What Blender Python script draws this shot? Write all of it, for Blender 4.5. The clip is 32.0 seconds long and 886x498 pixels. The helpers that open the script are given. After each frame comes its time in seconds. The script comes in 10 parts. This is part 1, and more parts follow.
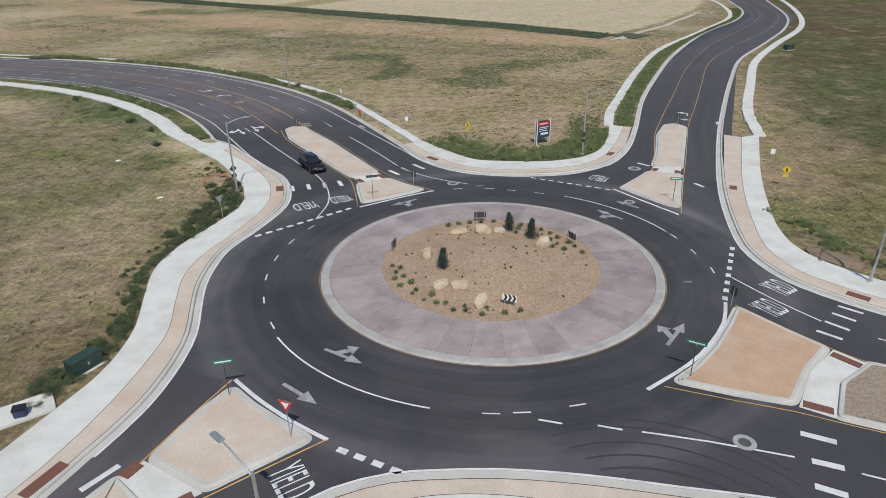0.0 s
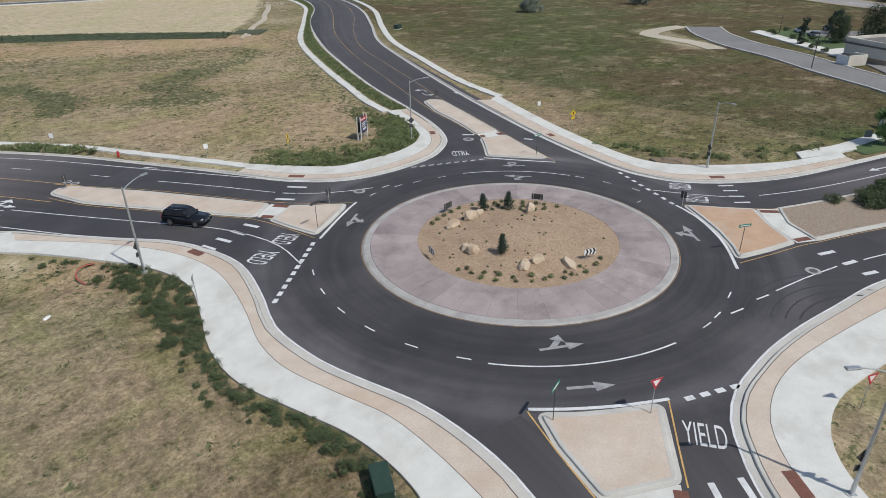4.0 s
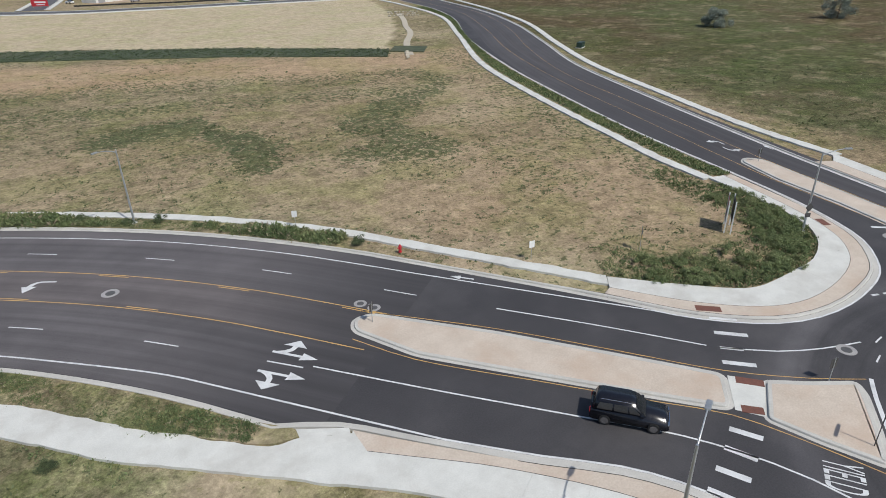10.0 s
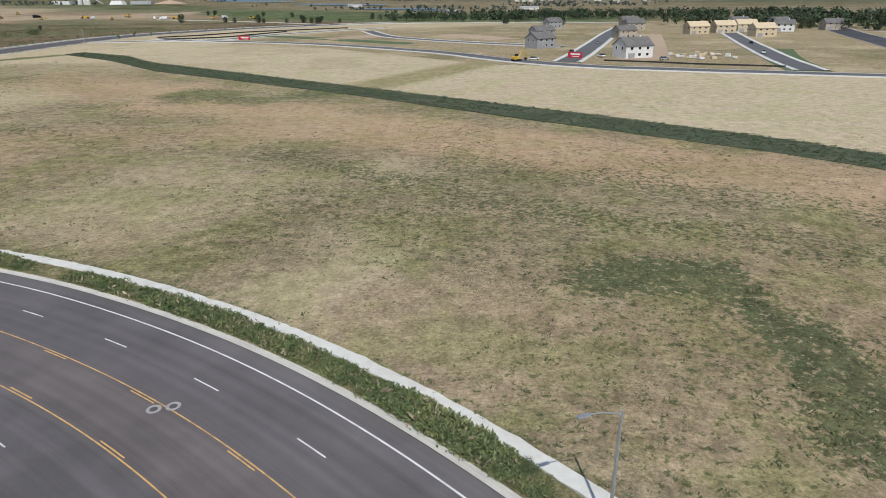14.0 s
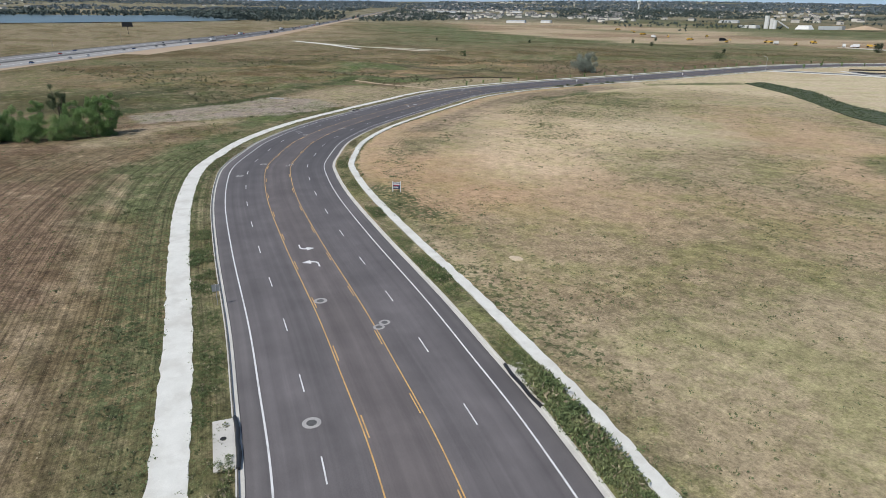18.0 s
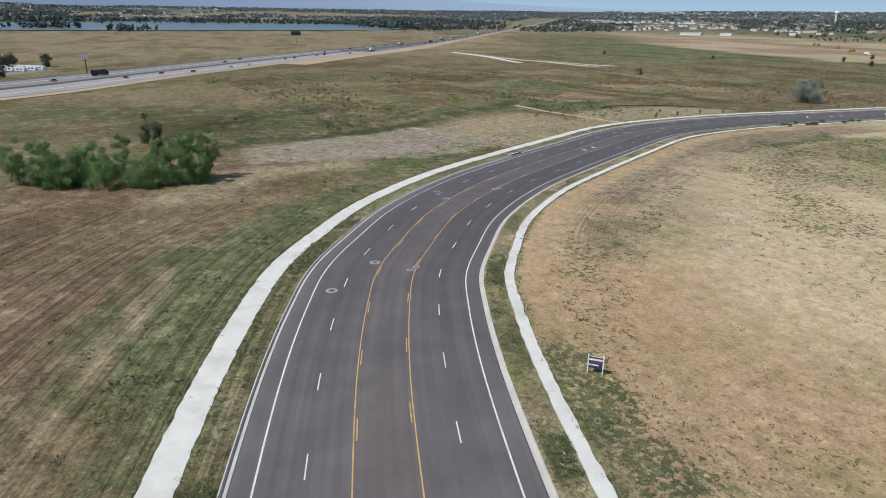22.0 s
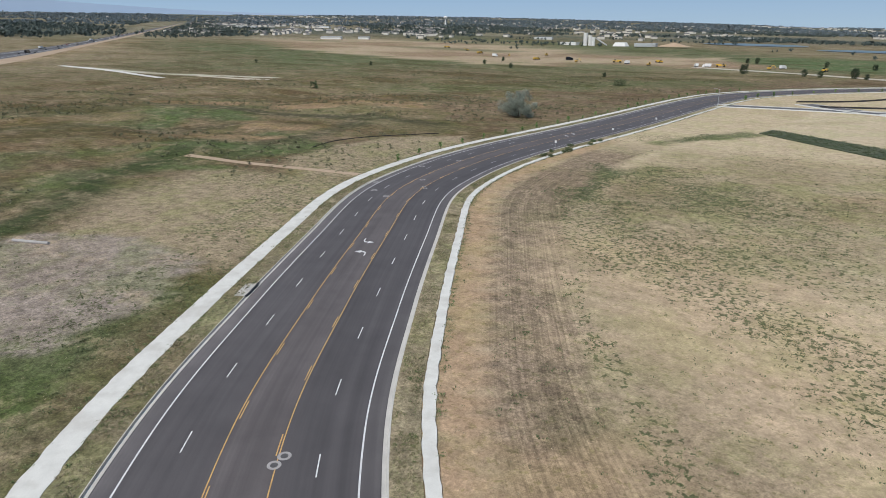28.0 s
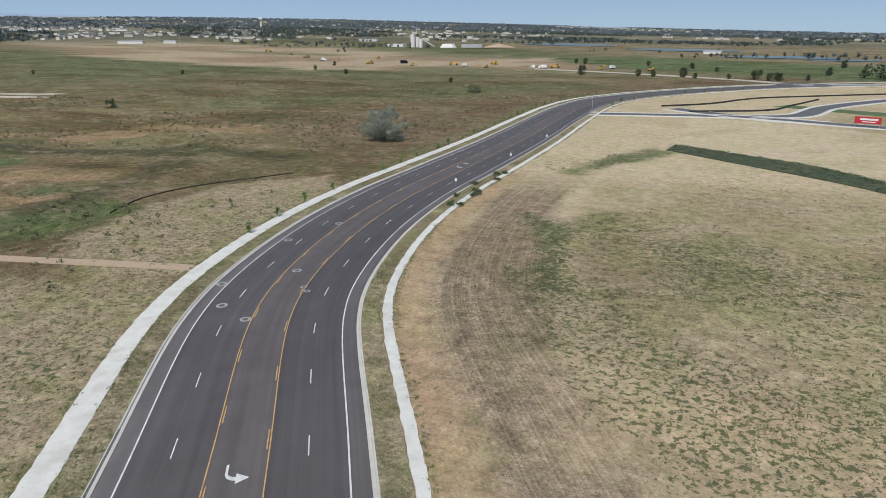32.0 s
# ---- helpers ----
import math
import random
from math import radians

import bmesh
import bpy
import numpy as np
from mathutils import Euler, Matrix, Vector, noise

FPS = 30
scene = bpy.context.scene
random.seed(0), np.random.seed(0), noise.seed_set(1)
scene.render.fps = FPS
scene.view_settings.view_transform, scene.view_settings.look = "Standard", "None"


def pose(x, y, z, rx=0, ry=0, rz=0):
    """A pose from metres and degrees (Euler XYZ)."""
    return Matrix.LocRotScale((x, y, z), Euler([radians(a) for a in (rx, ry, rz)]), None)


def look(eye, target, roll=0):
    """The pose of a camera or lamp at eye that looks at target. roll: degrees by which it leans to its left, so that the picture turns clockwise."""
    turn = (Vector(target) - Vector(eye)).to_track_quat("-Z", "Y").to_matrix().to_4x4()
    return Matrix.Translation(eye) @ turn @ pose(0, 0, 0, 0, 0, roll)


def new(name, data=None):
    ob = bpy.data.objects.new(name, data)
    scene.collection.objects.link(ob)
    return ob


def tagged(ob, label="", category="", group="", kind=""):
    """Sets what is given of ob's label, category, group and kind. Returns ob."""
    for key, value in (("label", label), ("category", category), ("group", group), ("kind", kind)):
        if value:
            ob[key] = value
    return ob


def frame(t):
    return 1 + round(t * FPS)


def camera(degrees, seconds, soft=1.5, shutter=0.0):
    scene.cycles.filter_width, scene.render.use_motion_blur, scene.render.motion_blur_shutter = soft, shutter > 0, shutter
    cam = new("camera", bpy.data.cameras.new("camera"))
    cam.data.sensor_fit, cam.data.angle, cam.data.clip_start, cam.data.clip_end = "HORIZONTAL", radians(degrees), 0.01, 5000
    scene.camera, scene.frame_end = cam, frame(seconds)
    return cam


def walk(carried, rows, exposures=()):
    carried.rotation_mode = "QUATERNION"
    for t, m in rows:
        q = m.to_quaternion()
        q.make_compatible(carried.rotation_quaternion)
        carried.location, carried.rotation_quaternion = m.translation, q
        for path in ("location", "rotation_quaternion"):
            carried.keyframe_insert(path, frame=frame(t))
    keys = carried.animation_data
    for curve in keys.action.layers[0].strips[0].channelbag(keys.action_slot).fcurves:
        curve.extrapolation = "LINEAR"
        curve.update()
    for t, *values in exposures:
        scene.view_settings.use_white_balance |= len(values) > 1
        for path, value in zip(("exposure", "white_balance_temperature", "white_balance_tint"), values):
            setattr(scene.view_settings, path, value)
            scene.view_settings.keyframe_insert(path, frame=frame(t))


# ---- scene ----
cam = camera(70.2, 32.0, 0.75)
METRES, EYE, TILT, LEAN, TURN = 383.5, 26.46, 0.0, 0.0, 0.0
ROWS = [
    (0.0, 0.0, 0.0, 0.0, -0.36, -26.06, 0.74),
    (0.5, -0.0094, 0.0038, 0.0004, -3.82, -26.76, 0.81),
    (1.0, -0.0203, 0.0081, 0.0007, -8.47, -27.4, 0.88),
    (1.5, -0.0324, 0.013, 0.001, -13.79, -27.96, 0.93),
    (2.0, -0.0457, 0.0184, 0.0014, -19.72, -28.44, 0.97),
    (2.5, -0.06, 0.0242, 0.0018, -26.43, -28.67, 0.97),
    (3.0, -0.0751, 0.0301, 0.0021, -33.27, -28.61, 0.98),
    (3.5, -0.0899, 0.0358, 0.0026, -38.89, -28.05, 0.95),
    (4.0, -0.1032, 0.0409, 0.0031, -44.35, -27.19, 0.94),
    (4.5, -0.1142, 0.0464, 0.0037, -49.16, -26.08, 0.93),
    (6.5, -0.137, 0.0771, 0.0044, -62.64, -24.13, 0.99),
    (7.0, -0.1384, 0.0874, 0.0045, -62.46, -24.16, 1.0),
    (7.5, -0.1381, 0.0983, 0.0046, -61.31, -24.25, 1.03),
    (8.0, -0.136, 0.1096, 0.0048, -58.66, -24.53, 1.03),
    (8.5, -0.1323, 0.1214, 0.0049, -55.03, -25.03, 1.0),
    (9.0, -0.1277, 0.1339, 0.0047, -49.74, -25.67, 1.01),
    (9.5, -0.1229, 0.1474, 0.0043, -44.93, -26.46, 1.0),
    (10.0, -0.118, 0.1617, 0.004, -40.06, -26.98, 0.95),
    (10.5, -0.1131, 0.1769, 0.0038, -34.88, -27.36, 0.93),
    (11.0, -0.1081, 0.1928, 0.0035, -29.61, -27.28, 0.9),
    (11.5, -0.1037, 0.209, 0.0033, -24.16, -26.86, 0.86),
    (12.0, -0.0997, 0.2238, 0.0036, -18.18, -26.02, 0.85),
    (12.5, -0.0974, 0.237, 0.0037, -13.59, -25.08, 0.8),
    (13.0, -0.0971, 0.2493, 0.0039, -8.51, -24.04, 0.72),
    (13.5, -0.0987, 0.2608, 0.0043, -3.26, -22.76, 0.68),
    (14.0, -0.1021, 0.2718, 0.0046, 2.12, -22.14, 0.62),
    (14.5, -0.1075, 0.2823, 0.005, 8.08, -21.94, 0.56),
    (16.5, -0.1437, 0.324, 0.0066, 31.15, -21.01, 0.38),
    (17.0, -0.1551, 0.3364, 0.007, 38.85, -20.69, 0.29),
    (17.5, -0.1679, 0.3495, 0.0073, 47.5, -20.33, 0.18),
    (18.0, -0.182, 0.362, 0.0077, 55.76, -19.94, 0.01),
    (18.5, -0.1971, 0.3738, 0.0081, 63.67, -19.58, -0.1),
    (19.0, -0.2134, 0.3846, 0.0085, 70.5, -19.25, -0.26),
    (19.5, -0.2307, 0.3943, 0.009, 73.13, -19.25, -0.33),
    (20.0, -0.2488, 0.4024, 0.0096, 73.87, -19.24, -0.37),
    (20.5, -0.2671, 0.4089, 0.0103, 74.0, -19.24, -0.42),
    (21.0, -0.2853, 0.4139, 0.0109, 73.43, -19.24, -0.46),
    (21.5, -0.3023, 0.4183, 0.0115, 71.61, -19.23, -0.46),
    (22.0, -0.3187, 0.4224, 0.0121, 69.37, -19.21, -0.5),
    (22.5, -0.3356, 0.4271, 0.0126, 67.04, -19.16, -0.49),
    (23.0, -0.3537, 0.4321, 0.0131, 64.64, -19.11, -0.51),
    (23.5, -0.3725, 0.4377, 0.0137, 61.88, -19.05, -0.45),
    (24.0, -0.3901, 0.4431, 0.0142, 59.25, -19.0, -0.41),
    (24.5, -0.4087, 0.4486, 0.0149, 56.52, -18.96, -0.36),
    (25.0, -0.4267, 0.4542, 0.0157, 53.73, -18.92, -0.34),
    (25.5, -0.4436, 0.46, 0.0164, 50.99, -18.9, -0.32),
    (27.5, -0.5048, 0.4894, 0.0187, 41.03, -18.76, -0.16),
    (28.0, -0.5197, 0.4988, 0.0194, 38.29, -18.79, -0.1),
    (28.5, -0.5343, 0.5092, 0.0198, 35.56, -18.83, -0.01),
    (29.0, -0.5489, 0.5205, 0.0203, 33.08, -18.81, 0.06),
    (29.5, -0.5631, 0.5323, 0.0209, 31.1, -18.8, 0.12),
    (30.0, -0.5767, 0.545, 0.0214, 29.31, -18.79, 0.18),
    (30.5, -0.5899, 0.5582, 0.0219, 27.58, -18.77, 0.22),
    (31.0, -0.6026, 0.5721, 0.0223, 25.89, -18.75, 0.27),
    (31.5, -0.6146, 0.5865, 0.0225, 24.26, -18.74, 0.31),
    (32.0, -0.626, 0.6013, 0.0228, 22.69, -18.72, 0.36),
]
walk(cam, [(t, pose(0, 0, EYE, TILT, LEAN, TURN) @ pose(METRES * x, METRES * y, METRES * z, 90 + pitch, roll, yaw)) for t, x, y, z, yaw, pitch, roll in ROWS],
     [(0.0, -0.08), (9.0, -0.06), (14.0, 0.0), (19.0, 0.09), (23.0, 0.08), (26.0, 0.0), (32.0, -0.03)])

# ---------------------------------------------------------------- world, sun
SUN_FROM = Vector((0.13, -0.99, 0.0)).normalized()
SUN_HIGH = radians(53.0)
world = bpy.data.worlds.new("sky")
scene.world = world
world.use_nodes = True
wn = world.node_tree
wn.nodes.clear()
w_out, w_bg, w_sky = (wn.nodes.new(k) for k in ("ShaderNodeOutputWorld", "ShaderNodeBackground", "ShaderNodeTexSky"))
w_sky.sky_type = "NISHITA"
w_sky.sun_disc = False
w_sky.sun_elevation = SUN_HIGH
w_sky.sun_rotation = math.atan2(SUN_FROM.x, SUN_FROM.y)
w_sky.dust_density = 1.0
w_bg.inputs["Strength"].default_value = 0.10
wn.links.new(w_sky.outputs[0], w_bg.inputs["Color"])
wn.links.new(w_bg.outputs[0], w_out.inputs["Surface"])
sun_data = bpy.data.lights.new("sun", "SUN")
sun_data.energy, sun_data.angle, sun_data.color = 3.4, radians(0.53), (1.0, 0.966, 0.902)
sun_way = Vector((SUN_FROM.x * math.cos(SUN_HIGH), SUN_FROM.y * math.cos(SUN_HIGH), math.sin(SUN_HIGH)))
sun = new("sun", sun_data)
sun.matrix_world = look(sun_way * 100, (0, 0, 0))

# ---------------------------------------------------------------- materials
def rgb(c):
    return (c[0], c[1], c[2], 1.0)


def surface(name, low, high, scale=1.0, rough=0.85, bump=0.3, fine=30.0, wear=None, wear_scale=0.15, wear_amount=0.5, metal=0.0, island=0.0, spread=0.0):
    """Two colours mixed by noise at two scales in world metres, an optional third in broad patches, and a fine relief."""
    m = bpy.data.materials.new(name)
    m.use_nodes = True
    n, l = m.node_tree.nodes, m.node_tree.links
    bsdf = n["Principled BSDF"]
    bsdf.inputs["Roughness"].default_value = rough
    bsdf.inputs["Metallic"].default_value = metal
    geo = n.new("ShaderNodeNewGeometry")

    def nz(sc, detail=4.0, rgh=0.6):
        t = n.new("ShaderNodeTexNoise")
        t.inputs["Scale"].default_value, t.inputs["Detail"].default_value, t.inputs["Roughness"].default_value = sc, detail, rgh
        l.new(geo.outputs["Position"], t.inputs["Vector"])
        return t.outputs["Fac"]

    def ramp(src, a, b):
        r = n.new("ShaderNodeMapRange")
        r.inputs[1].default_value, r.inputs[2].default_value = a, b
        l.new(src, r.inputs[0])
        return r.outputs[0]

    def mix(f, a, b):
        x = n.new("ShaderNodeMix")
        x.data_type = "RGBA"
        for s, v in ((x.inputs[0], f), (x.inputs[6], a), (x.inputs[7], b)):
            if isinstance(v, (int, float)):
                s.default_value = v
            elif isinstance(v, tuple):
                s.default_value = v
            else:
                l.new(v, s)
        return x.outputs[2]
    add = n.new("ShaderNodeMath")
    add.operation = "ADD"
    l.new(ramp(nz(scale), 0.3, 0.7), add.inputs[0])
    l.new(ramp(nz(fine, 2.0), 0.25, 0.75), add.inputs[1])
    col = mix(ramp(add.outputs[0], 0.3, 1.7), rgb(low), rgb(high))
    if wear:
        w = n.new("ShaderNodeMath")
        w.operation = "MULTIPLY"
        w.inputs[1].default_value = wear_amount
        l.new(ramp(nz(wear_scale, 6.0, 0.65), 0.48, 0.66), w.inputs[0])
        col = mix(w.outputs[0], col, rgb(wear))
    if island or spread:
        hsv = n.new("ShaderNodeHueSaturation")
        src = geo.outputs["Random Per Island"]
        if spread:
            src = n.new("ShaderNodeObjectInfo").outputs["Random"]
        k = island or spread
        r = n.new("ShaderNodeMapRange")
        r.inputs[3].default_value, r.inputs[4].default_value = 1 - k, 1 + k
        l.new(src, r.inputs[0])
        l.new(r.outputs[0], hsv.inputs["Value"])
        l.new(col, hsv.inputs["Color"])
        col = hsv.outputs[0]
    l.new(col, bsdf.inputs["Base Color"])
    if bump:
        b = n.new("ShaderNodeBump")
        b.inputs["Strength"].default_value, b.inputs["Distance"].default_value = bump, 0.02
        l.new(nz(fine, 3.0), b.inputs["Height"])
        l.new(b.outputs[0], bsdf.inputs["Normal"])
    return m


ASPHALT = surface("asphalt", (0.038, 0.036, 0.039), (0.064, 0.061, 0.064), 0.18, 0.75, 0.4, 9.0, (0.098, 0.092, 0.094), 0.05, 0.7)


def ring_wear(m, hub, reach):
    """Traffic polishes the asphalt in rings round the hub."""
    n, l = m.node_tree.nodes, m.node_tree.links
    base = n["Principled BSDF"].inputs["Base Color"]
    src = base.links[0].from_socket
    geo = n.new("ShaderNodeNewGeometry")
    far = n.new("ShaderNodeVectorMath")
    far.operation = "DISTANCE"
    far.inputs[1].default_value = (hub[0], hub[1], 0.0)
    l.new(geo.outputs["Position"], far.inputs[0])
    turn = n.new("ShaderNodeVectorMath")
    turn.operation = "MULTIPLY"
    turn.inputs[1].default_value = (0.05, 0.05, 0.0)
    l.new(geo.outputs["Position"], turn.inputs[0])
    vec = n.new("ShaderNodeCombineXYZ")
    add = n.new("ShaderNodeVectorMath")
    l.new(far.outputs["Value"], vec.inputs[2])
    l.new(vec.outputs[0], add.inputs[0])
    l.new(turn.outputs[0], add.inputs[1])
    tx = n.new("ShaderNodeTexNoise")
    tx.inputs["Scale"].default_value, tx.inputs["Detail"].default_value, tx.inputs["Roughness"].default_value = 0.8, 5.0, 0.65
    l.new(add.outputs[0], tx.inputs["Vector"])
    rg, fade = n.new("ShaderNodeMapRange"), n.new("ShaderNodeMapRange")
    for k, v in ((1, 0.34), (2, 0.66), (3, 0.74), (4, 1.24)):
        rg.inputs[k].default_value = v
    for k, v in ((1, reach - 3), (2, reach), (3, 1.0), (4, 0.0)):
        fade.inputs[k].default_value = v
    l.new(tx.outputs["Fac"], rg.inputs[0])
    l.new(far.outputs["Value"], fade.inputs[0])
    mx = n.new("ShaderNodeMix")
    l.new(fade.outputs[0], mx.inputs[0])
    mx.inputs[2].default_value = 1.0
    l.new(rg.outputs[0], mx.inputs[3])
    rim = n.new("ShaderNodeFloatCurve")
    unit = n.new("ShaderNodeMapRange")
    for k, v in ((1, 15.0), (2, 27.0), (3, 0.0), (4, 1.0)):
        unit.inputs[k].default_value = v
    l.new(far.outputs["Value"], unit.inputs[0])
    cv = rim.mapping.curves[0]
    for k, (u, v) in enumerate(((0.0, 0.50), (0.25, 0.42), (0.5, 0.45), (0.68, 0.56), (0.82, 0.78), (0.9, 0.6), (1.0, 0.5))):
        if k < 2:
            cv.points[k].location = (u, v)
        else:
            cv.points.new(u, v)
    rim.mapping.update()
    l.new(unit.outputs[0], rim.inputs["Value"])
    twice = n.new("ShaderNodeMath")
    twice.operation = "MULTIPLY"
    twice.inputs[1].default_value = 2.0
    l.new(rim.outputs[0], twice.inputs[0])
    both = n.new("ShaderNodeMath")
    both.operation = "MULTIPLY"
    l.new(twice.outputs[0], both.inputs[0])
    l.new(mx.outputs[0], both.inputs[1])
    hs = n.new("ShaderNodeHueSaturation")
    l.new(src, hs.inputs["Color"])
    l.new(both.outputs[0], hs.inputs["Value"])
    l.new(hs.outputs[0], base)


ring_wear(ASPHALT, (4.25, 50.75), 26.0)
CONCRETE = surface("pale_concrete", (0.56, 0.56, 0.525), (0.685, 0.685, 0.645), 0.6, 0.85, 0.2, 12.0, (0.44, 0.42, 0.38), 0.25, 0.5)
KERB = surface("kerb_concrete", (0.45, 0.435, 0.40), (0.59, 0.575, 0.535), 0.8, 0.85, 0.2, 12.0, (0.33, 0.32, 0.30), 0.4, 0.5)
TAN = surface("tan_concrete", (0.49, 0.41, 0.335), (0.62, 0.54, 0.455), 0.5, 0.85, 0.2, 8.0, (0.50, 0.38, 0.29), 0.2, 0.65)
RUST_TAN = surface("terracotta_concrete", (0.43, 0.28, 0.18), (0.55, 0.38, 0.26), 0.5, 0.85, 0.2, 8.0, (0.50, 0.39, 0.30), 0.2, 0.75)
APRON = surface("mauve_concrete", (0.272, 0.227, 0.220), (0.395, 0.338, 0.328), 0.35, 0.8, 0.25, 7.0, (0.215, 0.178, 0.176), 0.3, 0.75, 0.0, 0.0, 0.11)
PAINT = surface("white_road_paint", (0.58, 0.59, 0.59), (0.76, 0.77, 0.77), 2.0, 0.6, 0.1, 20.0, (0.34, 0.34, 0.34), 1.0, 0.55)
YELLOW = surface("yellow_road_paint", (0.54, 0.32, 0.10), (0.66, 0.43, 0.16), 2.0, 0.6, 0.1, 20.0, (0.26, 0.17, 0.09), 0.9, 0.6)
WORN_YELLOW = surface("worn_yellow_paint", (0.26, 0.155, 0.075), (0.40, 0.25, 0.11), 2.0, 0.7, 0.1, 20.0, (0.12, 0.09, 0.07), 0.8, 0.7)
WORN_PAINT = surface("worn_white_paint", (0.24, 0.24, 0.24), (0.42, 0.42, 0.42), 2.0, 0.7, 0.1, 20.0, (0.16, 0.16, 0.16), 0.9, 0.6)
MULCH = surface("tan_gravel", (0.22, 0.145, 0.088), (0.50, 0.38, 0.265), 5.0, 0.95, 0.9, 9.0, (0.24, 0.16, 0.10), 0.5, 0.5)
DOMES = surface("brick_red_paver", (0.14, 0.06, 0.045), (0.20, 0.085, 0.06), 3.0, 0.8, 0.3, 12.0)


# ---------------------------------------------------------------- mesh helpers
def link_mesh(name, verts, faces, material, parent=None, label="", smooth=False):
    me = bpy.data.meshes.new(name)
    me.from_pydata([tuple(v) for v in verts], [], faces)
    me.materials.append(material)
    if smooth:
        me.polygons.foreach_set("use_smooth", [True] * len(me.polygons))
    me.update()
    ob = new(name, me)
    if parent:
        ob.parent = parent
    if label:
        tagged(ob, label)
    return ob


def part(name, bm, material, parent=None, label="", smooth=False):
    me = bpy.data.meshes.new(name)
    bm.to_mesh(me)
    bm.free()
    me.materials.append(material)
    if smooth:
        me.polygons.foreach_set("use_smooth", [True] * len(me.polygons))
    ob = new(name, me)
    if parent:
        ob.parent = parent
    if label:
        tagged(ob, label)
    return ob


def curve(points, step=1.5, closed=False):
    """A smooth line through the corner points (centripetal Catmull-Rom), cut into steps."""
    p = [np.array(q, float) for q in points]
    if closed:
        p = [p[-1]] + p + [p[0], p[1]]
    else:
        p = [2 * p[0] - p[1]] + p + [2 * p[-1] - p[-2]]
    out = []
    for a, b, c, d in zip(p, p[1:], p[2:], p[3:]):
        t1 = np.linalg.norm(b - a) ** 0.5
        t2 = t1 + np.linalg.norm(c - b) ** 0.5
        t3 = t2 + np.linalg.norm(d - c) ** 0.5
        k = max(2, int(np.linalg.norm(c - b) / step))
        for i in range(k):
            t = t1 + (t2 - t1) * i / k
            a1 = (t1 - t) / t1 * a + t / t1 * b
            a2 = (t2 - t) / (t2 - t1) * b + (t - t1) / (t2 - t1) * c
            a3 = (t3 - t) / (t3 - t2) * c + (t - t2) / (t3 - t2) * d
            b1 = (t2 - t) / t2 * a1 + t / t2 * a2
            b2 = (t3 - t) / (t3 - t1) * a2 + (t - t1) / (t3 - t1) * a3
            out.append((t2 - t) / (t2 - t1) * b1 + (t - t1) / (t2 - t1) * b2)
    if not closed:
        out.append(p[-2])
    return np.array(out)


def normals(line, closed=False):
    if closed:
        d = np.roll(line, -1, 0) - np.roll(line, 1, 0)
    else:
        d = np.gradient(line, axis=0)
    d = d / np.maximum(np.linalg.norm(d, axis=1), 1e-9)[:, None]
    return np.c_[-d[:, 1], d[:, 0]]


def offset(line, d, closed=False):
    """The line moved to its left by d metres."""
    return line + normals(line, closed) * (np.asarray(d)[:, None] if np.ndim(d) else d)


def lengths(line):
    return np.r_[0, np.cumsum(np.linalg.norm(np.diff(line, axis=0), axis=1))]


def resample(line, n):
    s = lengths(line)
    t = np.linspace(0, s[-1], n)
    return np.c_[np.interp(t, s, line[:, 0]), np.interp(t, s, line[:, 1])]


def along(line, a, b, step=1.5):
    """The stretch of a line between the lengths a and b."""
    s = lengths(line)
    t = np.linspace(a, b, max(2, int((b - a) / step) + 1))
    return np.c_[np.interp(t, s, line[:, 0]), np.interp(t, s, line[:, 1])]


def place_on(line, s):
    """Point and heading (radians) at length s of a line."""
    k = lengths(line)
    p, q = (np.array([np.interp(v, k, line[:, 0]), np.interp(v, k, line[:, 1])]) for v in (s - 0.5, s + 0.5))
    return (p + q) / 2, math.atan2(q[1] - p[1], q[0] - p[0])


def nearest(line, p):
    return lengths(line)[np.argmin(np.linalg.norm(line - np.array(p), axis=1))]


def sweep(line, profile, closed=False):
    """Verts and faces of a profile [(sideways, height)] carried along a line; sideways is to the left."""
    nn = normals(line, closed)
    k, n = len(profile), len(line)
    v = [(line[i, 0] + nn[i, 0] * d, line[i, 1] + nn[i, 1] * d, z) for i in range(n) for d, z in profile]
    f = []
    for i in range(n if closed else n - 1):
        j = (i + 1) % n
        for m in range(k - 1):
            f.append((i * k + m, j * k + m, j * k + m + 1, i * k + m + 1))
    return v, f


def strip(line, half, z, name, material, parent=None, label=""):
    v, f = sweep(line, [(half, z), (-half, z)])
    return link_mesh(name, v, f, material, parent, label)


def band(a, b, top, base, name, material, parent=None, label=""):
    """A slab between two lines."""
    n = max(len(a), len(b))
    a, b = resample(a, n), resample(b, n)
    v = [(*a[i], z) for i in range(n) for z in (top, base)] + [(*b[i], z) for i in range(n) for z in (top, base)]
    f = []
    for i in range(n - 1):
        p, q = 2 * i, 2 * n + 2 * i
        f += [(p, p + 2, q + 2, q), (p + 1, p + 3, p + 2, p), (q, q + 2, q + 3, q + 1)]
    f += [(0, 2 * n, 2 * n + 1, 1), (2 * n - 2, 2 * n - 1, 4 * n - 1, 4 * n - 2)]
    ob = link_mesh(name, v, f, material, parent, label)
    bm = bmesh.new()
    bm.from_mesh(ob.data)
    bmesh.ops.recalc_face_normals(bm, faces=bm.faces)
    bm.to_mesh(ob.data)
    bm.free()
    return ob


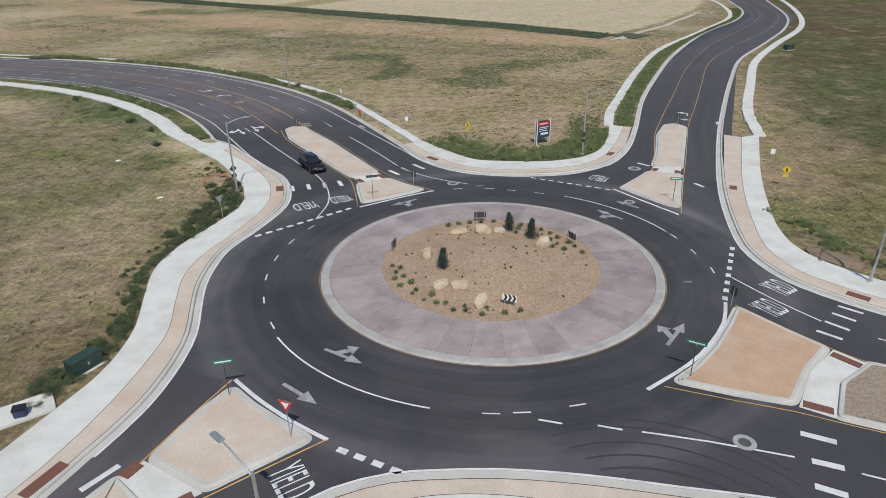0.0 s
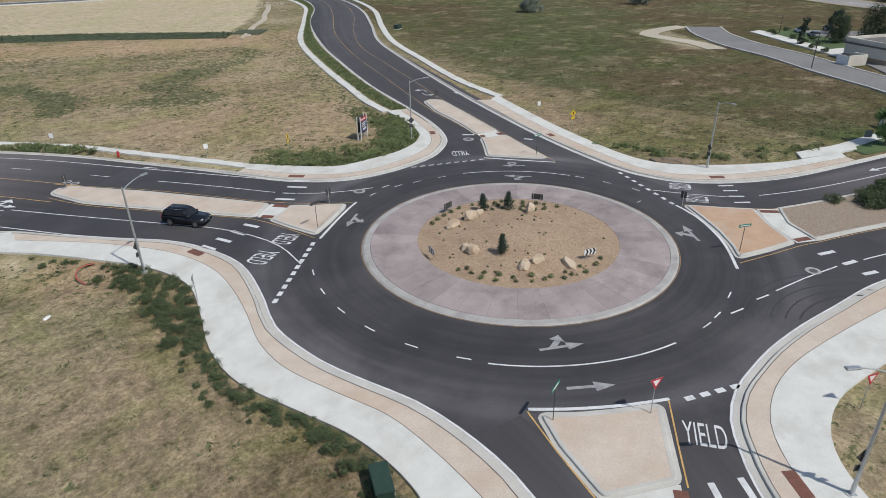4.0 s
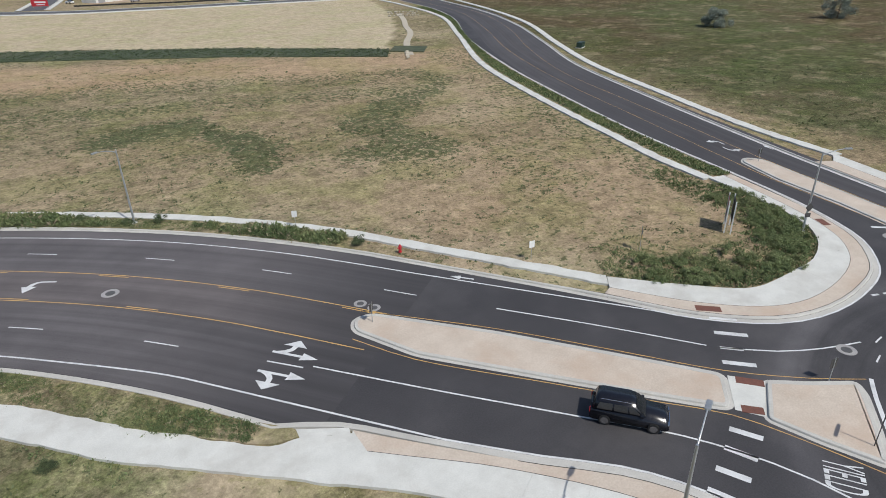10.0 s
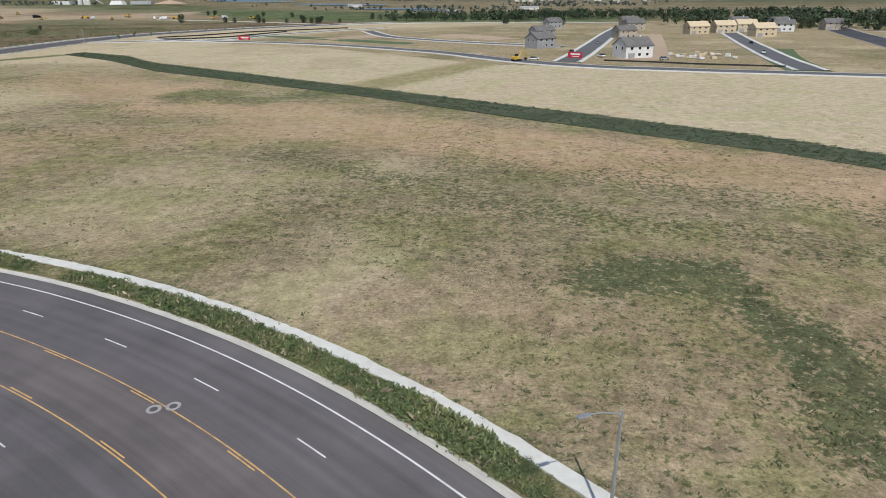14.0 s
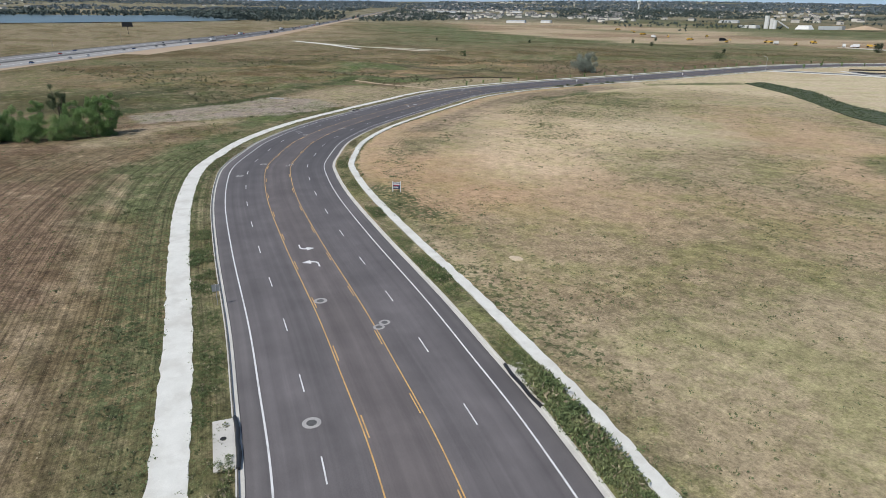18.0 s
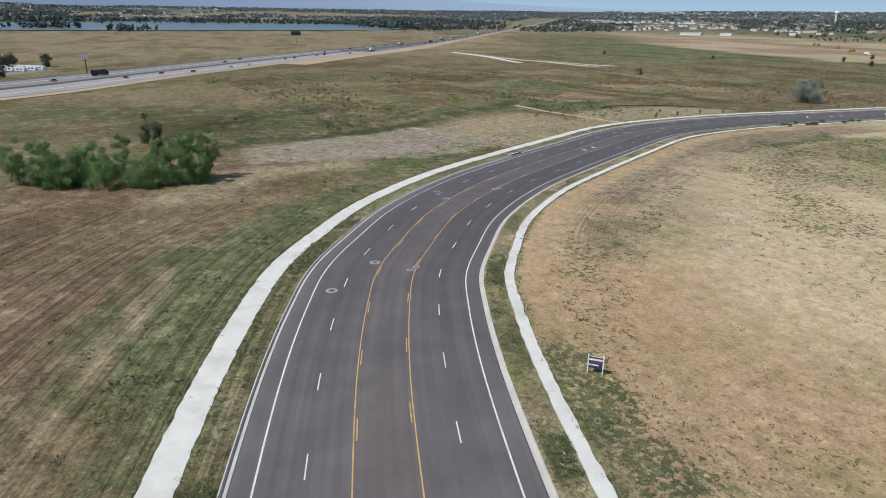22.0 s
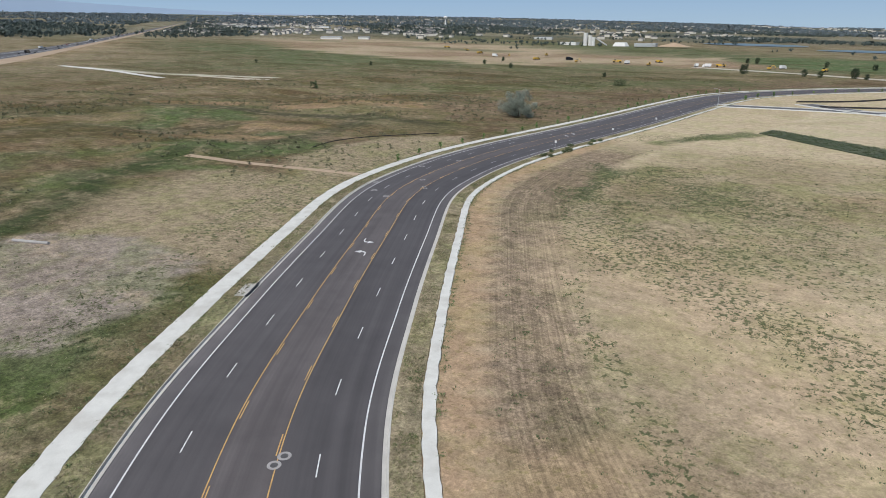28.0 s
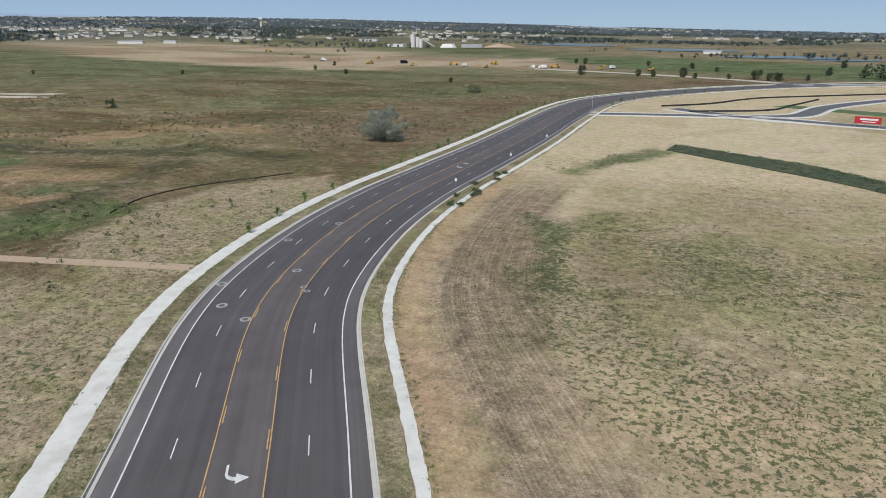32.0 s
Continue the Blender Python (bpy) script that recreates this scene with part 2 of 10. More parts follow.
def plate(outline, top, base, name, material, parent=None, label="", edge=0.0):
    """A slab with the given outline and a bevelled rim."""
    bm = bmesh.new()
    f = bm.faces.new([bm.verts.new((x, y, top)) for x, y in outline])
    if f.normal.z < 0 or f.calc_area() and sum((outline[i][0] * outline[(i + 1) % len(outline)][1] - outline[(i + 1) % len(outline)][0] * outline[i][1]) for i in range(len(outline))) < 0:
        bmesh.ops.reverse_faces(bm, faces=[f])
    r = bmesh.ops.extrude_face_region(bm, geom=[f])
    for v in r["geom"]:
        if isinstance(v, bmesh.types.BMVert):
            v.co.z = base
    bm.faces.ensure_lookup_table()
    bmesh.ops.recalc_face_normals(bm, faces=bm.faces)
    big = [g for g in bm.faces if len(g.verts) > 4]
    bmesh.ops.triangulate(bm, faces=big)
    return part(name, bm, material, parent, label)


def thing(name, at, label, category, group="", kind="", turn=0.0):
    ob = new(name)
    ob.matrix_basis = pose(at[0], at[1], at[2], 0, 0, turn)
    return tagged(ob, label, category, group, kind)


def setting(name, label):
    return tagged(new(name), label, "", "", "structure")


# ---------------------------------------------------------------- the plan
HUB = np.array((4.25, 50.75))
R_APRON, R_BED, R_LANE = 15.05, 9.8, 20.15
MAIN = curve([(-14.5, 81.5), (-19.0, 89.8), (-23.6, 97.7), (-26.2, 102.2), (-30.5, 109.1), (-38.4, 119.3), (-51.5, 131.9), (-66.0, 142.2), (-84.6, 151.7),
              (-101.2, 157.6), (-115.3, 161.4), (-125.9, 164.1), (-150.0, 169.6), (-173.3, 175.5), (-188.5, 180.3), (-199.3, 184.5), (-210.6, 191.3), (-224.5, 201.0),
              (-242.6, 219.4), (-258.5, 241.6), (-275.0, 266.9), (-290.4, 291.6), (-296.3, 306.0), (-302.2, 332.0), (-304.6, 361.2), (-304.0, 392.0),
              (-303.0, 443.0), (-304.0, 510.0), (-303.5, 560.0), (-298.0, 600.0), (-278.0, 645.0), (-236.0, 702.0), (-182.0, 752.0), (-100.0, 800.0)])
S_MAIN = lengths(MAIN)
S_NOSE = nearest(MAIN, (-23.6, 97.7))
HALF = 11.3
main_left = offset(MAIN, HALF)
main_right = offset(MAIN, -HALF)
S_LAST = S_MAIN[-1]
i_l = np.searchsorted(S_MAIN, S_NOSE + 6)
i_r = np.searchsorted(S_MAIN, S_NOSE + 4)
# asphalt edges, from leg to leg
EDGE_SW = np.vstack([curve([(-62, -60), (-40, -14), (-28, 11), (-22.3, 23.0), (-20.6, 27.6), (-19.3, 31.8), (-18.85, 36.5), (-19.1, 40.2), (-19.95, 43.6), (-20.95, 48.2), (-20.95, 54.5),
                            (-19.55, 58.6), (-18.35, 62.6), (-17.75, 66), (-18.15, 69.7), (-19.2, 73.2), (-20.7, 76), (-23.5, 79.5), (-27.9, 85.6), (-31.0, 90.0), (-34.2, 92.6)]), main_left[i_l:]])
EDGE_NW = np.vstack([main_right[i_r:][::-1], curve([(-8.6, 93.6), (-5.9, 88.2), (-2.6, 81.6), (1.3, 77.3), (4.6, 75.6), (8.3, 74.8), (12.1, 74.7), (15.5, 75.1), (18.3, 76.3), (21.6, 78.6), (24.0, 81.8),
                            (26.4, 86.4), (30.0, 95.8), (36.5, 114.5), (47.2, 139.3), (57.3, 160.8), (80.7, 202), (105.2, 236), (119.4, 263.7), (130, 299), (142, 340), (164, 419), (184, 483), (205, 550), (240, 650)])])
EDGE_NE = curve([(258, 645), (222, 545), (203, 480), (182, 412), (159, 335), (145.6, 296), (126.5, 242.4), (110.2, 211), (90.6, 181.8), (72, 155.2), (60, 131.8), (47, 104), (40.6, 89.4), (32.9, 69.8), (29.9, 60), (28.5, 53.3), (28.7, 50),
                 (29.5, 47.2), (31.2, 44.7), (34.2, 41.7), (39.9, 38.1), (49.9, 34.2), (57.4, 31.5), (75, 25), (100, 14), (140, -6)])
EDGE_SE = curve([(132, -22), (92, 0), (62, 9), (40, 14.7), (27, 19.8), (18.4, 23.1), (12.5, 24.3), (7.5, 25.25), (3, 25.75), (-0.3, 25.75), (-3.1, 25.55), (-6.0, 24.6), (-8.15, 23.1), (-10, 21.5), (-14, 16.5), (-25, -4), (-48, -66)])
# the painted edge line lies right at the gutter
EDGE_SW[:-len(main_left[i_l:])] = offset(EDGE_SW, -0.27)[:-len(main_left[i_l:])]
EDGE_NW[len(main_right[i_r:]):] = offset(EDGE_NW, -0.27)[len(main_right[i_r:]):]
EDGE_NE, EDGE_SE = offset(EDGE_NE, -0.27), offset(EDGE_SE, -0.27)

# ---------------------------------------------------------------- ground
def rise(x, y):
    """Height of the far land: it climbs to the west and stays low to the north and east."""
    r = np.hypot(x + 170, y - 250)
    way = np.degrees(np.arctan2(x + 240, y - 230))
    a, b = np.clip((26 - way) / 72, 0, 1), np.clip((way + 175) / 50, 0, 1)
    k = 0.08 + 0.86 * a * a * (3 - 2 * a) * b * b * (3 - 2 * b)
    return np.where(r > 450, 0.047 * k * (np.maximum(r, 450) - 450) ** 2 / (r + 400), 0.0)


def value_noise(x, y, size, seed):
    u, v = x / size + seed * 17.3, y / size - seed * 9.1
    a, b = np.floor(u), np.floor(v)
    fu, fv = u - a, v - b
    fu, fv = fu * fu * (3 - 2 * fu), fv * fv * (3 - 2 * fv)

    def h(i, j):
        q = np.sin(i * 127.1 + j * 311.7 + seed * 74.7) * 43758.5453
        return q - np.floor(q)
    return (h(a, b) * (1 - fu) + h(a + 1, b) * fu) * (1 - fv) + (h(a, b + 1) * (1 - fu) + h(a + 1, b + 1) * fu) * fv


def fbm(x, y, size, seed, octaves=4):
    total, amp, norm = 0, 1.0, 0.0
    for k in range(octaves):
        total = total + amp * value_noise(x, y, size / 2 ** k, seed + k)
        norm += amp
        amp *= 0.55
    return total / norm


def smooth(a, b, x):
    t = np.clip((x - a) / (b - a), 0, 1)
    return t * t * (3 - 2 * t)


COARSE = MAIN[::2]
COARSE_S, COARSE_N = lengths(MAIN)[::2], normals(MAIN)[::2]


def beside_main(x, y):
    """Length along the main road and distance to its left."""
    s, d = np.empty(len(x)), np.empty(len(x))
    for k in range(0, len(x), 20000):
        px, py = x[k:k + 20000, None] - COARSE[:, 0], y[k:k + 20000, None] - COARSE[:, 1]
        j = np.argmin(px * px + py * py, axis=1)
        i = np.arange(len(j))
        side = px[i, j] * COARSE_N[j, 0] + py[i, j] * COARSE_N[j, 1]
        far = np.hypot(px[i, j], py[i, j])
        s[k:k + 20000], d[k:k + 20000] = COARSE_S[j], np.where(np.abs(side) > 0.6 * far, side, np.sign(side) * far)
    return s, d


def from_line(x, y, points):
    """Least distance to a line of a few points."""
    best = np.full(len(x), 1e9)
    for (ax, ay), (bx, by) in zip(points, points[1:]):
        t = np.clip(((x - ax) * (bx - ax) + (y - ay) * (by - ay)) / ((bx - ax) ** 2 + (by - ay) ** 2), 0, 1)
        best = np.minimum(best, np.hypot(x - ax - t * (bx - ax), y - ay - t * (by - ay)))
    return best


def inside(x, y, polygon):
    hit = np.zeros(len(x), bool)
    for (ax, ay), (bx, by) in zip(polygon, np.roll(polygon, -1, 0)):
        cross = (ay > y) != (by > y)
        if by != ay:
            hit ^= cross & (x < ax + (y - ay) * (bx - ax) / (by - ay))
    return hit


STRAW, SOIL, DRY = (0.52, 0.435, 0.31), (0.45, 0.32, 0.21), (0.345, 0.272, 0.180)
OLIVE, GREEN, DARK = (0.195, 0.172, 0.098), (0.105, 0.128, 0.058), (0.152, 0.104, 0.069)
CREAM, GREY, RUST = (0.525, 0.43, 0.30), (0.300, 0.252, 0.215), (0.195, 0.142, 0.086)
DARK_WOOD, BRUSH, MOUND = (0.060, 0.066, 0.036), (0.085, 0.078, 0.046), (0.285, 0.195, 0.118)
STRIP_NEAR = [(46.8, 193.5), (18.9, 220.8), (-12.9, 246.1), (-78.6, 300), (-166, 364), (-211, 411), (-252, 444)]
STRIP_FAR = [(53.4, 202), (24.6, 233), (-10, 262.5), (-82.5, 319), (-184, 398), (-213, 432), (-250, 456)]
STRAW_FIELD = np.array([(-250, 470), (-247, 545), (-118, 472), (-30, 381), (10, 368), (60, 345), (125, 319), (112, 290), (99, 265), (80, 235), (56, 206)] + STRIP_FAR)
# strokes of land cover: colour, half width, strength, the line it lies along
STROKES = (
    (SOIL, 15, 0.85, [(-200, 345), (-130, 295), (-82, 262), (-28, 226), (12, 204), (42, 184), (60, 176)]),
    (SOIL, 12, 0.6, [(-125, 236), (-100, 240), (-60, 250)]),
    (SOIL, 16, 0.75, [(-205, 222), (-190, 212), (-165, 212)]),
    (SOIL, 10, 0.6, [(-168, 236), (-140, 225)]),
    (OLIVE, 7, 0.3, [(-34, 206), (-13, 188), (15, 180), (40, 165)]),
    (OLIVE, 5, 0.5, [(-24, 172), (-14, 168), (-9, 156), (-12, 139)]),
    (OLIVE, 7, 0.3, [(3, 137), (4, 152), (20, 150)]),
    (OLIVE, 6, 0.25, [(-50, 212), (-34, 206)]),
    (GREEN, 10, 0.7, [(-122, 298), (-100, 288), (-84, 300)]),
    (GREEN, 7, 0.5, [(-155, 193), (-148, 192), (-138, 190)]),
    (OLIVE, 26, 0.25, [(-214, 312), (-190, 330), (-215, 360)]),
    (OLIVE, 14, 0.2, [(-120, 224), (-105, 190), (-80, 180)]),
    (OLIVE, 22, 0.25, [(-245, 330), (-236, 300), (-225, 292)]),
    (GREEN, 6, 0.4, [(-240, 322), (-236, 345)]),
    (GREEN, 5, 0.8, [(-272, 402), (-262, 425), (-255, 440)]),
    (GREEN, 4, 0.6, [(-264, 342), (-256, 360)]),
    (OLIVE, 6, 0.9, [(-196, 216), (-205, 225), (-203, 233)]),
    (SOIL, 10, 0.3, [(20, 100), (15, 112), (0, 116)]),
    ((0.44, 0.315, 0.205), 16, 0.6, [(-142, 216), (-165, 218)]),
    ((0.55, 0.425, 0.29), 20, 0.8, [(-178, 232), (-190, 250), (-215, 275), (-226, 282)]),
    (CREAM, 10, 0.25, [(-20, 128), (-14, 133), (0, 126)]),
    # beyond the outer walk
    (GREEN, 5, 0.9, [(-236, 175), (-251, 187), (-272, 211), (-282, 228)]),
    (GREEN, 7, 0.8, [(-180, 150), (-204, 157), (-220, 167), (-236, 176)]),
    (GREEN, 12, 0.75, [(-325, 170), (-345, 205), (-365, 250), (-373, 285), (-362, 320)]),
    (GREEN, 9, 0.8, [(-365, 324), (-385, 330), (-400, 322)]),
    (OLIVE, 16, 0.7, [(-340, 250), (-330, 275)]),
    (DRY, 15, 0.8, [(-296, 256), (-312, 280), (-326, 318), (-330, 350)]),
    (RUST, 30, 0.75, [(-400, 260), (-420, 330), (-440, 400), (-470, 440)]),
    (OLIVE, 22, 0.85, [(-370, 380), (-400, 400), (-430, 400)]),
    (RUST, 14, 0.6, [(-360, 350), (-390, 375), (-386, 416)]),
    (GREEN, 14, 0.7, [(-420, 200), (-400, 250)]),
    (GREEN, 30, 0.6, [(-480, 520), (-430, 580), (-380, 640), (-340, 700)]),
    (OLIVE, 25, 0.6, [(-330, 170), (-420, 140), (-560, 130)]),
    (GREEN, 7, 1.0, [(-445, 316), (-460, 335), (-453, 349), (-435, 355)]),
    (GREEN, 6, 1.0, [(-383, 287), (-382, 297), (-377, 307), (-373, 323), (-370, 328)]),
    (GREEN, 5, 0.85, [(-364, 274), (-358, 280), (-350, 284)]),
    (BRUSH, 5, 1.0, [(-495, 354), (-480, 366), (-449, 373), (-417, 378), (-391, 382)]),
    (MOUND, 9, 1.0, [(-527, 358), (-515, 376), (-496, 390)]),
    (MOUND, 9, 1.0, [(-460, 398), (-451, 426), (-409, 429)]),
    (MOUND, 4, 0.75, [(-423, 347), (-399, 344)]),
    (RUST, 7, 0.7, [(-411, 298), (-405, 311), (-400, 329)]),
    (GREEN, 14, 0.6, [(-1499, 853), (-1107, 807), (-879, 829)]),
    (OLIVE, 14, 0.6, [(-623, 457), (-559, 515), (-466, 497)]),
    (BRUSH, 9, 0.6, [(-1291, 881), (-1296, 942)]),
    (MOUND, 12, 0.5, [(-416, 180), (-439, 208), (-406, 230)]),
    (BRUSH, 8, 0.6, [(-331, 176), (-340, 194), (-350, 221), (-350, 237)]),
    (GREEN, 5, 0.6, [(-398, 270), (-396, 303), (-389, 332)]),
    (MOUND, 8, 0.6, [(-503, 363), (-474, 409), (-414, 425)]),
    (BRUSH, 5, 0.7, [(-435, 302), (-425, 338), (-401, 354)]),
    (OLIVE, 20, 0.5, [(-314, 80), (-352, 89), (-393, 118), (-409, 161)]),
    (MOUND, 16, 0.5, [(-471, 175), (-501, 240), (-487, 312)]),
    (BRUSH, 8, 0.5, [(-317, 173), (-326, 203), (-335, 239)]),
    ((0.066, 0.078, 0.036), 6, 1.0, [(-305, 165), (-313, 175), (-319.5, 197), (-330, 228), (-345, 245), (-361, 260), (-381, 295)]),
    ((0.33, 0.262, 0.175), 1.3, 0.8, [(-112, 131), (-125, 134.5), (-141.5, 138.8), (-170, 146.9), (-209, 155.3)]),
    (RUST, 3.5, 0.85, [(-226, 160), (-238, 168), (-247, 178), (-257, 191)]),
    ((0.36, 0.29, 0.20), 6, 0.8, [(-250, 158), (-262, 166), (-269, 177), (-271, 192)]),
    (GREEN, 7, 1.0, [(-392, 300), (-378, 303), (-363, 303), (-358, 313)]),
    (GREEN, 8, 0.9, [(-475, 340), (-458, 345), (-456, 360)]),
    (MOUND, 7, 1.0, [(-400, 316), (-390, 320), (-378, 322)]),
    (MOUND, 6, 1.0, [(-412, 344), (-393, 347), (-380, 353)]),
    (MOUND, 8, 1.0, [(-450, 402), (-437, 427), (-418, 435)]),
    (BRUSH, 5, 1.0, [(-466, 370), (-440, 372), (-425, 374), (-403, 397), (-380, 392), (-361, 389)]),
    (BRUSH, 5, 0.9, [(-374, 318), (-370, 325), (-385, 371)]),
    ((0.105, 0.104, 0.054), 26, 0.85, [(-400, 110), (-385, 150), (-365, 178), (-372, 200)]),
    ((0.075, 0.078, 0.042), 8, 0.9, [(-330, 150), (-357, 173), (-376, 191), (-385, 210)]),
    # west of the roundabout
    (GREEN, 3, 0.8, [(-33, 80), (-38, 81), (-43, 86)]),
    (GREEN, 3, 0.6, [(-30, 64), (-36, 70), (-40, 74)]),
    (OLIVE, 14, 0.75, [(-60, 20), (-55, 50), (-58, 80)]),
    (OLIVE, 9, 0.7, [(-34, 20), (-32, 36), (-38, 52), (-42, 66)]),
    (GREEN, 5, 0.55, [(-33, 26), (-31, 34), (-35, 44)]),
    (RUST, 5, 0.75, [(-30, 28), (-29, 40), (-30.5, 46), (-32, 54)]),
    (SOIL, 4, 0.75, [(-29, 74), (-26, 74), (-34, 79)]),
    (CREAM, 2.2, 0.85, [(-34, 83.5), (-31.5, 79.5)]),
    (CREAM, 3.5, 0.7, [(-36, 88), (-40, 92), (-43, 96)]),
    (RUST, 4, 0.5, [(-27, 47), (-28, 56), (-26, 62)]),
    (GREEN, 5, 0.55, [(-44, 96), (-52, 106), (-70, 122)]),
    (OLIVE, 10, 0.7, [(-44, 62), (-42, 75)]),
    (DRY, 8, 0.6, [(-35, 50), (-36, 62)]),
    # the land under the east trees is painted dark green
    (DARK_WOOD, 62, 0.95, [(250, -40), (290, 40), (330, 110), (372, 190), (400, 250)]),
    (DARK_WOOD, 60, 0.9, [(420, 330), (430, 430), (440, 560)]),
    # east field
    (GREEN, 6, 0.7, [(33, 62), (38, 50), (50, 42), (60, 38)]),
    (GREEN, 10, 0.45, [(60, 96), (90, 100), (120, 104)]),
    (GREEN, 20, 0.5, [(90, 124), (130, 150), (190, 200)]),
    (STRAW, 4, 0.6, [(133, 109), (127, 100), (118, 88)]),
)


# clumps of weeds: half width, how thick they stand, the line they lie along
WEEDS = (
    (9, 0.5, [(-40, 214), (-10, 200), (16, 187), (26, 177)]),
    (6, 0.55, [(-75, 222), (-40, 196), (-20, 184), (10, 172), (30, 160)]),
    (4, 0.8, [(-26, 165), (-12, 168), (-11, 159), (-9, 148), (-12.5, 139)]),
    (6, 0.72, [(0, 136), (9.6, 131), (7, 137), (9, 146), (18, 155), (31, 158)]),
    (5, 0.62, [(31, 158), (40, 165), (38, 176)]),
    (9, 0.52, [(25, 98), (32, 113), (42, 138), (54, 166), (64, 184)]),
    (11, 0.42, [(12, 106), (20, 124), (30, 145)]),
    (12, 0.42, [(-60, 195), (-20, 160), (5, 128)]),
    (12, 0.25, [(-110, 205), (-80, 200), (-60, 190)]),
    (6, 0.4, [(-153, 194), (-146, 192), (-136, 190)]),
    (4, 0.5, [(-128, 182), (-116, 181), (-100, 178)]),
    (3.5, 0.7, [(-170, 193.5), (-163, 193), (-155, 191), (-150, 193)]),
    (3.0, 0.56, [(-200, 212.5), (-194.6, 211.5), (-189.5, 208.5)]),
    (2.4, 0.48, [(-195, 218), (-193, 205)]),
    (9, 0.5, [(-260, 317), (-243, 294), (-227, 280), (-216, 278), (-206, 271), (-197, 262)]),
    (15, 0.42, [(-252, 350), (-230, 335), (-210, 300)]),
    (2.5, 0.75, [(-273, 354), (-263, 342), (-262.5, 333), (-261, 323), (-258, 316)]),
    (7, 0.55, [(-244, 343), (-240, 337), (-232, 332)]),
    (7, 0.5, [(-244, 300), (-231, 296), (-220, 292)]),
    (4, 0.7, [(-268, 409), (-264, 430)]),
    (9, 0.55, [(28, 100), (36, 116), (46, 142), (58, 168)]),
    (14, 0.36, [(-340, 312), (-335, 345), (-318, 300)]),
    (16, 0.36, [(-296, 258), (-310, 275), (-320, 285)]),
    (14, 0.30, [(-200, 300), (-180, 275), (-165, 250)]),
    (2.2, 0.5, [(-203, 227), (-214, 241), (-228, 256), (-237, 270)]),
    (30, 0.27, [(-130, 262), (-60, 216), (-10, 185), (20, 160)]),
    (8, 0.42, [(36, 62), (44, 52), (60, 44)]),
    (14, 0.32, [(60, 96), (90, 108), (130, 150), (190, 200)]),
    (10, 0.22, [(-33, 30), (-37, 50), (-33, 66), (-40, 88)]),
    (4, 0.42, [(-28, 68), (-31, 77), (-38, 84)]),
    (14, 0.2, [(-60, 20), (-58, 60), (-60, 95)]),
    (8, 0.38, [(-172, 197), (-190, 207), (-205, 222)]),
    # far side of the main road
    (4, 0.62, [(-118, 142), (-160, 151), (-190, 161), (-215, 175), (-236, 190)]),
    (5, 0.42, [(-255, 186), (-272, 203), (-284, 226), (-296, 248)]),
    (10, 0.46, [(-300, 252), (-316, 284), (-322, 320), (-324, 350)]),
    (26, 0.40, [(-340, 300), (-360, 350), (-390, 400)]),
)


def weediness(x, y):
    """How thick weed clumps stand, 0 to 1."""
    k = np.zeros(len(x))
    wob = (fbm(x, y, 9, 205, 3) - 0.5) * 1.6
    for half, thick, line in WEEDS:
        q = from_line(x, y, line)
        k = np.maximum(k, thick * smooth(half * 1.45, half * 0.45, q + wob * half * 0.9))
    s, d = beside_main(x, y)
    base = (0.17 + 0.16 * smooth(0.4, 0.65, fbm(x, y, 26, 211, 3)) + 0.02 * ((d < 0) & (s < 150))) * (1 - 0.7 * smooth(100, 130, s) * (d > 24)) * (1 - 0.55 * ((x < -22) & (y < 100) & (d > 0)))
    base = base * (1 - 0.5 * ((d < -18) & (s > 100) & (s < 135)))
    k = np.maximum(k, base * (1 - smooth(180, 215, s) * (d < 0)))
    k = k * (1 - 0.97 * inside(x, y, STRAW_FIELD)) * (1 - 0.85 * ((d < 0) & (d > -20.5) & (s > 205) & (s < 470)))
    return np.where(np.hypot(x + 170, y - 250) < 560, k, 0.1)


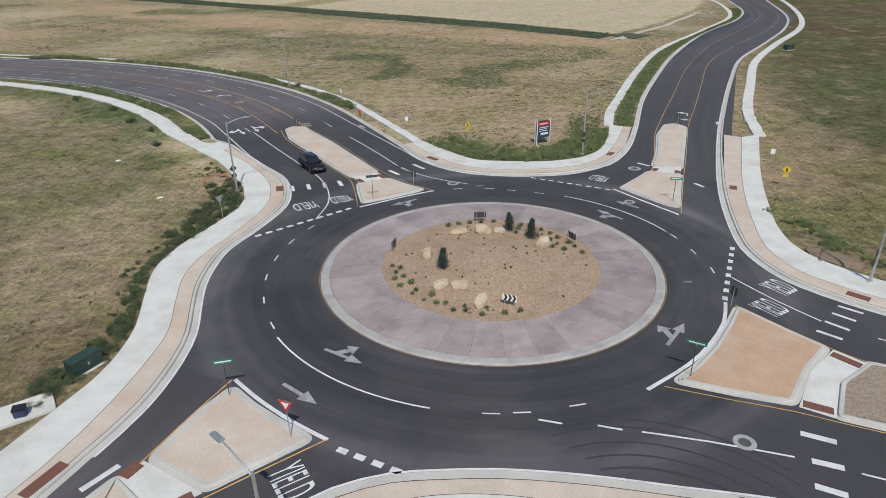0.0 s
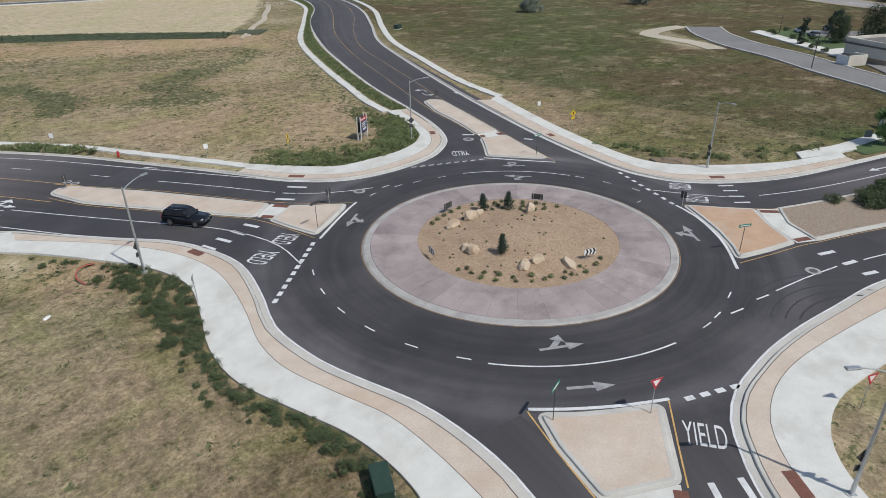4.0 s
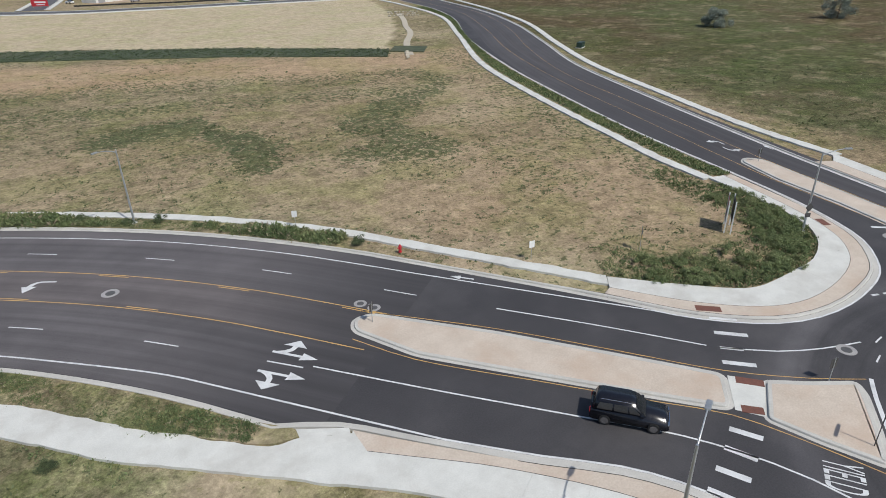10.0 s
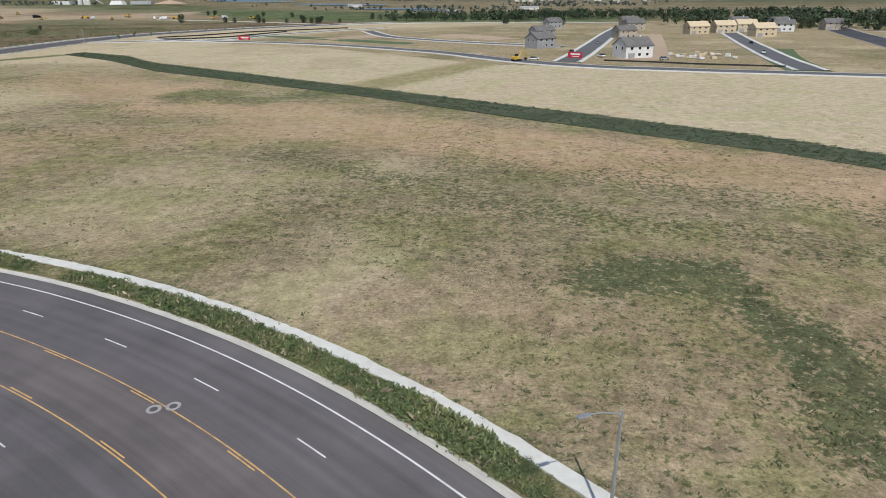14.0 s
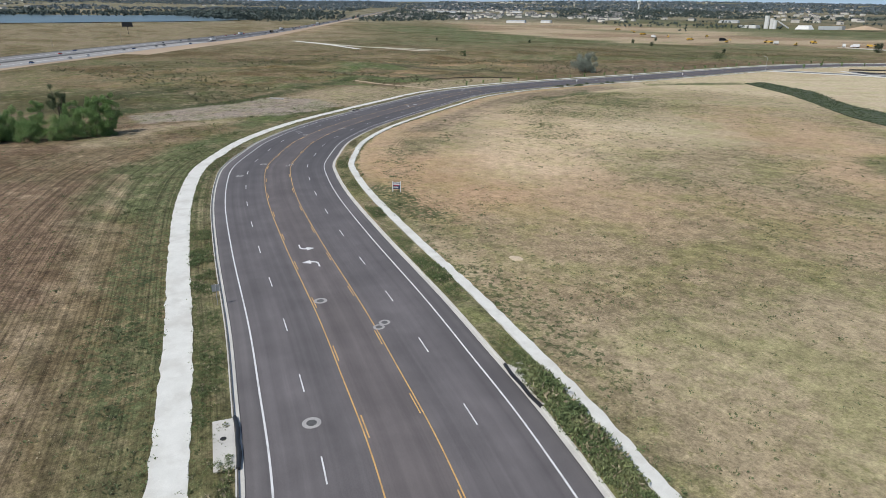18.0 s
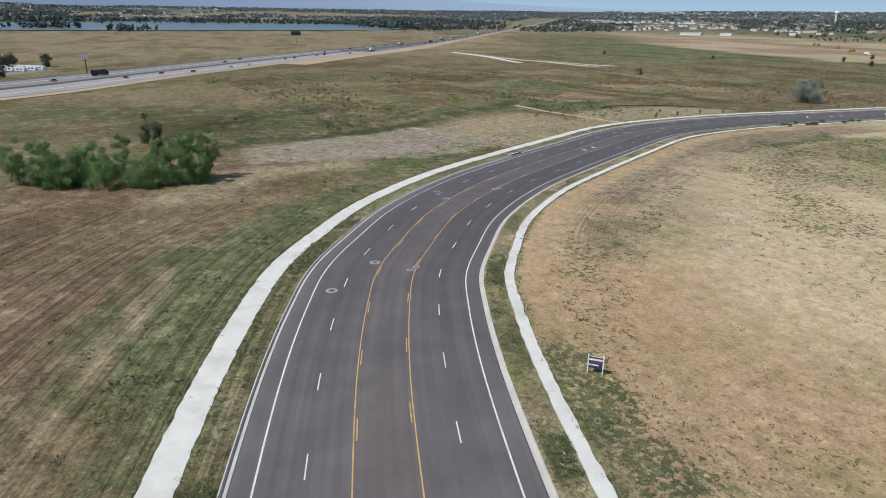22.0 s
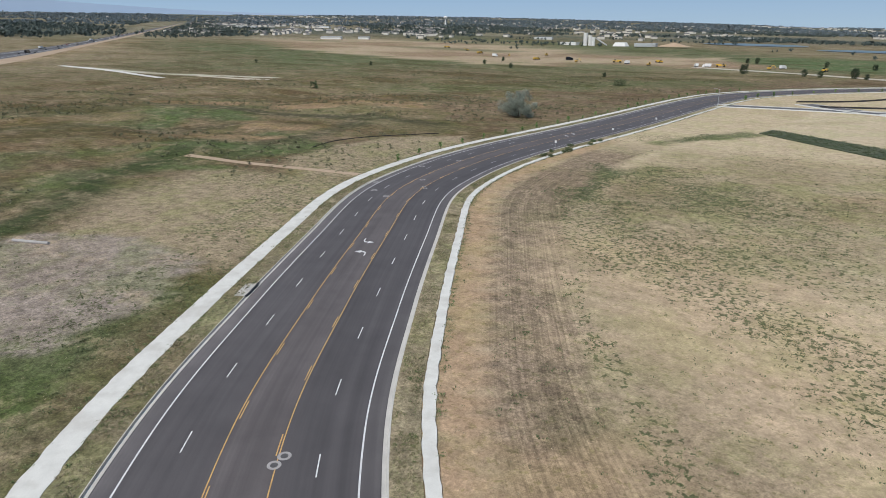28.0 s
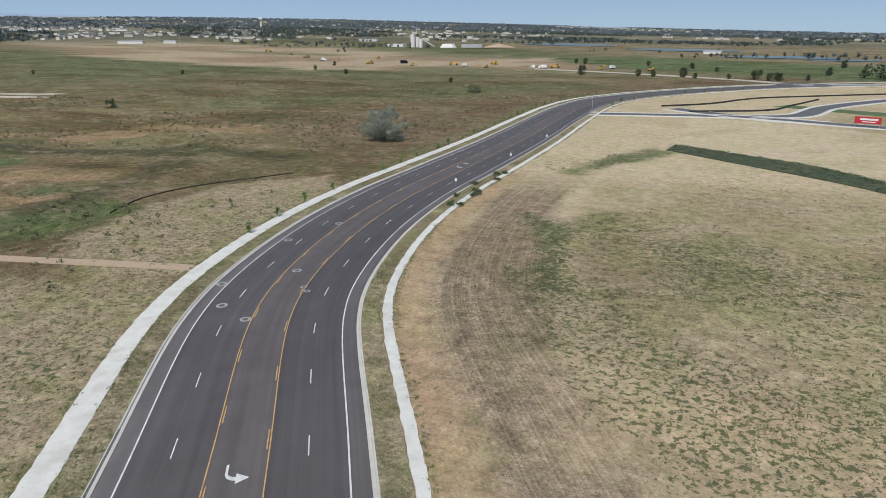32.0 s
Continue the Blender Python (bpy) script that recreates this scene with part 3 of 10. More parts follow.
def cover(x, y):
    """Base colour of the land, with haze painted in far off, and how streaked it is along the main road."""
    s, d = beside_main(x, y)
    n1, n2, n3, n4 = fbm(x, y, 60, 1), fbm(x, y, 22, 5), fbm(x, y, 9, 9), fbm(x, y, 200, 13, 3)

    def paint(col, c, m):
        return col + (np.array(c) - col) * np.clip(m, 0, 1)[:, None]
    col = np.tile(np.array(DRY), (len(x), 1))
    col = paint(col, OLIVE, smooth(0.45, 0.62, n1) * 0.5)
    col = paint(col, CREAM, smooth(0.55, 0.75, n2) * 0.5)
    outer = (d > 0) & (s > 60)
    shift = n2 * 10 - 5
    west = smooth(88, 135, s) * (d > 0)
    col = paint(col, DARK, west * 0.9)
    col = paint(col, OLIVE, west * smooth(0.48, 0.66, n2) * 0.35)
    col = paint(col, OLIVE, (d > 0) * smooth(31, 22, d + shift * 0.8) * (0.75 - 0.25 * smooth(130, 170, s)) * (s > 40))
    col = paint(col, GREEN, (d > 0) * smooth(27, 19, d + shift * 0.6) * (0.45 - 0.22 * smooth(130, 180, s)) * (s > 40))
    far_west = smooth(60, 130, d) * (s > 150)
    col = paint(col, RUST, far_west * smooth(0.35, 0.55, n4) * 0.9)
    col = paint(col, OLIVE, far_west * smooth(0.46, 0.62, fbm(x * 0.5, y, 50, 31)) * 0.6)
    col = paint(col, GREEN, far_west * smooth(0.55, 0.68, fbm(x * 0.6, y, 70, 37)) * 0.5)
    col = paint(col, DRY, far_west * smooth(0.6, 0.75, fbm(x * 0.5, y, 40, 41)) * 0.6)
    col = paint(col, (0.12, 0.10, 0.058), far_west * 0.3)
    inner = smooth(120, 175, s) * (d < 0)
    col = paint(col, CREAM, inner * smooth(220, 300, s) * 0.85 * smooth(-140, -90, d))
    deep = np.interp(s, (312, 340, 380, 440), (-32.5, -35.0, -39.0, -35.5))
    rows = smooth(-20.8, -22.4, d + shift * 0.06) * smooth(-1.5, 1.5, d + shift * 0.3 - deep) * smooth(228, 246, s + shift) * smooth(470, 440, s) * (d < 0)
    col = paint(col, (0.33, 0.255, 0.175), (d < 0) * smooth(-31, -35, d) * smooth(-60, -46, d + shift) * smooth(190, 240, s) * smooth(430, 400, s) * 0.6)
    col = paint(col, (0.250, 0.192, 0.138), rows * 0.95)
    col = paint(col, (0.425, 0.302, 0.197), (d < 0) * smooth(-22.0, -20.0, d + shift * 0.08) * smooth(190, 215, s) * smooth(480, 450, s))
    east = smooth(14, 40, x - 0.42 * (y - 75) - 18) * (y < 330) * (x > 20)
    col = paint(col, (0.108, 0.080, 0.046), east * 0.95)
    col = paint(col, (0.108, 0.113, 0.052), east * smooth(0.4, 0.6, n2) * 0.7)
    col = paint(col, (0.212, 0.170, 0.098), ((x < -20) & (y < 102) & (d > 0)) * (0.45 + 0.4 * smooth(0.4, 0.65, n2)))
    for colour, half, strength, line in STROKES:
        q = from_line(x, y, line)
        col = paint(col, colour, smooth(half * 1.5, half * 0.5, q + (n3 - 0.5) * half * 1.6 + (n2 - 0.5) * half * 1.2) * strength)
    near_inner = (d < 0) & (x < 60)
    col = paint(col, (0.335, 0.248, 0.156), near_inner * smooth(-16, -24, d) * smooth(75, 40, s) * (y < 185) * 0.45)
    col = paint(col, (0.315, 0.238, 0.150), near_inner * smooth(-17, -22, d) * smooth(-95, -75, d) * smooth(128, 142, s + shift) * smooth(188, 168, s + shift) * (0.3 + 0.3 * smooth(0.42, 0.58, n2)))
    col = paint(col, (0.42, 0.34, 0.225), near_inner * smooth(-17, -22, d) * smooth(-70, -48, d) * smooth(98, 108, s + shift) * smooth(138, 126, s + shift) * 0.65)
    col = paint(col, (0.285, 0.232, 0.143), near_inner * smooth(-38, -46, d + shift) * smooth(-120, -95, d) * smooth(328, 356, s + shift * 2) * smooth(478, 455, s + shift) * (0.38 + 0.42 * smooth(0.42, 0.58, n2)))
    col = paint(col, (0.415, 0.280, 0.175), near_inner * smooth(-17, -20, d) * smooth(-52, -36, d + shift) * smooth(166, 180, s + shift) * smooth(242, 226, s) * 0.75)
    sandy = np.maximum(inside(x + (n3 - 0.5) * 8, y + (n2 - 0.5) * 8, np.array([(-343, 300), (-352, 326), (-349, 354), (-331, 374), (-323, 342), (-317, 312), (-311, 297), (-328, 293)], float)),
                       (d > 18) * smooth(66, 54, d + shift) * smooth(312, 326, s + shift) * smooth(378, 373, s))
    col = paint(col, (0.325, 0.262, 0.178), sandy * 0.9)
    worn = inside(x + (n3 - 0.5) * 7, y + (n2 - 0.5) * 7, np.array([(-299, 172), (-280, 172), (-278, 188), (-276, 208), (-278.5, 229), (-290, 243), (-308, 241), (-324, 232), (-317, 200)], float))
    col = paint(col, GREY, worn * (0.82 + 0.18 * smooth(0.4, 0.6, n3)))
    straw = inside(x, y, STRAW_FIELD).astype(float)
    col = paint(col, STRAW, straw * (0.75 + 0.25 * n1))
    col = paint(col, (0.30, 0.255, 0.14), straw * smooth(13, 5, from_line(x, y, [(-79, 303), (-65, 329), (-34, 384)])) * 0.9)
    col = paint(col, DRY, straw * smooth(0.5, 0.62, n2) * 0.35 * (x < -60))
    verge_in = (np.abs(d) > 11.5) & (np.abs(d) < 15) & (s > 45)
    col = paint(col, (0.33, 0.28, 0.195), verge_in * smooth(200, 260, s) * 0.9)
    col = paint(col, (0.17, 0.165, 0.09), verge_in * (0.25 + 0.6 * smooth(0.4, 0.6, n3)) * (1 - 0.6 * smooth(200, 260, s)))
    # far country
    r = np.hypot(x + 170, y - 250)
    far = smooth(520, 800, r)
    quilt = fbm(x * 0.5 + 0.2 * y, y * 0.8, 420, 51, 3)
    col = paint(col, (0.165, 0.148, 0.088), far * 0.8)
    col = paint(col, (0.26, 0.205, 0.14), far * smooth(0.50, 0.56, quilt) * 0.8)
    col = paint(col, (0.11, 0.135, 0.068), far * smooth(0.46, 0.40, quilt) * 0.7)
    site = inside(x, y, np.array([(-1460, 1071), (-1046, 872), (-831, 832), (-640, 800), (-470, 830), (-273, 872), (-329, 925), (-432, 1100), (-560, 1180), (-700, 1230), (-948, 1360), (-1195, 1330)]) + 0.0).astype(float)
    col = paint(col, (0.42, 0.325, 0.235), site * 0.95)
    col = paint(col, (0.24, 0.155, 0.105), site * smooth(0.52, 0.62, fbm(x * 0.4, y, 60, 61)) * 0.7)
    col = paint(col, (0.14, 0.15, 0.085), site * smooth(0.58, 0.64, fbm(x * 0.35, y, 90, 67)) * 0.8)
    col = paint(col, (0.36, 0.265, 0.18), smooth(40, 20, from_line(x, y, [(-1750, 1030), (-1180, 585), (-990, 430)]) + (n1 - 0.5) * 20) * 0.9)
    col = paint(col, (0.095, 0.140, 0.062), smooth(130, 90, from_line(x, y, [(-330, 1090), (-120, 930), (60, 860)]) + (n1 - 0.5) * 50) * 0.9)
    col = paint(col, (0.55, 0.52, 0.46), smooth(9, 4, from_line(x, y, [(-890, 472), (-806, 479), (-753, 483), (-640, 524)]) + (n3 - 0.5) * 8) * 0.9)
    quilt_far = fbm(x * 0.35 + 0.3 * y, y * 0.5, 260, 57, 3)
    # Painted haze: land past 1400 m shifts to blue-grey.
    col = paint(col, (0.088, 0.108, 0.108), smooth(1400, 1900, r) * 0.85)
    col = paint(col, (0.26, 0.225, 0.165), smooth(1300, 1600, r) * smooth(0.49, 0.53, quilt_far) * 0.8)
    wild = np.clip(0.25 + 0.75 * np.maximum(far_west, smooth(480, 620, r)) + 0.5 * west + 0.2 * east, 0, 1) * (1 - 0.8 * site) * (1 - 0.8 * straw) * (1 - 0.85 * np.maximum(sandy, worn))
    streak = np.clip(rows * 0.6 + west * smooth(120, 80, d) * smooth(262, 225, s), 0, 1)
    return np.c_[col, wild], s, d, streak


def axis_steps(lo, hi, step, far):
    inner = list(np.arange(lo, hi + step, step))
    out, k, x = [], step, hi + step
    while x < far:
        k *= 1.09
        x += k
        out.append(x)
    pre, k, x = [], step, lo
    while x > -far:
        k *= 1.09
        x -= k
        pre.append(x)
    return np.array(pre[::-1] + inner + out)


gx, gy = axis_steps(-560, 210, 2.5, 4500), axis_steps(-30, 570, 2.5, 4500)
XX, YY = (q.ravel() for q in np.meshgrid(gx, gy))
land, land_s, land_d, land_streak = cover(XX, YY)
outline = np.vstack([EDGE_SW, EDGE_NW, EDGE_NE, EDGE_SE])
near = np.full(len(XX), 1e9)
for px, py in outline[::6]:
    near = np.minimum(near, np.hypot(XX - px, YY - py))
near = np.minimum(near, np.maximum(0, np.hypot(XX - HUB[0], YY - HUB[1]) - 20))
ZZ = rise(XX, YY) - 0.06 + (fbm(XX, YY, 30, 71) - 0.5) * 0.4 * smooth(14, 40, near) * (np.hypot(XX + 60, YY - 200) < 420)
ZZ += (fbm(XX * 0.55, YY, 34, 73) - 0.5) * 5.5 * smooth(50, 95, land_d) * smooth(255, 310, land_s) * smooth(620, 480, np.hypot(XX + 170, YY - 250)) * smooth(120, 160, from_line(XX, YY, [(-330, -75), (-435, 53), (-612, 158), (-811, 283), (-1027, 452)]))
nx, ny = len(gx), len(gy)
ii = (np.arange(ny - 1)[:, None] * nx + np.arange(nx - 1)[None, :]).ravel()


def land_material():
    m = bpy.data.materials.new("field_grass_and_soil")
    m.use_nodes = True
    n, l = m.node_tree.nodes, m.node_tree.links
    bsdf = n["Principled BSDF"]
    bsdf.inputs["Roughness"].default_value = 0.95
    bsdf.inputs["Specular IOR Level"].default_value = 0.1
    geo = n.new("ShaderNodeNewGeometry")
    col = n.new("ShaderNodeAttribute")
    col.attribute_name = "land"
    lane = n.new("ShaderNodeAttribute")
    lane.attribute_name = "lane"

    def noise_of(vec, scale, detail, rough=0.65):
        t = n.new("ShaderNodeTexNoise")
        t.inputs["Scale"].default_value, t.inputs["Detail"].default_value, t.inputs["Roughness"].default_value = scale, detail, rough
        l.new(vec, t.inputs["Vector"])
        return t.outputs["Fac"]

    def remap(src, a, b, lo, hi):
        r = n.new("ShaderNodeMapRange")
        for k, v in ((1, a), (2, b), (3, lo), (4, hi)):
            r.inputs[k].default_value = v
        l.new(src, r.inputs[0])
        return r.outputs[0]

    def math_of(op, a, b):
        k = n.new("ShaderNodeMath")
        k.operation = op
        for s, v in zip(k.inputs, (a, b)):
            if isinstance(v, float):
                s.default_value = v
            else:
                l.new(v, s)
        return k.outputs[0]
    pos = geo.outputs["Position"]

    def blend(fac, a, b, mode="MIX"):
        x = n.new("ShaderNodeMix")
        x.data_type, x.blend_type = "RGBA", mode
        l.new(fac, x.inputs[0])
        for s, v in ((x.inputs[6], a), (x.inputs[7], b)):
            if isinstance(v, tuple):
                s.default_value = v
            else:
                l.new(v, s)
        return x.outputs[2]
    clump = noise_of(pos, 0.42, 7.0, 0.74)
    blade = noise_of(pos, 2.6, 6.0, 0.8)
    value = math_of("MULTIPLY", remap(clump, 0.36, 0.64, 0.62, 1.38), math_of("MULTIPLY", remap(blade, 0.36, 0.64, 0.64, 1.34), remap(noise_of(pos, 7.5, 3.0, 0.7), 0.36, 0.64, 0.80, 1.18)))
    # bare ground is smoother than grass
    split = n.new("ShaderNodeSeparateColor")
    l.new(col.outputs["Color"], split.inputs[0])
    grassy = remap(split.outputs[0], 0.26, 0.46, 1.0, 0.5)
    soft = n.new("ShaderNodeMix")
    l.new(grassy, soft.inputs[0])
    soft.inputs[2].default_value = 1.0
    l.new(value, soft.inputs[3])
    value = soft.outputs[0]
    # streaks of mowing and drilling
    sep = n.new("ShaderNodeSeparateXYZ")
    l.new(lane.outputs["Vector"], sep.inputs[0])
    vec = n.new("ShaderNodeCombineXYZ")
    l.new(math_of("MULTIPLY", sep.outputs[0], 2.1), vec.inputs[0])
    l.new(math_of("MULTIPLY", sep.outputs[1], 0.012), vec.inputs[1])
    rows = remap(noise_of(vec.outputs[0], 1.0, 4.0, 0.75), 0.37, 0.63, 0.58, 1.38)
    mixv = n.new("ShaderNodeMix")
    l.new(sep.outputs[2], mixv.inputs[0])
    mixv.inputs[2].default_value = 1.0
    l.new(rows, mixv.inputs[3])
    value = math_of("MULTIPLY", value, mixv.outputs[0])
    green = blend(math_of("MULTIPLY", remap(noise_of(pos, 0.075, 9.0, 0.72), 0.465, 0.58, 0.0, 0.66), math_of("MULTIPLY", grassy, math_of("SUBTRACT", 1.0, sep.outputs[2]))), col.outputs["Color"], (0.72, 0.90, 0.58, 1), "MULTIPLY")
    bare = blend(remap(noise_of(pos, 0.12, 9.0, 0.76), 0.52, 0.64, 0.0, 0.5), green, (0.40, 0.312, 0.212, 1))
    weed = blend(remap(noise_of(pos, 0.95, 5.0, 0.7), 0.55, 0.63, 0.0, 0.6), bare, (0.62, 0.70, 0.50, 1), "MULTIPLY")
    wide = n.new("ShaderNodeVectorMath")
    wide.operation = "MULTIPLY"
    l.new(pos, wide.inputs[0])
    wide.inputs[1].default_value = (0.55, 1.0, 1.0)
    p1 = math_of("MULTIPLY", remap(noise_of(wide.outputs[0], 0.022, 10.0, 0.72), 0.49, 0.57, 0.0, 0.9), col.outputs["Alpha"])
    p2 = math_of("MULTIPLY", remap(noise_of(wide.outputs[0], 0.045, 10.0, 0.74), 0.53, 0.60, 0.0, 0.45), col.outputs["Alpha"])
    p3 = math_of("MULTIPLY", remap(noise_of(wide.outputs[0], 0.033, 9.0, 0.72), 0.55, 0.63, 0.0, 0.45), col.outputs["Alpha"])
    dark_patch = blend(p1, weed, (0.66, 0.62, 0.52, 1), "MULTIPLY")
    green_patch = blend(p2, dark_patch, (0.105, 0.100, 0.054, 1))
    far_patch = blend(p3, green_patch, (0.27, 0.21, 0.14, 1))
    # weed clumps with crisp edges, and pale and dark specks of stubble between them
    weeds = n.new("ShaderNodeAttribute")
    weeds.attribute_name = "weed"
    tuft_n = noise_of(pos, 1.2, 3.5, 0.66)
    over = math_of("SUBTRACT", tuft_n, math_of("SUBTRACT", 0.715, math_of("MULTIPLY", weeds.outputs["Fac"], 0.40)))
    mask = remap(over, 0.0, 0.045, 0.0, 0.88)
    leaf = blend(remap(noise_of(pos, 0.3, 5.0, 0.7), 0.36, 0.62, 0.0, 1.0), (0.052, 0.080, 0.036, 1), (0.125, 0.130, 0.064, 1))
    clumped = blend(mask, far_patch, leaf)
    speck = noise_of(pos, 1.7, 4.0, 0.62)
    dark = remap(speck, 0.555, 0.64, 1.0, 0.74)
    light = remap(speck, 0.445, 0.36, 1.0, 1.15)
    spots = n.new("ShaderNodeMix")
    l.new(grassy, spots.inputs[0])
    spots.inputs[2].default_value = 1.0
    l.new(math_of("MULTIPLY", dark, light), spots.inputs[3])
    value = math_of("MULTIPLY", value, spots.outputs[0])
    hsv = n.new("ShaderNodeHueSaturation")
    l.new(clumped, hsv.inputs["Color"])
    l.new(value, hsv.inputs["Value"])
    l.new(hsv.outputs[0], bsdf.inputs["Base Color"])
    b = n.new("ShaderNodeBump")
    b.inputs["Strength"].default_value, b.inputs["Distance"].default_value = 0.9, 0.12
    l.new(blade, b.inputs["Height"])
    l.new(b.outputs[0], bsdf.inputs["Normal"])
    return m


LAND = land_material()
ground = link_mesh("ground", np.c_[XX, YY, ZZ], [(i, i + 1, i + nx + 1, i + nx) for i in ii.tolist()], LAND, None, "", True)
tagged(ground, "dry grass fields with bare soil and green patches", "ground", "", "structure")


def dress(ob, x, y):
    """Gives a ground mesh the land's colours."""
    c, s, d, k = cover(np.asarray(x, float), np.asarray(y, float))
    a = ob.data.attributes.new("land", "FLOAT_COLOR", "POINT")
    a.data.foreach_set("color", c.astype(np.float32).ravel())
    a = ob.data.attributes.new("lane", "FLOAT_VECTOR", "POINT")
    a.data.foreach_set("vector", np.c_[d, s, k].astype(np.float32).ravel())
    a = ob.data.attributes.new("weed", "FLOAT", "POINT")
    a.data.foreach_set("value", weediness(np.asarray(x, float), np.asarray(y, float)).astype(np.float32))


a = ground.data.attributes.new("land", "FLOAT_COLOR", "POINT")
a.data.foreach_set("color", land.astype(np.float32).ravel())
a = ground.data.attributes.new("lane", "FLOAT_VECTOR", "POINT")
a.data.foreach_set("vector", np.c_[land_d, land_s, land_streak].astype(np.float32).ravel())
a = ground.data.attributes.new("weed", "FLOAT", "POINT")
a.data.foreach_set("value", weediness(XX, YY).astype(np.float32))
MAT_GREEN = surface("erosion_mat_green", (0.030, 0.046, 0.024), (0.080, 0.100, 0.055), 0.35, 0.95, 0.9, 2.0, (0.12, 0.115, 0.07), 0.08, 0.6)
ditch = setting("grass_ditch", "dark green seeded ditch crossing the straw field")
band(resample(np.array(STRIP_NEAR, float), 120), resample(np.array(STRIP_FAR, float), 120), 0.10, -0.5, "ditch_bed", MAT_GREEN, ditch)
plate([(57, 192), (63, 198), (57, 204.5), (51.5, 199.0)], 0.2, -0.4, "ditch_bed", MAT_GREEN, ditch)
WATER = surface("lake_water", (0.085, 0.13, 0.145), (0.12, 0.17, 0.185), 0.01, 0.35, 0.05, 0.2)
# ---------------------------------------------------------------- roads
TURN_LANE = surface("worn_brown_asphalt", (0.100, 0.088, 0.088), (0.148, 0.130, 0.130), 0.25, 0.8, 0.3, 10.0, (0.135, 0.118, 0.115), 0.05, 0.5)
TYRE = surface("tyre_rubber_mark", (0.034, 0.032, 0.034), (0.052, 0.049, 0.051), 0.6, 0.7, 0.1, 14.0)
DRAIN = surface("dark_iron", (0.035, 0.034, 0.034), (0.06, 0.058, 0.056), 3.0, 0.6, 0.2, 30.0, None, 0.15, 0.5, 0.6)
road = setting("road", "dark asphalt roundabout with four legs and white lane paint")
plate([tuple(p) for p in outline], 0.0, -0.05, "asphalt_surface", ASPHALT, road)
PROFILE = [(0.0, 0.010), (0.62, 0.006), (0.68, 0.13), (0.73, 0.158), (1.02, 0.158), (1.04, -0.06)]
for line in (EDGE_SW, EDGE_NW, EDGE_NE, EDGE_SE):
    v, f = sweep(line, PROFILE)
    v = np.array(v).reshape(len(line), len(PROFILE), 3)
    k_ = 0.72 - 0.14 * smooth(40, 46, np.hypot(line[:, 0] - HUB[0], line[:, 1] - HUB[1]))
    v[:, :, :2] = line[:, None, :] + (v[:, :, :2] - line[:, None, :]) * k_[:, None, None]
    link_mesh("kerb", v.reshape(-1, 3), f, KERB, road, "pale concrete gutter and kerb")
DARK_LINE = surface("dark_joint_and_line", (0.06, 0.055, 0.05), (0.11, 0.10, 0.09), 1.0, 0.95, 0.2, 8.0, (0.20, 0.18, 0.16), 0.7, 0.6)
# open joints of the gutter and kerb near the hub
for line in (EDGE_SW, EDGE_NW, EDGE_NE, EDGE_SE):
    close_by = line[np.hypot(line[:, 0] - HUB[0], line[:, 1] - HUB[1]) < 42]
    for side_, z_ in ((0.46, 0.022), (0.745, 0.162)):
        strip(offset(close_by, side_), 0.028, z_, "open_joint", DARK_LINE, road)
# a dark line along the front of the outer kerb's top
strip(along(offset(MAIN, HALF + 0.43), 95, 340), 0.05, 0.163, "open_joint", DARK_LINE, road)
lane_mid = along(MAIN, S_NOSE - 2, S_LAST - 4)
GREY_ASPHALT = surface("grey_asphalt", (0.092, 0.084, 0.086), (0.138, 0.126, 0.129), 0.25, 0.75, 0.3, 10.0, (0.128, 0.116, 0.118), 0.05, 0.5)
PALE_ASPHALT = surface("pale_asphalt", (0.098, 0.090, 0.092), (0.138, 0.127, 0.128), 0.25, 0.75, 0.3, 10.0, (0.165, 0.153, 0.152), 0.05, 0.5)


def fresh_start(m):
    """New asphalt turns into the worn one along the lane."""
    n, l = m.node_tree.nodes, m.node_tree.links
    base = n["Principled BSDF"].inputs["Base Color"]
    src = base.links[0].from_socket
    at_ = n.new("ShaderNodeAttribute")
    at_.attribute_name = "worn"
    mx = n.new("ShaderNodeMix")
    mx.data_type = "RGBA"
    l.new(at_.outputs["Fac"], mx.inputs[0])
    mx.inputs[6].default_value = (0.057, 0.0535, 0.056, 1)
    l.new(src, mx.inputs[7])
    # long streaks left by traffic and by the paver
    way_ = n.new("ShaderNodeAttribute")
    way_.attribute_name = "lane"
    shade = []
    for stretch, lo, hi in (((0.9, 0.012, 1.0), 0.84, 1.15), ((4.5, 0.012, 1.0), 0.965, 1.035), ((0.12, 0.09, 1.0), 0.92, 1.08)):
        vm = n.new("ShaderNodeVectorMath")
        vm.operation = "MULTIPLY"
        vm.inputs[1].default_value = stretch
        l.new(way_.outputs["Vector"], vm.inputs[0])
        tx = n.new("ShaderNodeTexNoise")
        tx.inputs["Scale"].default_value, tx.inputs["Detail"].default_value = 1.0, 3.0
        l.new(vm.outputs[0], tx.inputs["Vector"])
        rg = n.new("ShaderNodeMapRange")
        for k, v in ((1, 0.34), (2, 0.66), (3, lo), (4, hi)):
            rg.inputs[k].default_value = v
        l.new(tx.outputs["Fac"], rg.inputs[0])
        shade.append(rg.outputs[0])
    val = shade[0]
    for more in shade[1:]:
        mu = n.new("ShaderNodeMath")
        mu.operation = "MULTIPLY"
        l.new(val, mu.inputs[0])
        l.new(more, mu.inputs[1])
        val = mu.outputs[0]
    hs = n.new("ShaderNodeHueSaturation")
    l.new(mx.outputs[2], hs.inputs["Color"])
    l.new(val, hs.inputs["Value"])
    l.new(hs.outputs[0], base)


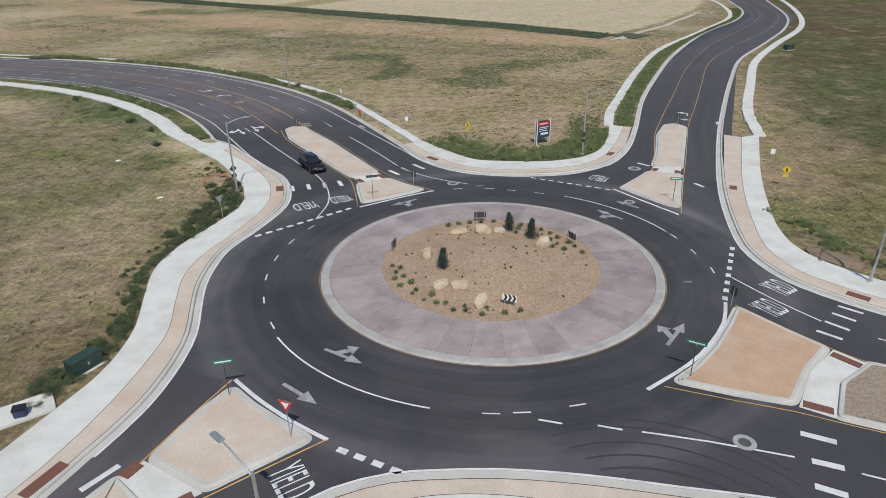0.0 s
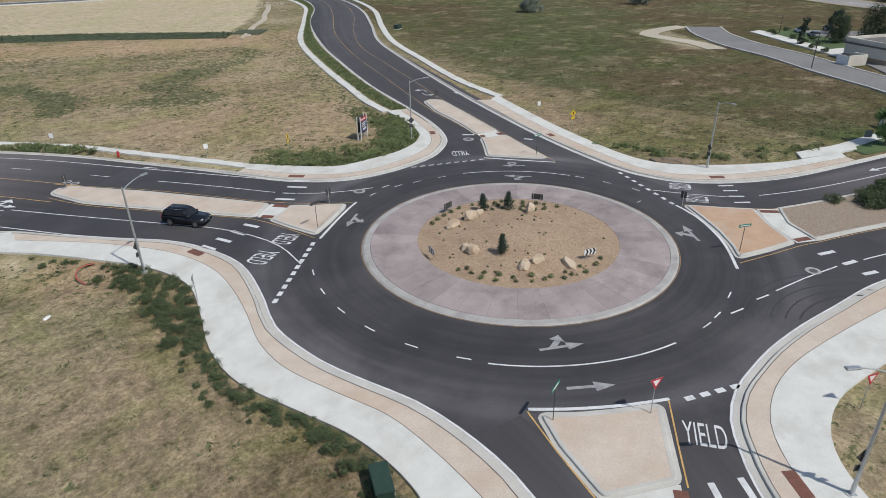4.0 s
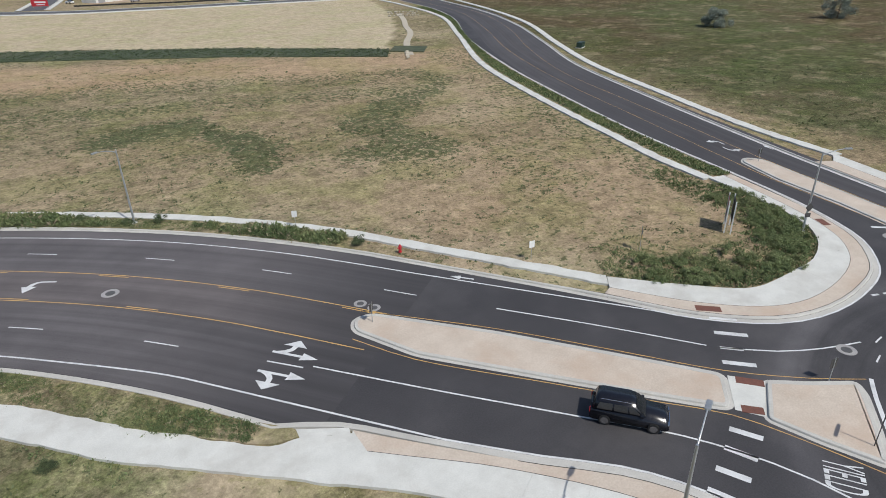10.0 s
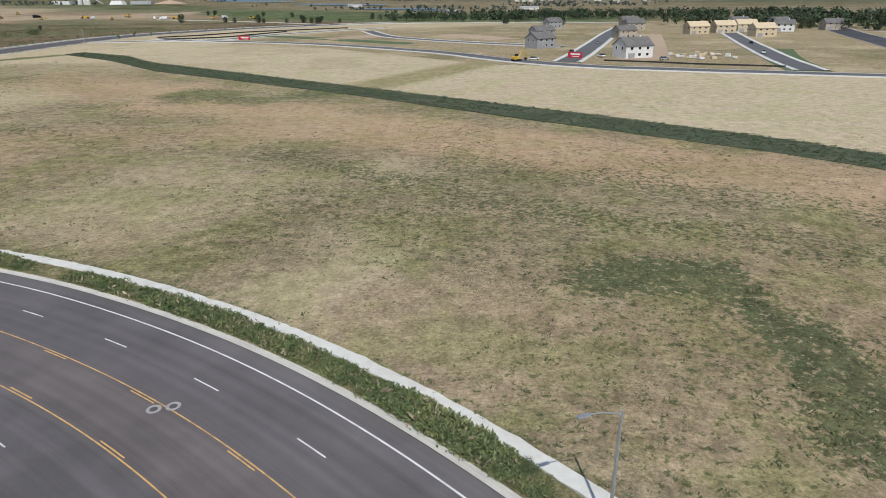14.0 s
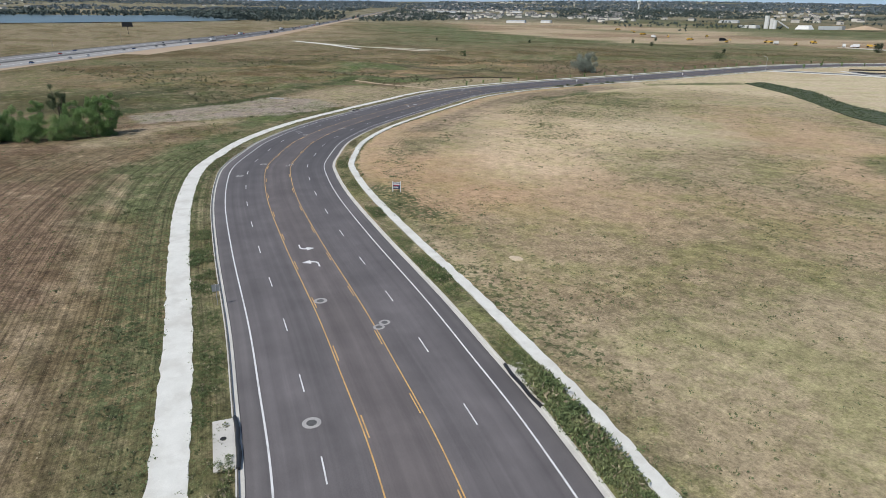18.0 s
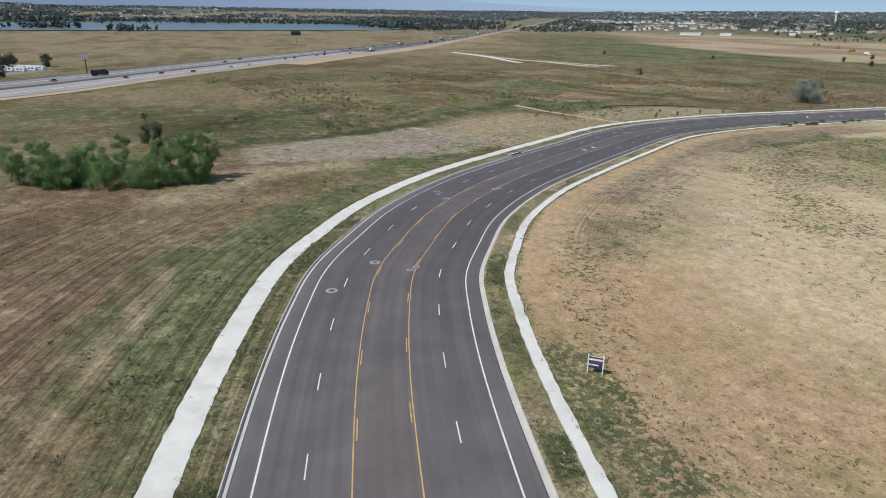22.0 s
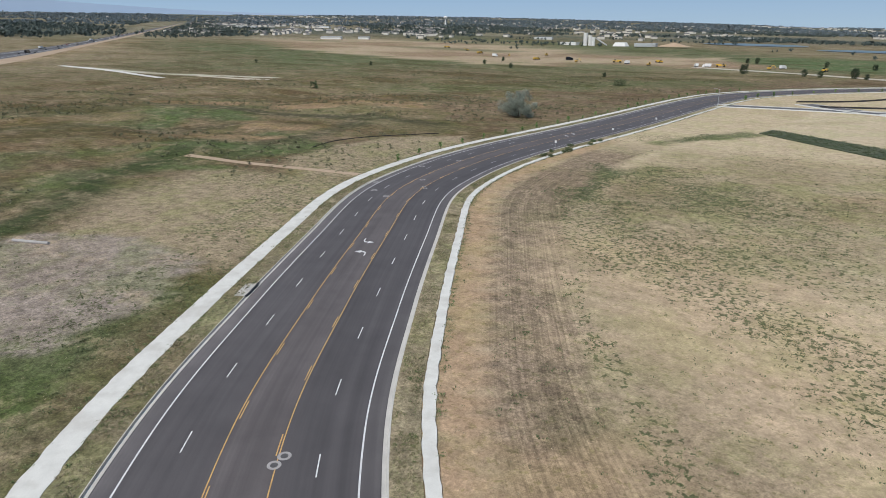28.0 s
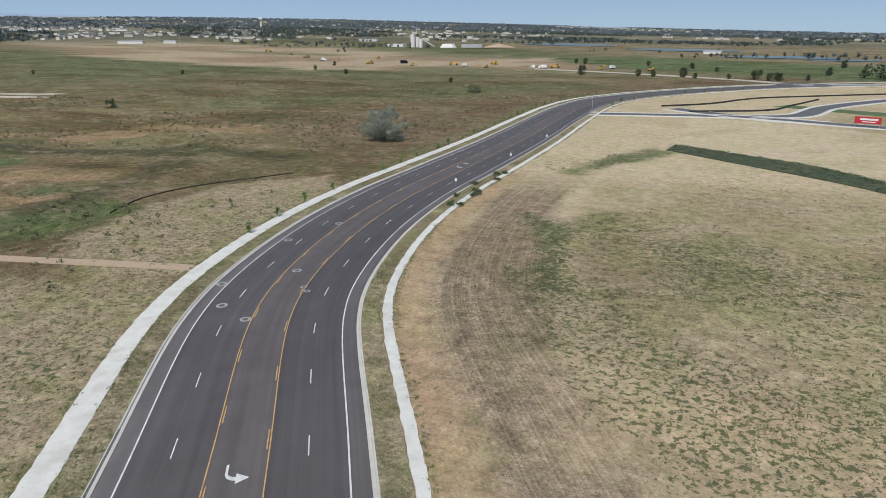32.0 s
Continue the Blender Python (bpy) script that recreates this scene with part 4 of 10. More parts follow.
def lane_wear(ob, line, shift, half, worn):
    """How far a lane's colour goes from new to worn along its length, and the lane's own coordinates for the streaks.
    """
    at_ = ob.data.attributes.new("worn", "FLOAT", "POINT")
    at_.data.foreach_set("value", np.repeat(worn, 2).astype(np.float32))
    q = np.repeat(lengths(line), 2)
    side_ = np.tile([shift + half, shift - half], len(line))
    at_ = ob.data.attributes.new("lane", "FLOAT_VECTOR", "POINT")
    at_.data.foreach_set("vector", np.c_[side_, q, np.full(len(q), shift)].astype(np.float32).ravel())


for m_ in (TURN_LANE, GREY_ASPHALT, PALE_ASPHALT):
    fresh_start(m_)
lane_s = lengths(lane_mid)
# fade: how much each lane darkens again from 150 to 235 m along
for shift, half, z, mat_, fade in ((0.0, 2.5, 0.004, TURN_LANE, 0.3), (6.02, 3.5, 0.004, GREY_ASPHALT, 0.5), (-6.02, 3.5, 0.004, GREY_ASPHALT, 0.62), (10.38, 0.85, 0.004, PALE_ASPHALT, 0.0), (-10.38, 0.85, 0.004, PALE_ASPHALT, 0.25)):
    ln_ob = strip(offset(lane_mid, shift), half, z, "lane_surface", mat_, road)
    lane_wear(ln_ob, lane_mid, shift, half, smooth(0, 20, lane_s) * (1 - fade * smooth(150, 235, lane_s)))
north_mid = curve([(31.5, 80), (36.5, 95), (43.5, 111), (52.5, 131.5), (60.5, 149), (78, 178.5), (100.5, 210), (122.5, 247), (138, 298), (152, 340), (174, 415), (194, 482)])
for shift, half in ((4.2, 3.4), (-4.2, 3.4), (0.0, 0.78)):
    ln_ = offset(north_mid, shift)
    ln_ob = strip(ln_, half, 0.004, "lane_surface", GREY_ASPHALT if shift else TURN_LANE, road)
    lane_wear(ln_ob, ln_, shift, half, 0.1 + 0.22 * smooth(20, 90, lengths(ln_)))
for pts, half in (([(-17.2, 35), (-18.6, 29), (-20.8, 23), (-27, 10), (-40, -16)], 2.3), ([(27, 24.5), (36, 20.5), (50, 16), (70, 9), (100, -3)], 3.0), ([(33, 37), (42, 33), (56, 28), (75, 20)], 2.6), ([(-8.5, 27), (-11.5, 22.5), (-17, 13.5), (-28, -10)], 1.9)):
    ln_ = curve(pts)
    ln_ob = strip(ln_, half, 0.004, "lane_surface", GREY_ASPHALT, road)
    lane_wear(ln_ob, ln_, 0.0, half, 0.75 * smooth(0, 14, lengths(ln_)))

# centre island
ang = np.linspace(0, 2 * math.pi, 145)[:-1]
ring = np.c_[HUB[0] + R_APRON * np.cos(ang), HUB[1] + R_APRON * np.sin(ang)]
centre = setting("roundabout_island", "round raised island with mauve concrete apron and gravel bed")
v, f = sweep(ring, [(-0.12, 0.005), (0.0, 0.06), (0.08, 0.10), (0.62, 0.12), (0.66, 0.10)], True)
link_mesh("apron_kerb", v, f, surface("apron_kerb_concrete", (0.33, 0.32, 0.31), (0.45, 0.44, 0.42), 0.6, 0.85, 0.2, 8.0, (0.27, 0.25, 0.24), 0.5, 0.6), centre)
for k in range(36):
    a0, a1 = 2 * math.pi * k / 36 + 0.0005, 2 * math.pi * (k + 1) / 36 - 0.0005
    steps = np.linspace(a0, a1, 5)
    pv, pf = [], []
    for r, z in ((R_APRON - 0.67, 0.06), (R_APRON - 0.69, 0.118), (12.2, 0.17), (R_BED, 0.225), (R_BED - 0.02, 0.05)):
        pv += [(HUB[0] + r * math.cos(q), HUB[1] + r * math.sin(q), z) for q in steps]
    for i in range(4):
        for j in range(4):
            b0 = i * 5 + j
            pf.append((b0, b0 + 1, b0 + 6, b0 + 5))
    link_mesh("apron_slab", pv, pf, APRON, centre)
bed_v, bed_f = [(HUB[0], HUB[1], 0.95)], []
for k in range(1, 13):
    r = (R_BED + 0.05) * k / 12
    for q in ang[::2]:
        px, py = HUB[0] + r * math.cos(q), HUB[1] + r * math.sin(q)
        bed_v.append((px, py, 0.2 + 0.75 * (math.cos(math.pi * k / 12) + 1) / 2 + (0.05 * noise.noise((px * 0.7, py * 0.7, 3)) if k < 12 else 0)))
NB = len(ang[::2])
for i in range(NB):
    bed_f.append((0, 1 + i, 1 + (i + 1) % NB))
    for k in range(11):
        a, b = 1 + NB * k + i, 1 + NB * k + (i + 1) % NB
        bed_f.append((a, a + NB, b + NB, b))
link_mesh("gravel_bed", bed_v, bed_f, MULCH, centre, "", True)


def bed_height(x, y):
    r = min(1.0, math.hypot(x - HUB[0], y - HUB[1]) / R_BED)
    return 0.2 + 0.75 * (math.cos(math.pi * r) + 1) / 2


v, f = sweep(ring, [(-0.24, 0.012), (-0.17, 0.012)], True)
link_mesh("yellow_edge_line", v, f, WORN_YELLOW, road)


def rounded(points, radius=0.5, steps=4):
    """A closed outline with its corners rounded."""
    out, n = [], len(points)
    for i in range(n):
        p, a, b = (np.array(points[k % n], float) for k in (i, i - 1, i + 1))
        r = min(radius, 0.45 * np.linalg.norm(a - p), 0.45 * np.linalg.norm(b - p))
        q0, q1 = p + (a - p) / np.linalg.norm(a - p) * r, p + (b - p) / np.linalg.norm(b - p) * r
        for k in range(steps + 1):
            t = k / steps
            out.append((1 - t) ** 2 * q0 + 2 * t * (1 - t) * p + t * t * q1)
    out = np.array(out)
    area = np.sum(out[:, 0] * np.roll(out[:, 1], -1) - np.roll(out[:, 0], -1) * out[:, 1])
    return out if area > 0 else out[::-1]


def island(name, points, material, label, radius=0.5):
    ob = setting(name, label)
    line = rounded(points, radius)
    v, f = sweep(line, [(-0.28, 0.012), (0.0, 0.008), (0.03, 0.13), (0.07, 0.155), (0.3, 0.155), (0.31, 0.1)], True)
    link_mesh("kerb", v, f, KERB, ob)
    plate([tuple(p) for p in offset(line, 0.305, True)], 0.148, -0.02, "paving", material, ob)
    return ob


LABEL_ISLAND = "tan concrete splitter island with pale kerb on asphalt"
island("splitter_island_west_nose", [(-24.5, 98.2), (-23.7, 99.5), (-22.2, 99.3), (-16.4, 90.7), (-11.7, 82.7), (-8.2, 76.6), (-11.0, 74.5), (-13.5, 78.2), (-17.4, 84.2), (-22.7, 92.5)], TAN, LABEL_ISLAND, 0.7)
island("splitter_island_west", [(-6.7, 74.3), (-4.6, 72.2), (-2.3, 70.3), (-3.2, 69.4), (-6.2, 67.6), (-8.9, 66.2), (-9.7, 69.4), (-10.2, 72.5)], TAN, LABEL_ISLAND, 0.35)
island("splitter_island_north_nose", [(35.2, 97.4), (36.9, 97.9), (37.9, 96.0), (34.0, 85.7), (30.4, 76.3), (27.2, 77.5), (29.6, 83.3), (32.2, 91.5)], TAN, LABEL_ISLAND, 0.6)
island("splitter_island_north", [(29.6, 74.1), (28.0, 70.0), (25.7, 63.6), (24.8, 64.2), (22.9, 67.0), (21.1, 69.8), (24.3, 73.3), (26.0, 75.4)], TAN, LABEL_ISLAND, 0.35)
island("splitter_island_east", [(23.3, 42.8), (25.9, 38.9), (27.3, 37.1), (24.6, 34.6), (21.9, 31.2), (18.5, 32.3), (15.3, 33.6), (17.2, 35.1), (19.4, 37.4), (21.6, 40.3)], RUST_TAN, "terracotta concrete splitter island with pale kerb on asphalt", 0.45)
island("splitter_island_south", [(-14.1, 33.6), (-12.4, 31.9), (-10.6, 30.5), (-8.0, 28.7), (-10.9, 26.5), (-13.0, 24.9), (-16.9, 27.2), (-15.5, 31.1)], TAN, LABEL_ISLAND, 0.5)
GRAVEL = surface("brown_river_gravel", (0.20, 0.155, 0.115), (0.38, 0.31, 0.24), 6.0, 0.9, 0.8, 5.0, (0.27, 0.20, 0.15), 0.3, 0.4)
island("median_bed_east", [(29.2, 35.3), (32.1, 33.8), (36.4, 31.8), (43.7, 28.9), (60, 22.0), (58, 17.0), (36, 24.2), (28.2, 28.0), (23.9, 29.9), (26.0, 33.2)], GRAVEL, "gravel median bed with concrete kerb behind the crossing", 0.4)
LAWN = surface("mown_lawn", (0.030, 0.070, 0.018), (0.055, 0.11, 0.032), 0.6, 0.9, 0.6, 6.0, (0.07, 0.10, 0.035), 0.3, 0.4)
lawn = setting("median_lawn", "mown green lawn in the median")
plate([(47, 26.9), (59.3, 21.9), (57.6, 17.6), (45.5, 21.6)], 0.19, 0.0, "turf", LAWN, lawn)
island("splitter_island_south_tail", [(-18.2, 25.9), (-14.9, 23.1), (-17.5, 19.0), (-24.0, 8.0), (-27.0, 9.5), (-21.2, 20.5)], TAN, LABEL_ISLAND, 0.4)

# crossings through the islands: slabs with brick-red tactile pads
def crossing(name, corners, pads):
    ob = setting(name, "pale concrete crossing slab with brick red tactile pads")
    plate(corners, 0.03, -0.03, "slab", CONCRETE, ob)
    for (ax, ay), (bx, by), w in pads:
        tactile((ax, ay), (bx, by), w, ob, 0.035)
    return ob


def tactile(a, b, w, parent, z):
    """A tactile pad from a to b, with its rows of domes as low ridges."""
    a, b = np.array(a, float), np.array(b, float)
    u = (b - a) / np.linalg.norm(b - a)
    side = np.array((-u[1], u[0])) * w / 2
    ob = plate([tuple(a - side), tuple(b - side), tuple(b + side), tuple(a + side)], z + 0.012, z - 0.02, "tactile_pad", DOMES, parent)
    n = max(2, int(np.linalg.norm(b - a) / 0.3))
    for k in range(n):
        c = a + (b - a) * (k + 0.5) / n
        p = u * 0.05
        q = side * 0.85
        plate([tuple(c - p - q), tuple(c + p - q), tuple(c + p + q), tuple(c - p + q)], z + 0.02, z, "tactile_row", DOMES, ob)
    return ob


crossing("crossing_west", [(-8.0, 76.4), (-6.7, 74.4), (-10.1, 72.7), (-10.9, 74.3)], [((-8.0, 75.8), (-7.0, 74.3), 0.7), ((-10.5, 74.1), (-9.7, 73.0), 0.7)])
crossing("crossing_north", [(30.4, 76.1), (29.6, 74.3), (26.2, 75.5), (27.2, 77.3)], [((27.4, 76.6), (26.7, 75.7), 0.7), ((29.8, 75.6), (29.3, 74.6), 0.7)])
crossing("crossing_east", [(27.6, 36.9), (29.0, 35.2), (25.9, 33.1), (23.8, 29.8), (22.1, 30.9), (24.7, 34.4)], [((27.2, 36.4), (28.4, 34.9), 0.7), ((22.5, 31.2), (24.0, 30.4), 0.7)])
crossing("crossing_south", [(-17.2, 27.1), (-13.1, 24.7), (-14.9, 23.3), (-18.0, 25.7)], [((-17.4, 26.9), (-17.9, 25.9), 0.8), ((-13.5, 24.5), (-14.7, 23.6), 0.8)])

# pavements
def pave(name, kerb_line, tan_line, walk_line, pads):
    ob = setting(name, "pale concrete walk with tan strip along the kerb")
    k, t, w = (curve(q, 1.0) for q in (kerb_line, tan_line, walk_line))
    k, t = offset(k, -0.3), offset(t, -0.45)
    band(k, t, 0.151, -0.06, "tan_strip", TAN, ob, "tan coloured concrete strip")
    # open joint between the tan strip and the walk
    strip(t, 0.022, 0.1565, "open_joint", DARK_LINE, ob)
    n = max(len(t), len(w))
    t, w = resample(t, n), resample(w, n)
    cut = max(3, int(n / 26))
    for i in range(0, n - 1, cut):
        j = min(n - 1, i + cut)
        a, b = t[i:j + 1].copy(), w[i:j + 1].copy()
        u = (a[-1] - a[0]) / np.linalg.norm(a[-1] - a[0]) * 0.006
        a[-1] -= u
        b[-1] -= u
        band(a, b, 0.152, -0.06, "walk_slab", CONCRETE, ob)
    for p, q, wd in pads:
        tactile(p, q, wd, ob, 0.152)
    return ob


pave("pavement_southwest",
     [(-23.2, 22.6), (-21.4, 27.3), (-20.05, 31.7), (-19.6, 36.5), (-19.85, 40.35), (-20.7, 43.8), (-21.7, 48.4), (-21.68, 54.7), (-20.25, 58.9), (-19.1, 62.8), (-18.5, 66), (-18.9, 69.5), (-19.9, 72.9), (-21.35, 75.55), (-24.1, 79.1), (-28.5, 85.2), (-30.9, 88.7)],
     [(-24.8, 22.2), (-22.9, 27.6), (-21.9, 32.2), (-21.4, 36.7), (-21.4, 40.3), (-22.4, 44.4), (-23.4, 49.3), (-23.1, 53.4), (-21.8, 57.6), (-20.7, 62), (-20.2, 66), (-20.7, 70), (-22.2, 74.1), (-26.2, 80.4), (-29.7, 84.6), (-31.3, 86.5)],
     [(-28.0, 21.5), (-26.1, 27.2), (-24.7, 31.5), (-23.6, 35.4), (-23.6, 40.3), (-24.9, 45.4), (-26.1, 50.5), (-25.7, 55.1), (-23.9, 60.5), (-22.6, 65.3), (-23.1, 69), (-24.3, 72.3), (-26.2, 75.6), (-30.3, 82.0), (-33.5, 85.7)],
     [((-19.6, 71.7), (-19.2, 70.0), 0.8), ((-22.6, 24.5), (-21.6, 26.9), 0.8)])
pave("pavement_northwest",
     [(-5.2, 88.8), (-2.0, 82.0), (1.7, 77.95), (4.9, 76.3), (8.3, 75.52), (12.1, 75.42), (15.3, 75.82), (17.9, 76.9), (21.05, 79.15), (23.4, 82.2), (25.7, 86.7), (29.2, 96)],
     [(-4.0, 89.2), (-0.6, 83.0), (2.6, 79.3), (5.4, 77.7), (8.5, 77.1), (12.0, 77.1), (14.8, 77.5), (17.1, 78.3), (19.9, 80.2), (22.1, 83.0), (24.3, 87.3), (28.0, 96.5)],
     [(-3.0, 90.3), (0.8, 85.1), (4.4, 81.0), (7.6, 80.2), (10.8, 79.9), (13.0, 79.7), (15.6, 80.1), (18.6, 81.3), (21.3, 83.6), (23.4, 87.6), (24.9, 92.0), (26.4, 97.2)],
     [((-1.9, 82.4), (-0.6, 80.9), 0.8), ((22.5, 81.9), (23.4, 83.2), 0.8)])
pave("pavement_northeast",
     [(42.1, 90.9), (33.65, 69.6), (30.65, 59.9), (29.25, 53.3), (29.45, 50.15), (30.2, 47.55), (31.8, 45.2), (34.7, 42.35), (40.3, 38.85), (49.2, 35.35), (51.5, 34.5)],
     [(44.2, 89.4), (35.6, 69.0), (32.4, 59.3), (30.9, 53.3), (31.0, 50.5), (31.7, 48.3), (33.1, 46.4), (35.8, 43.8), (41.0, 40.4), (49.6, 36.6), (52.0, 35.6)],
     [(46.9, 90.8), (38.9, 72.6), (35.6, 63.6), (33.7, 57.5), (33.3, 53.3), (34.2, 50.3), (36.2, 47.6), (39.6, 44.2), (44.6, 40.4), (51.0, 37.4), (53.5, 36.4)],
     [((33.0, 44.6), (34.2, 43.4), 0.8), ((33.7, 68.4), (34.2, 69.6), 0.8)])
pave("pavement_southeast",
     [(40.0, 13.9), (26.6, 19.05), (18.1, 22.35), (12.3, 23.58), (7.4, 24.5), (3, 25.0), (-0.3, 25.0), (-2.85, 24.82), (-5.6, 23.9), (-7.65, 22.5), (-9.5, 20.9), (-12, 18)],
     [(39.2, 12.2), (26.0, 17.2), (17.6, 20.4), (12, 21.9), (7.5, 22.9), (3, 23.7), (0.0, 23.8), (-2.2, 23.5), (-4.6, 22.7), (-6.5, 21.4), (-8.2, 19.7), (-10.8, 16.7)],
     [(38.0, 8.8), (24.6, 13.6), (16.2, 17.0), (11, 18.7), (7.2, 19.7), (3.2, 20.5), (1.2, 20.8), (-1.1, 20.7), (-3.2, 20.2), (-4.8, 19.4), (-6.2, 18.2), (-8.6, 15.0)],
     [((-8.1, 20.9), (-9.3, 19.4), 0.8), ((21.0, 20.3), (22.6, 19.6), 0.8)])


def ragged(line, amount, seed):
    """A walk's edge with soil and grass creeping over it."""
    s = lengths(line)
    j = np.array([noise.noise((v * 0.5, seed, 0)) * 0.6 + noise.noise((v * 1.7, seed, 5)) * 0.4 for v in s])
    return offset(line, j * amount)


def walk_along(name, label, a, b, seed, length=3.0):
    ob = setting(name, label)
    n = int(max(lengths(a)[-1], lengths(b)[-1]) / 0.75)
    a, b = ragged(resample(a, n), 0.34, seed), ragged(resample(b, n), 0.34, seed + 9)
    k = 0
    cut = int(length / 0.75)
    while k < n - 1:
        j = min(n - 1, k + (cut if k < 900 else 60))
        p, q = a[k:j + 1].copy(), b[k:j + 1].copy()
        p[-1] += (p[-2] - p[-1]) * 0.007
        q[-1] += (q[-2] - q[-1]) * 0.007
        band(p, q, 0.15, -0.06, "walk_slab", CONCRETE, ob)
        k = j
    return ob


walk_along("walk_main_outer", "pale concrete walk along the main road", np.vstack([[(-30.75, 88.6), (-33.2, 90.3), (-35.3, 91.0)], offset(MAIN, 14.9)[i_l + 2:-8]]), np.vstack([[(-33.4, 85.6)], offset(MAIN, 17.6)[i_l + 2:-8]]), 3, 6.0)
for corner in ([(-30.6, 88.9), (-30.95, 86.3), (-33.45, 85.65)], [(-30.7, 89.2), (-33.3, 91.3), (-33.5, 90.4), (-30.9, 88.7)]):
    plate(corner, 0.147, -0.06, "walk_slab", CONCRETE, bpy.data.objects["walk_main_outer"])
walk_along("walk_main_inner", "narrow pale concrete walk along the main road", np.vstack([[(-4.0, 89.4)], offset(MAIN, -14.7)[i_r + 3:-8]]), np.vstack([[(-2.9, 90.5)], offset(MAIN, -16.0)[i_r + 3:-8]]), 5, 6.0)
nl = curve([(27.0, 97.0), (29.0, 104.6), (33.4, 115.8), (43.2, 139.8), (57.6, 169.9), (83.0, 207), (107, 244), (121, 285), (131, 330), (153, 410)])
walk_along("walk_north_inner", "narrow pale concrete walk beside the north road", nl, offset(nl, 1.5), 7, 6.0)
nr = curve([(46.0, 90.5), (50.4, 104.4), (60.7, 126.7), (73.0, 151.8), (89.7, 177), (114, 211), (130, 242), (150, 292), (164, 335), (188, 412)])
walk_along("walk_north_outer", "pale concrete walk beside the north road", nr, offset(nr, -1.7), 8, 6.0)
# verges between kerb and walk
def verge(name, a, b):
    ob = setting(name, "weedy grass verge between kerb and walk")
    m = band(a, b, 0.11, -0.06, "verge_soil", LAND, ob)
    co = np.array([q.co for q in m.data.vertices])
    dress(m, co[:, 0], co[:, 1])


verge("verge_main_outer", np.vstack([[(-33.3, 91.4), (-35.3, 94.2)], offset(MAIN, 11.85)[i_l + 2:-8]]), np.vstack([[(-33.4, 90.6), (-35.3, 91.2)], offset(MAIN, 14.95)[i_l + 2:-8]]))
verge("verge_main_inner", offset(MAIN, -11.85)[i_r + 3:-8], offset(MAIN, -14.6)[i_r + 3:-8])
k0 = nearest(EDGE_NW, (30.0, 95.8))
verge("verge_north_inner", offset(along(EDGE_NW, k0, k0 + 300), 0.7), resample(nl, 150))

# ---------------------------------------------------------------- road paint
def mark(line, width, name="lane_line", material=PAINT, z=0.012):
    return strip(np.asarray(line, float), width / 2, z, name, material, road)


mark(np.vstack([offset(EDGE_SW, -0.09)[np.searchsorted(lengths(EDGE_SW), nearest(EDGE_SW, (-20.6, 27.6))):np.searchsorted(lengths(EDGE_SW), nearest(EDGE_SW, (-27.9, 85.6)))], offset(MAIN, 9.55 + 0.5 * smooth(28, 42, S_MAIN) * smooth(95, 65, S_MAIN))[i_l:]]), 0.16, "edge_line")
mark(np.vstack([offset(MAIN, -9.55)[i_r - 3:][::-1], offset(EDGE_NW, -0.09)[np.searchsorted(lengths(EDGE_NW), nearest(EDGE_NW, (-4.6, 85.4))):]]), 0.16, "edge_line")
mark(offset(EDGE_NE, -0.09), 0.16, "edge_line")
mark(offset(EDGE_SE, -0.09), 0.16, "edge_line")
for side in (1, -1):
    mark(along(offset(MAIN, side * 2.52), S_NOSE - 1, S_LAST), 0.11, "yellow_line", YELLOW)
DASH_L, DASH_R = offset(MAIN, 6.0 + 0.4 * smooth(100, 65, S_MAIN)), offset(MAIN, -6.0)


def painted_rhythm(line, first, drift, last, width, name, material=PAINT):
    """Dashes of 3 m every 12 m; the painter's rhythm drifts along the bend."""
    at, by = zip(*drift)
    s = first
    while s < last:
        c = s + float(np.interp(s, at, by))
        mark(along(line, c - 1.52, c + 1.52), width, name, material)
        s += 12.19


first_l = nearest(DASH_L, (-126.2, 157.6)) + 1.52
first_r = nearest(DASH_R, (-58.1, 144.5)) + 1.52
painted_rhythm(DASH_L, first_l - 12.19 * 9, ((33, 2.9), (57, 2.6), (104, 0.97), (128, 0.45), (140, 0.0), (200, -0.25), (237, -0.2), (262, 0.2), (287, 0.85), (312, 1.6), (330, 1.9)), 640, 0.12, "lane_dash")
painted_rhythm(DASH_R, first_r - 12.19 * 5, ((18, -0.85), (55, -0.5), (80, -0.3), (105, -0.4), (152, -0.65), (189, -0.9), (213, -1.4), (225, -1.9), (273, -2.3), (298, -2.1), (310, -1.65), (323, -0.96), (348, -0.35)), 640, 0.12, "lane_dash")
painted_rhythm(offset(MAIN, -2.27), 20.8, ((0, 0.0), (60, -0.6), (92, -1.1), (110, -2.0), (180, -2.3), (240, -2.0), (290, -1.4), (312, -0.7)), 640, 0.11, "yellow_dash", YELLOW)
painted_rhythm(offset(MAIN, 2.27), 37.9, ((0, -0.2), (60, 0.1), (90, 0.2), (130, -0.3), (200, -0.9), (255, -2.0), (300, -1.7), (317, -1.0)), 640, 0.11, "yellow_dash", YELLOW)
# yellow beside the west nose
mark(curve([(-25.2, 97.4), (-23.2, 92.3), (-17.8, 83.9), (-13.9, 77.9), (-11.5, 74.2), (-10.2, 69.4), (-9.5, 65.5)]), 0.08, "yellow_line", YELLOW)
mark(curve([(-22.4, 100.2), (-15.9, 91.0), (-11.2, 83.0), (-7.6, 76.8), (-4.0, 72.5), (-1.3, 70.0)]), 0.08, "yellow_line", YELLOW)
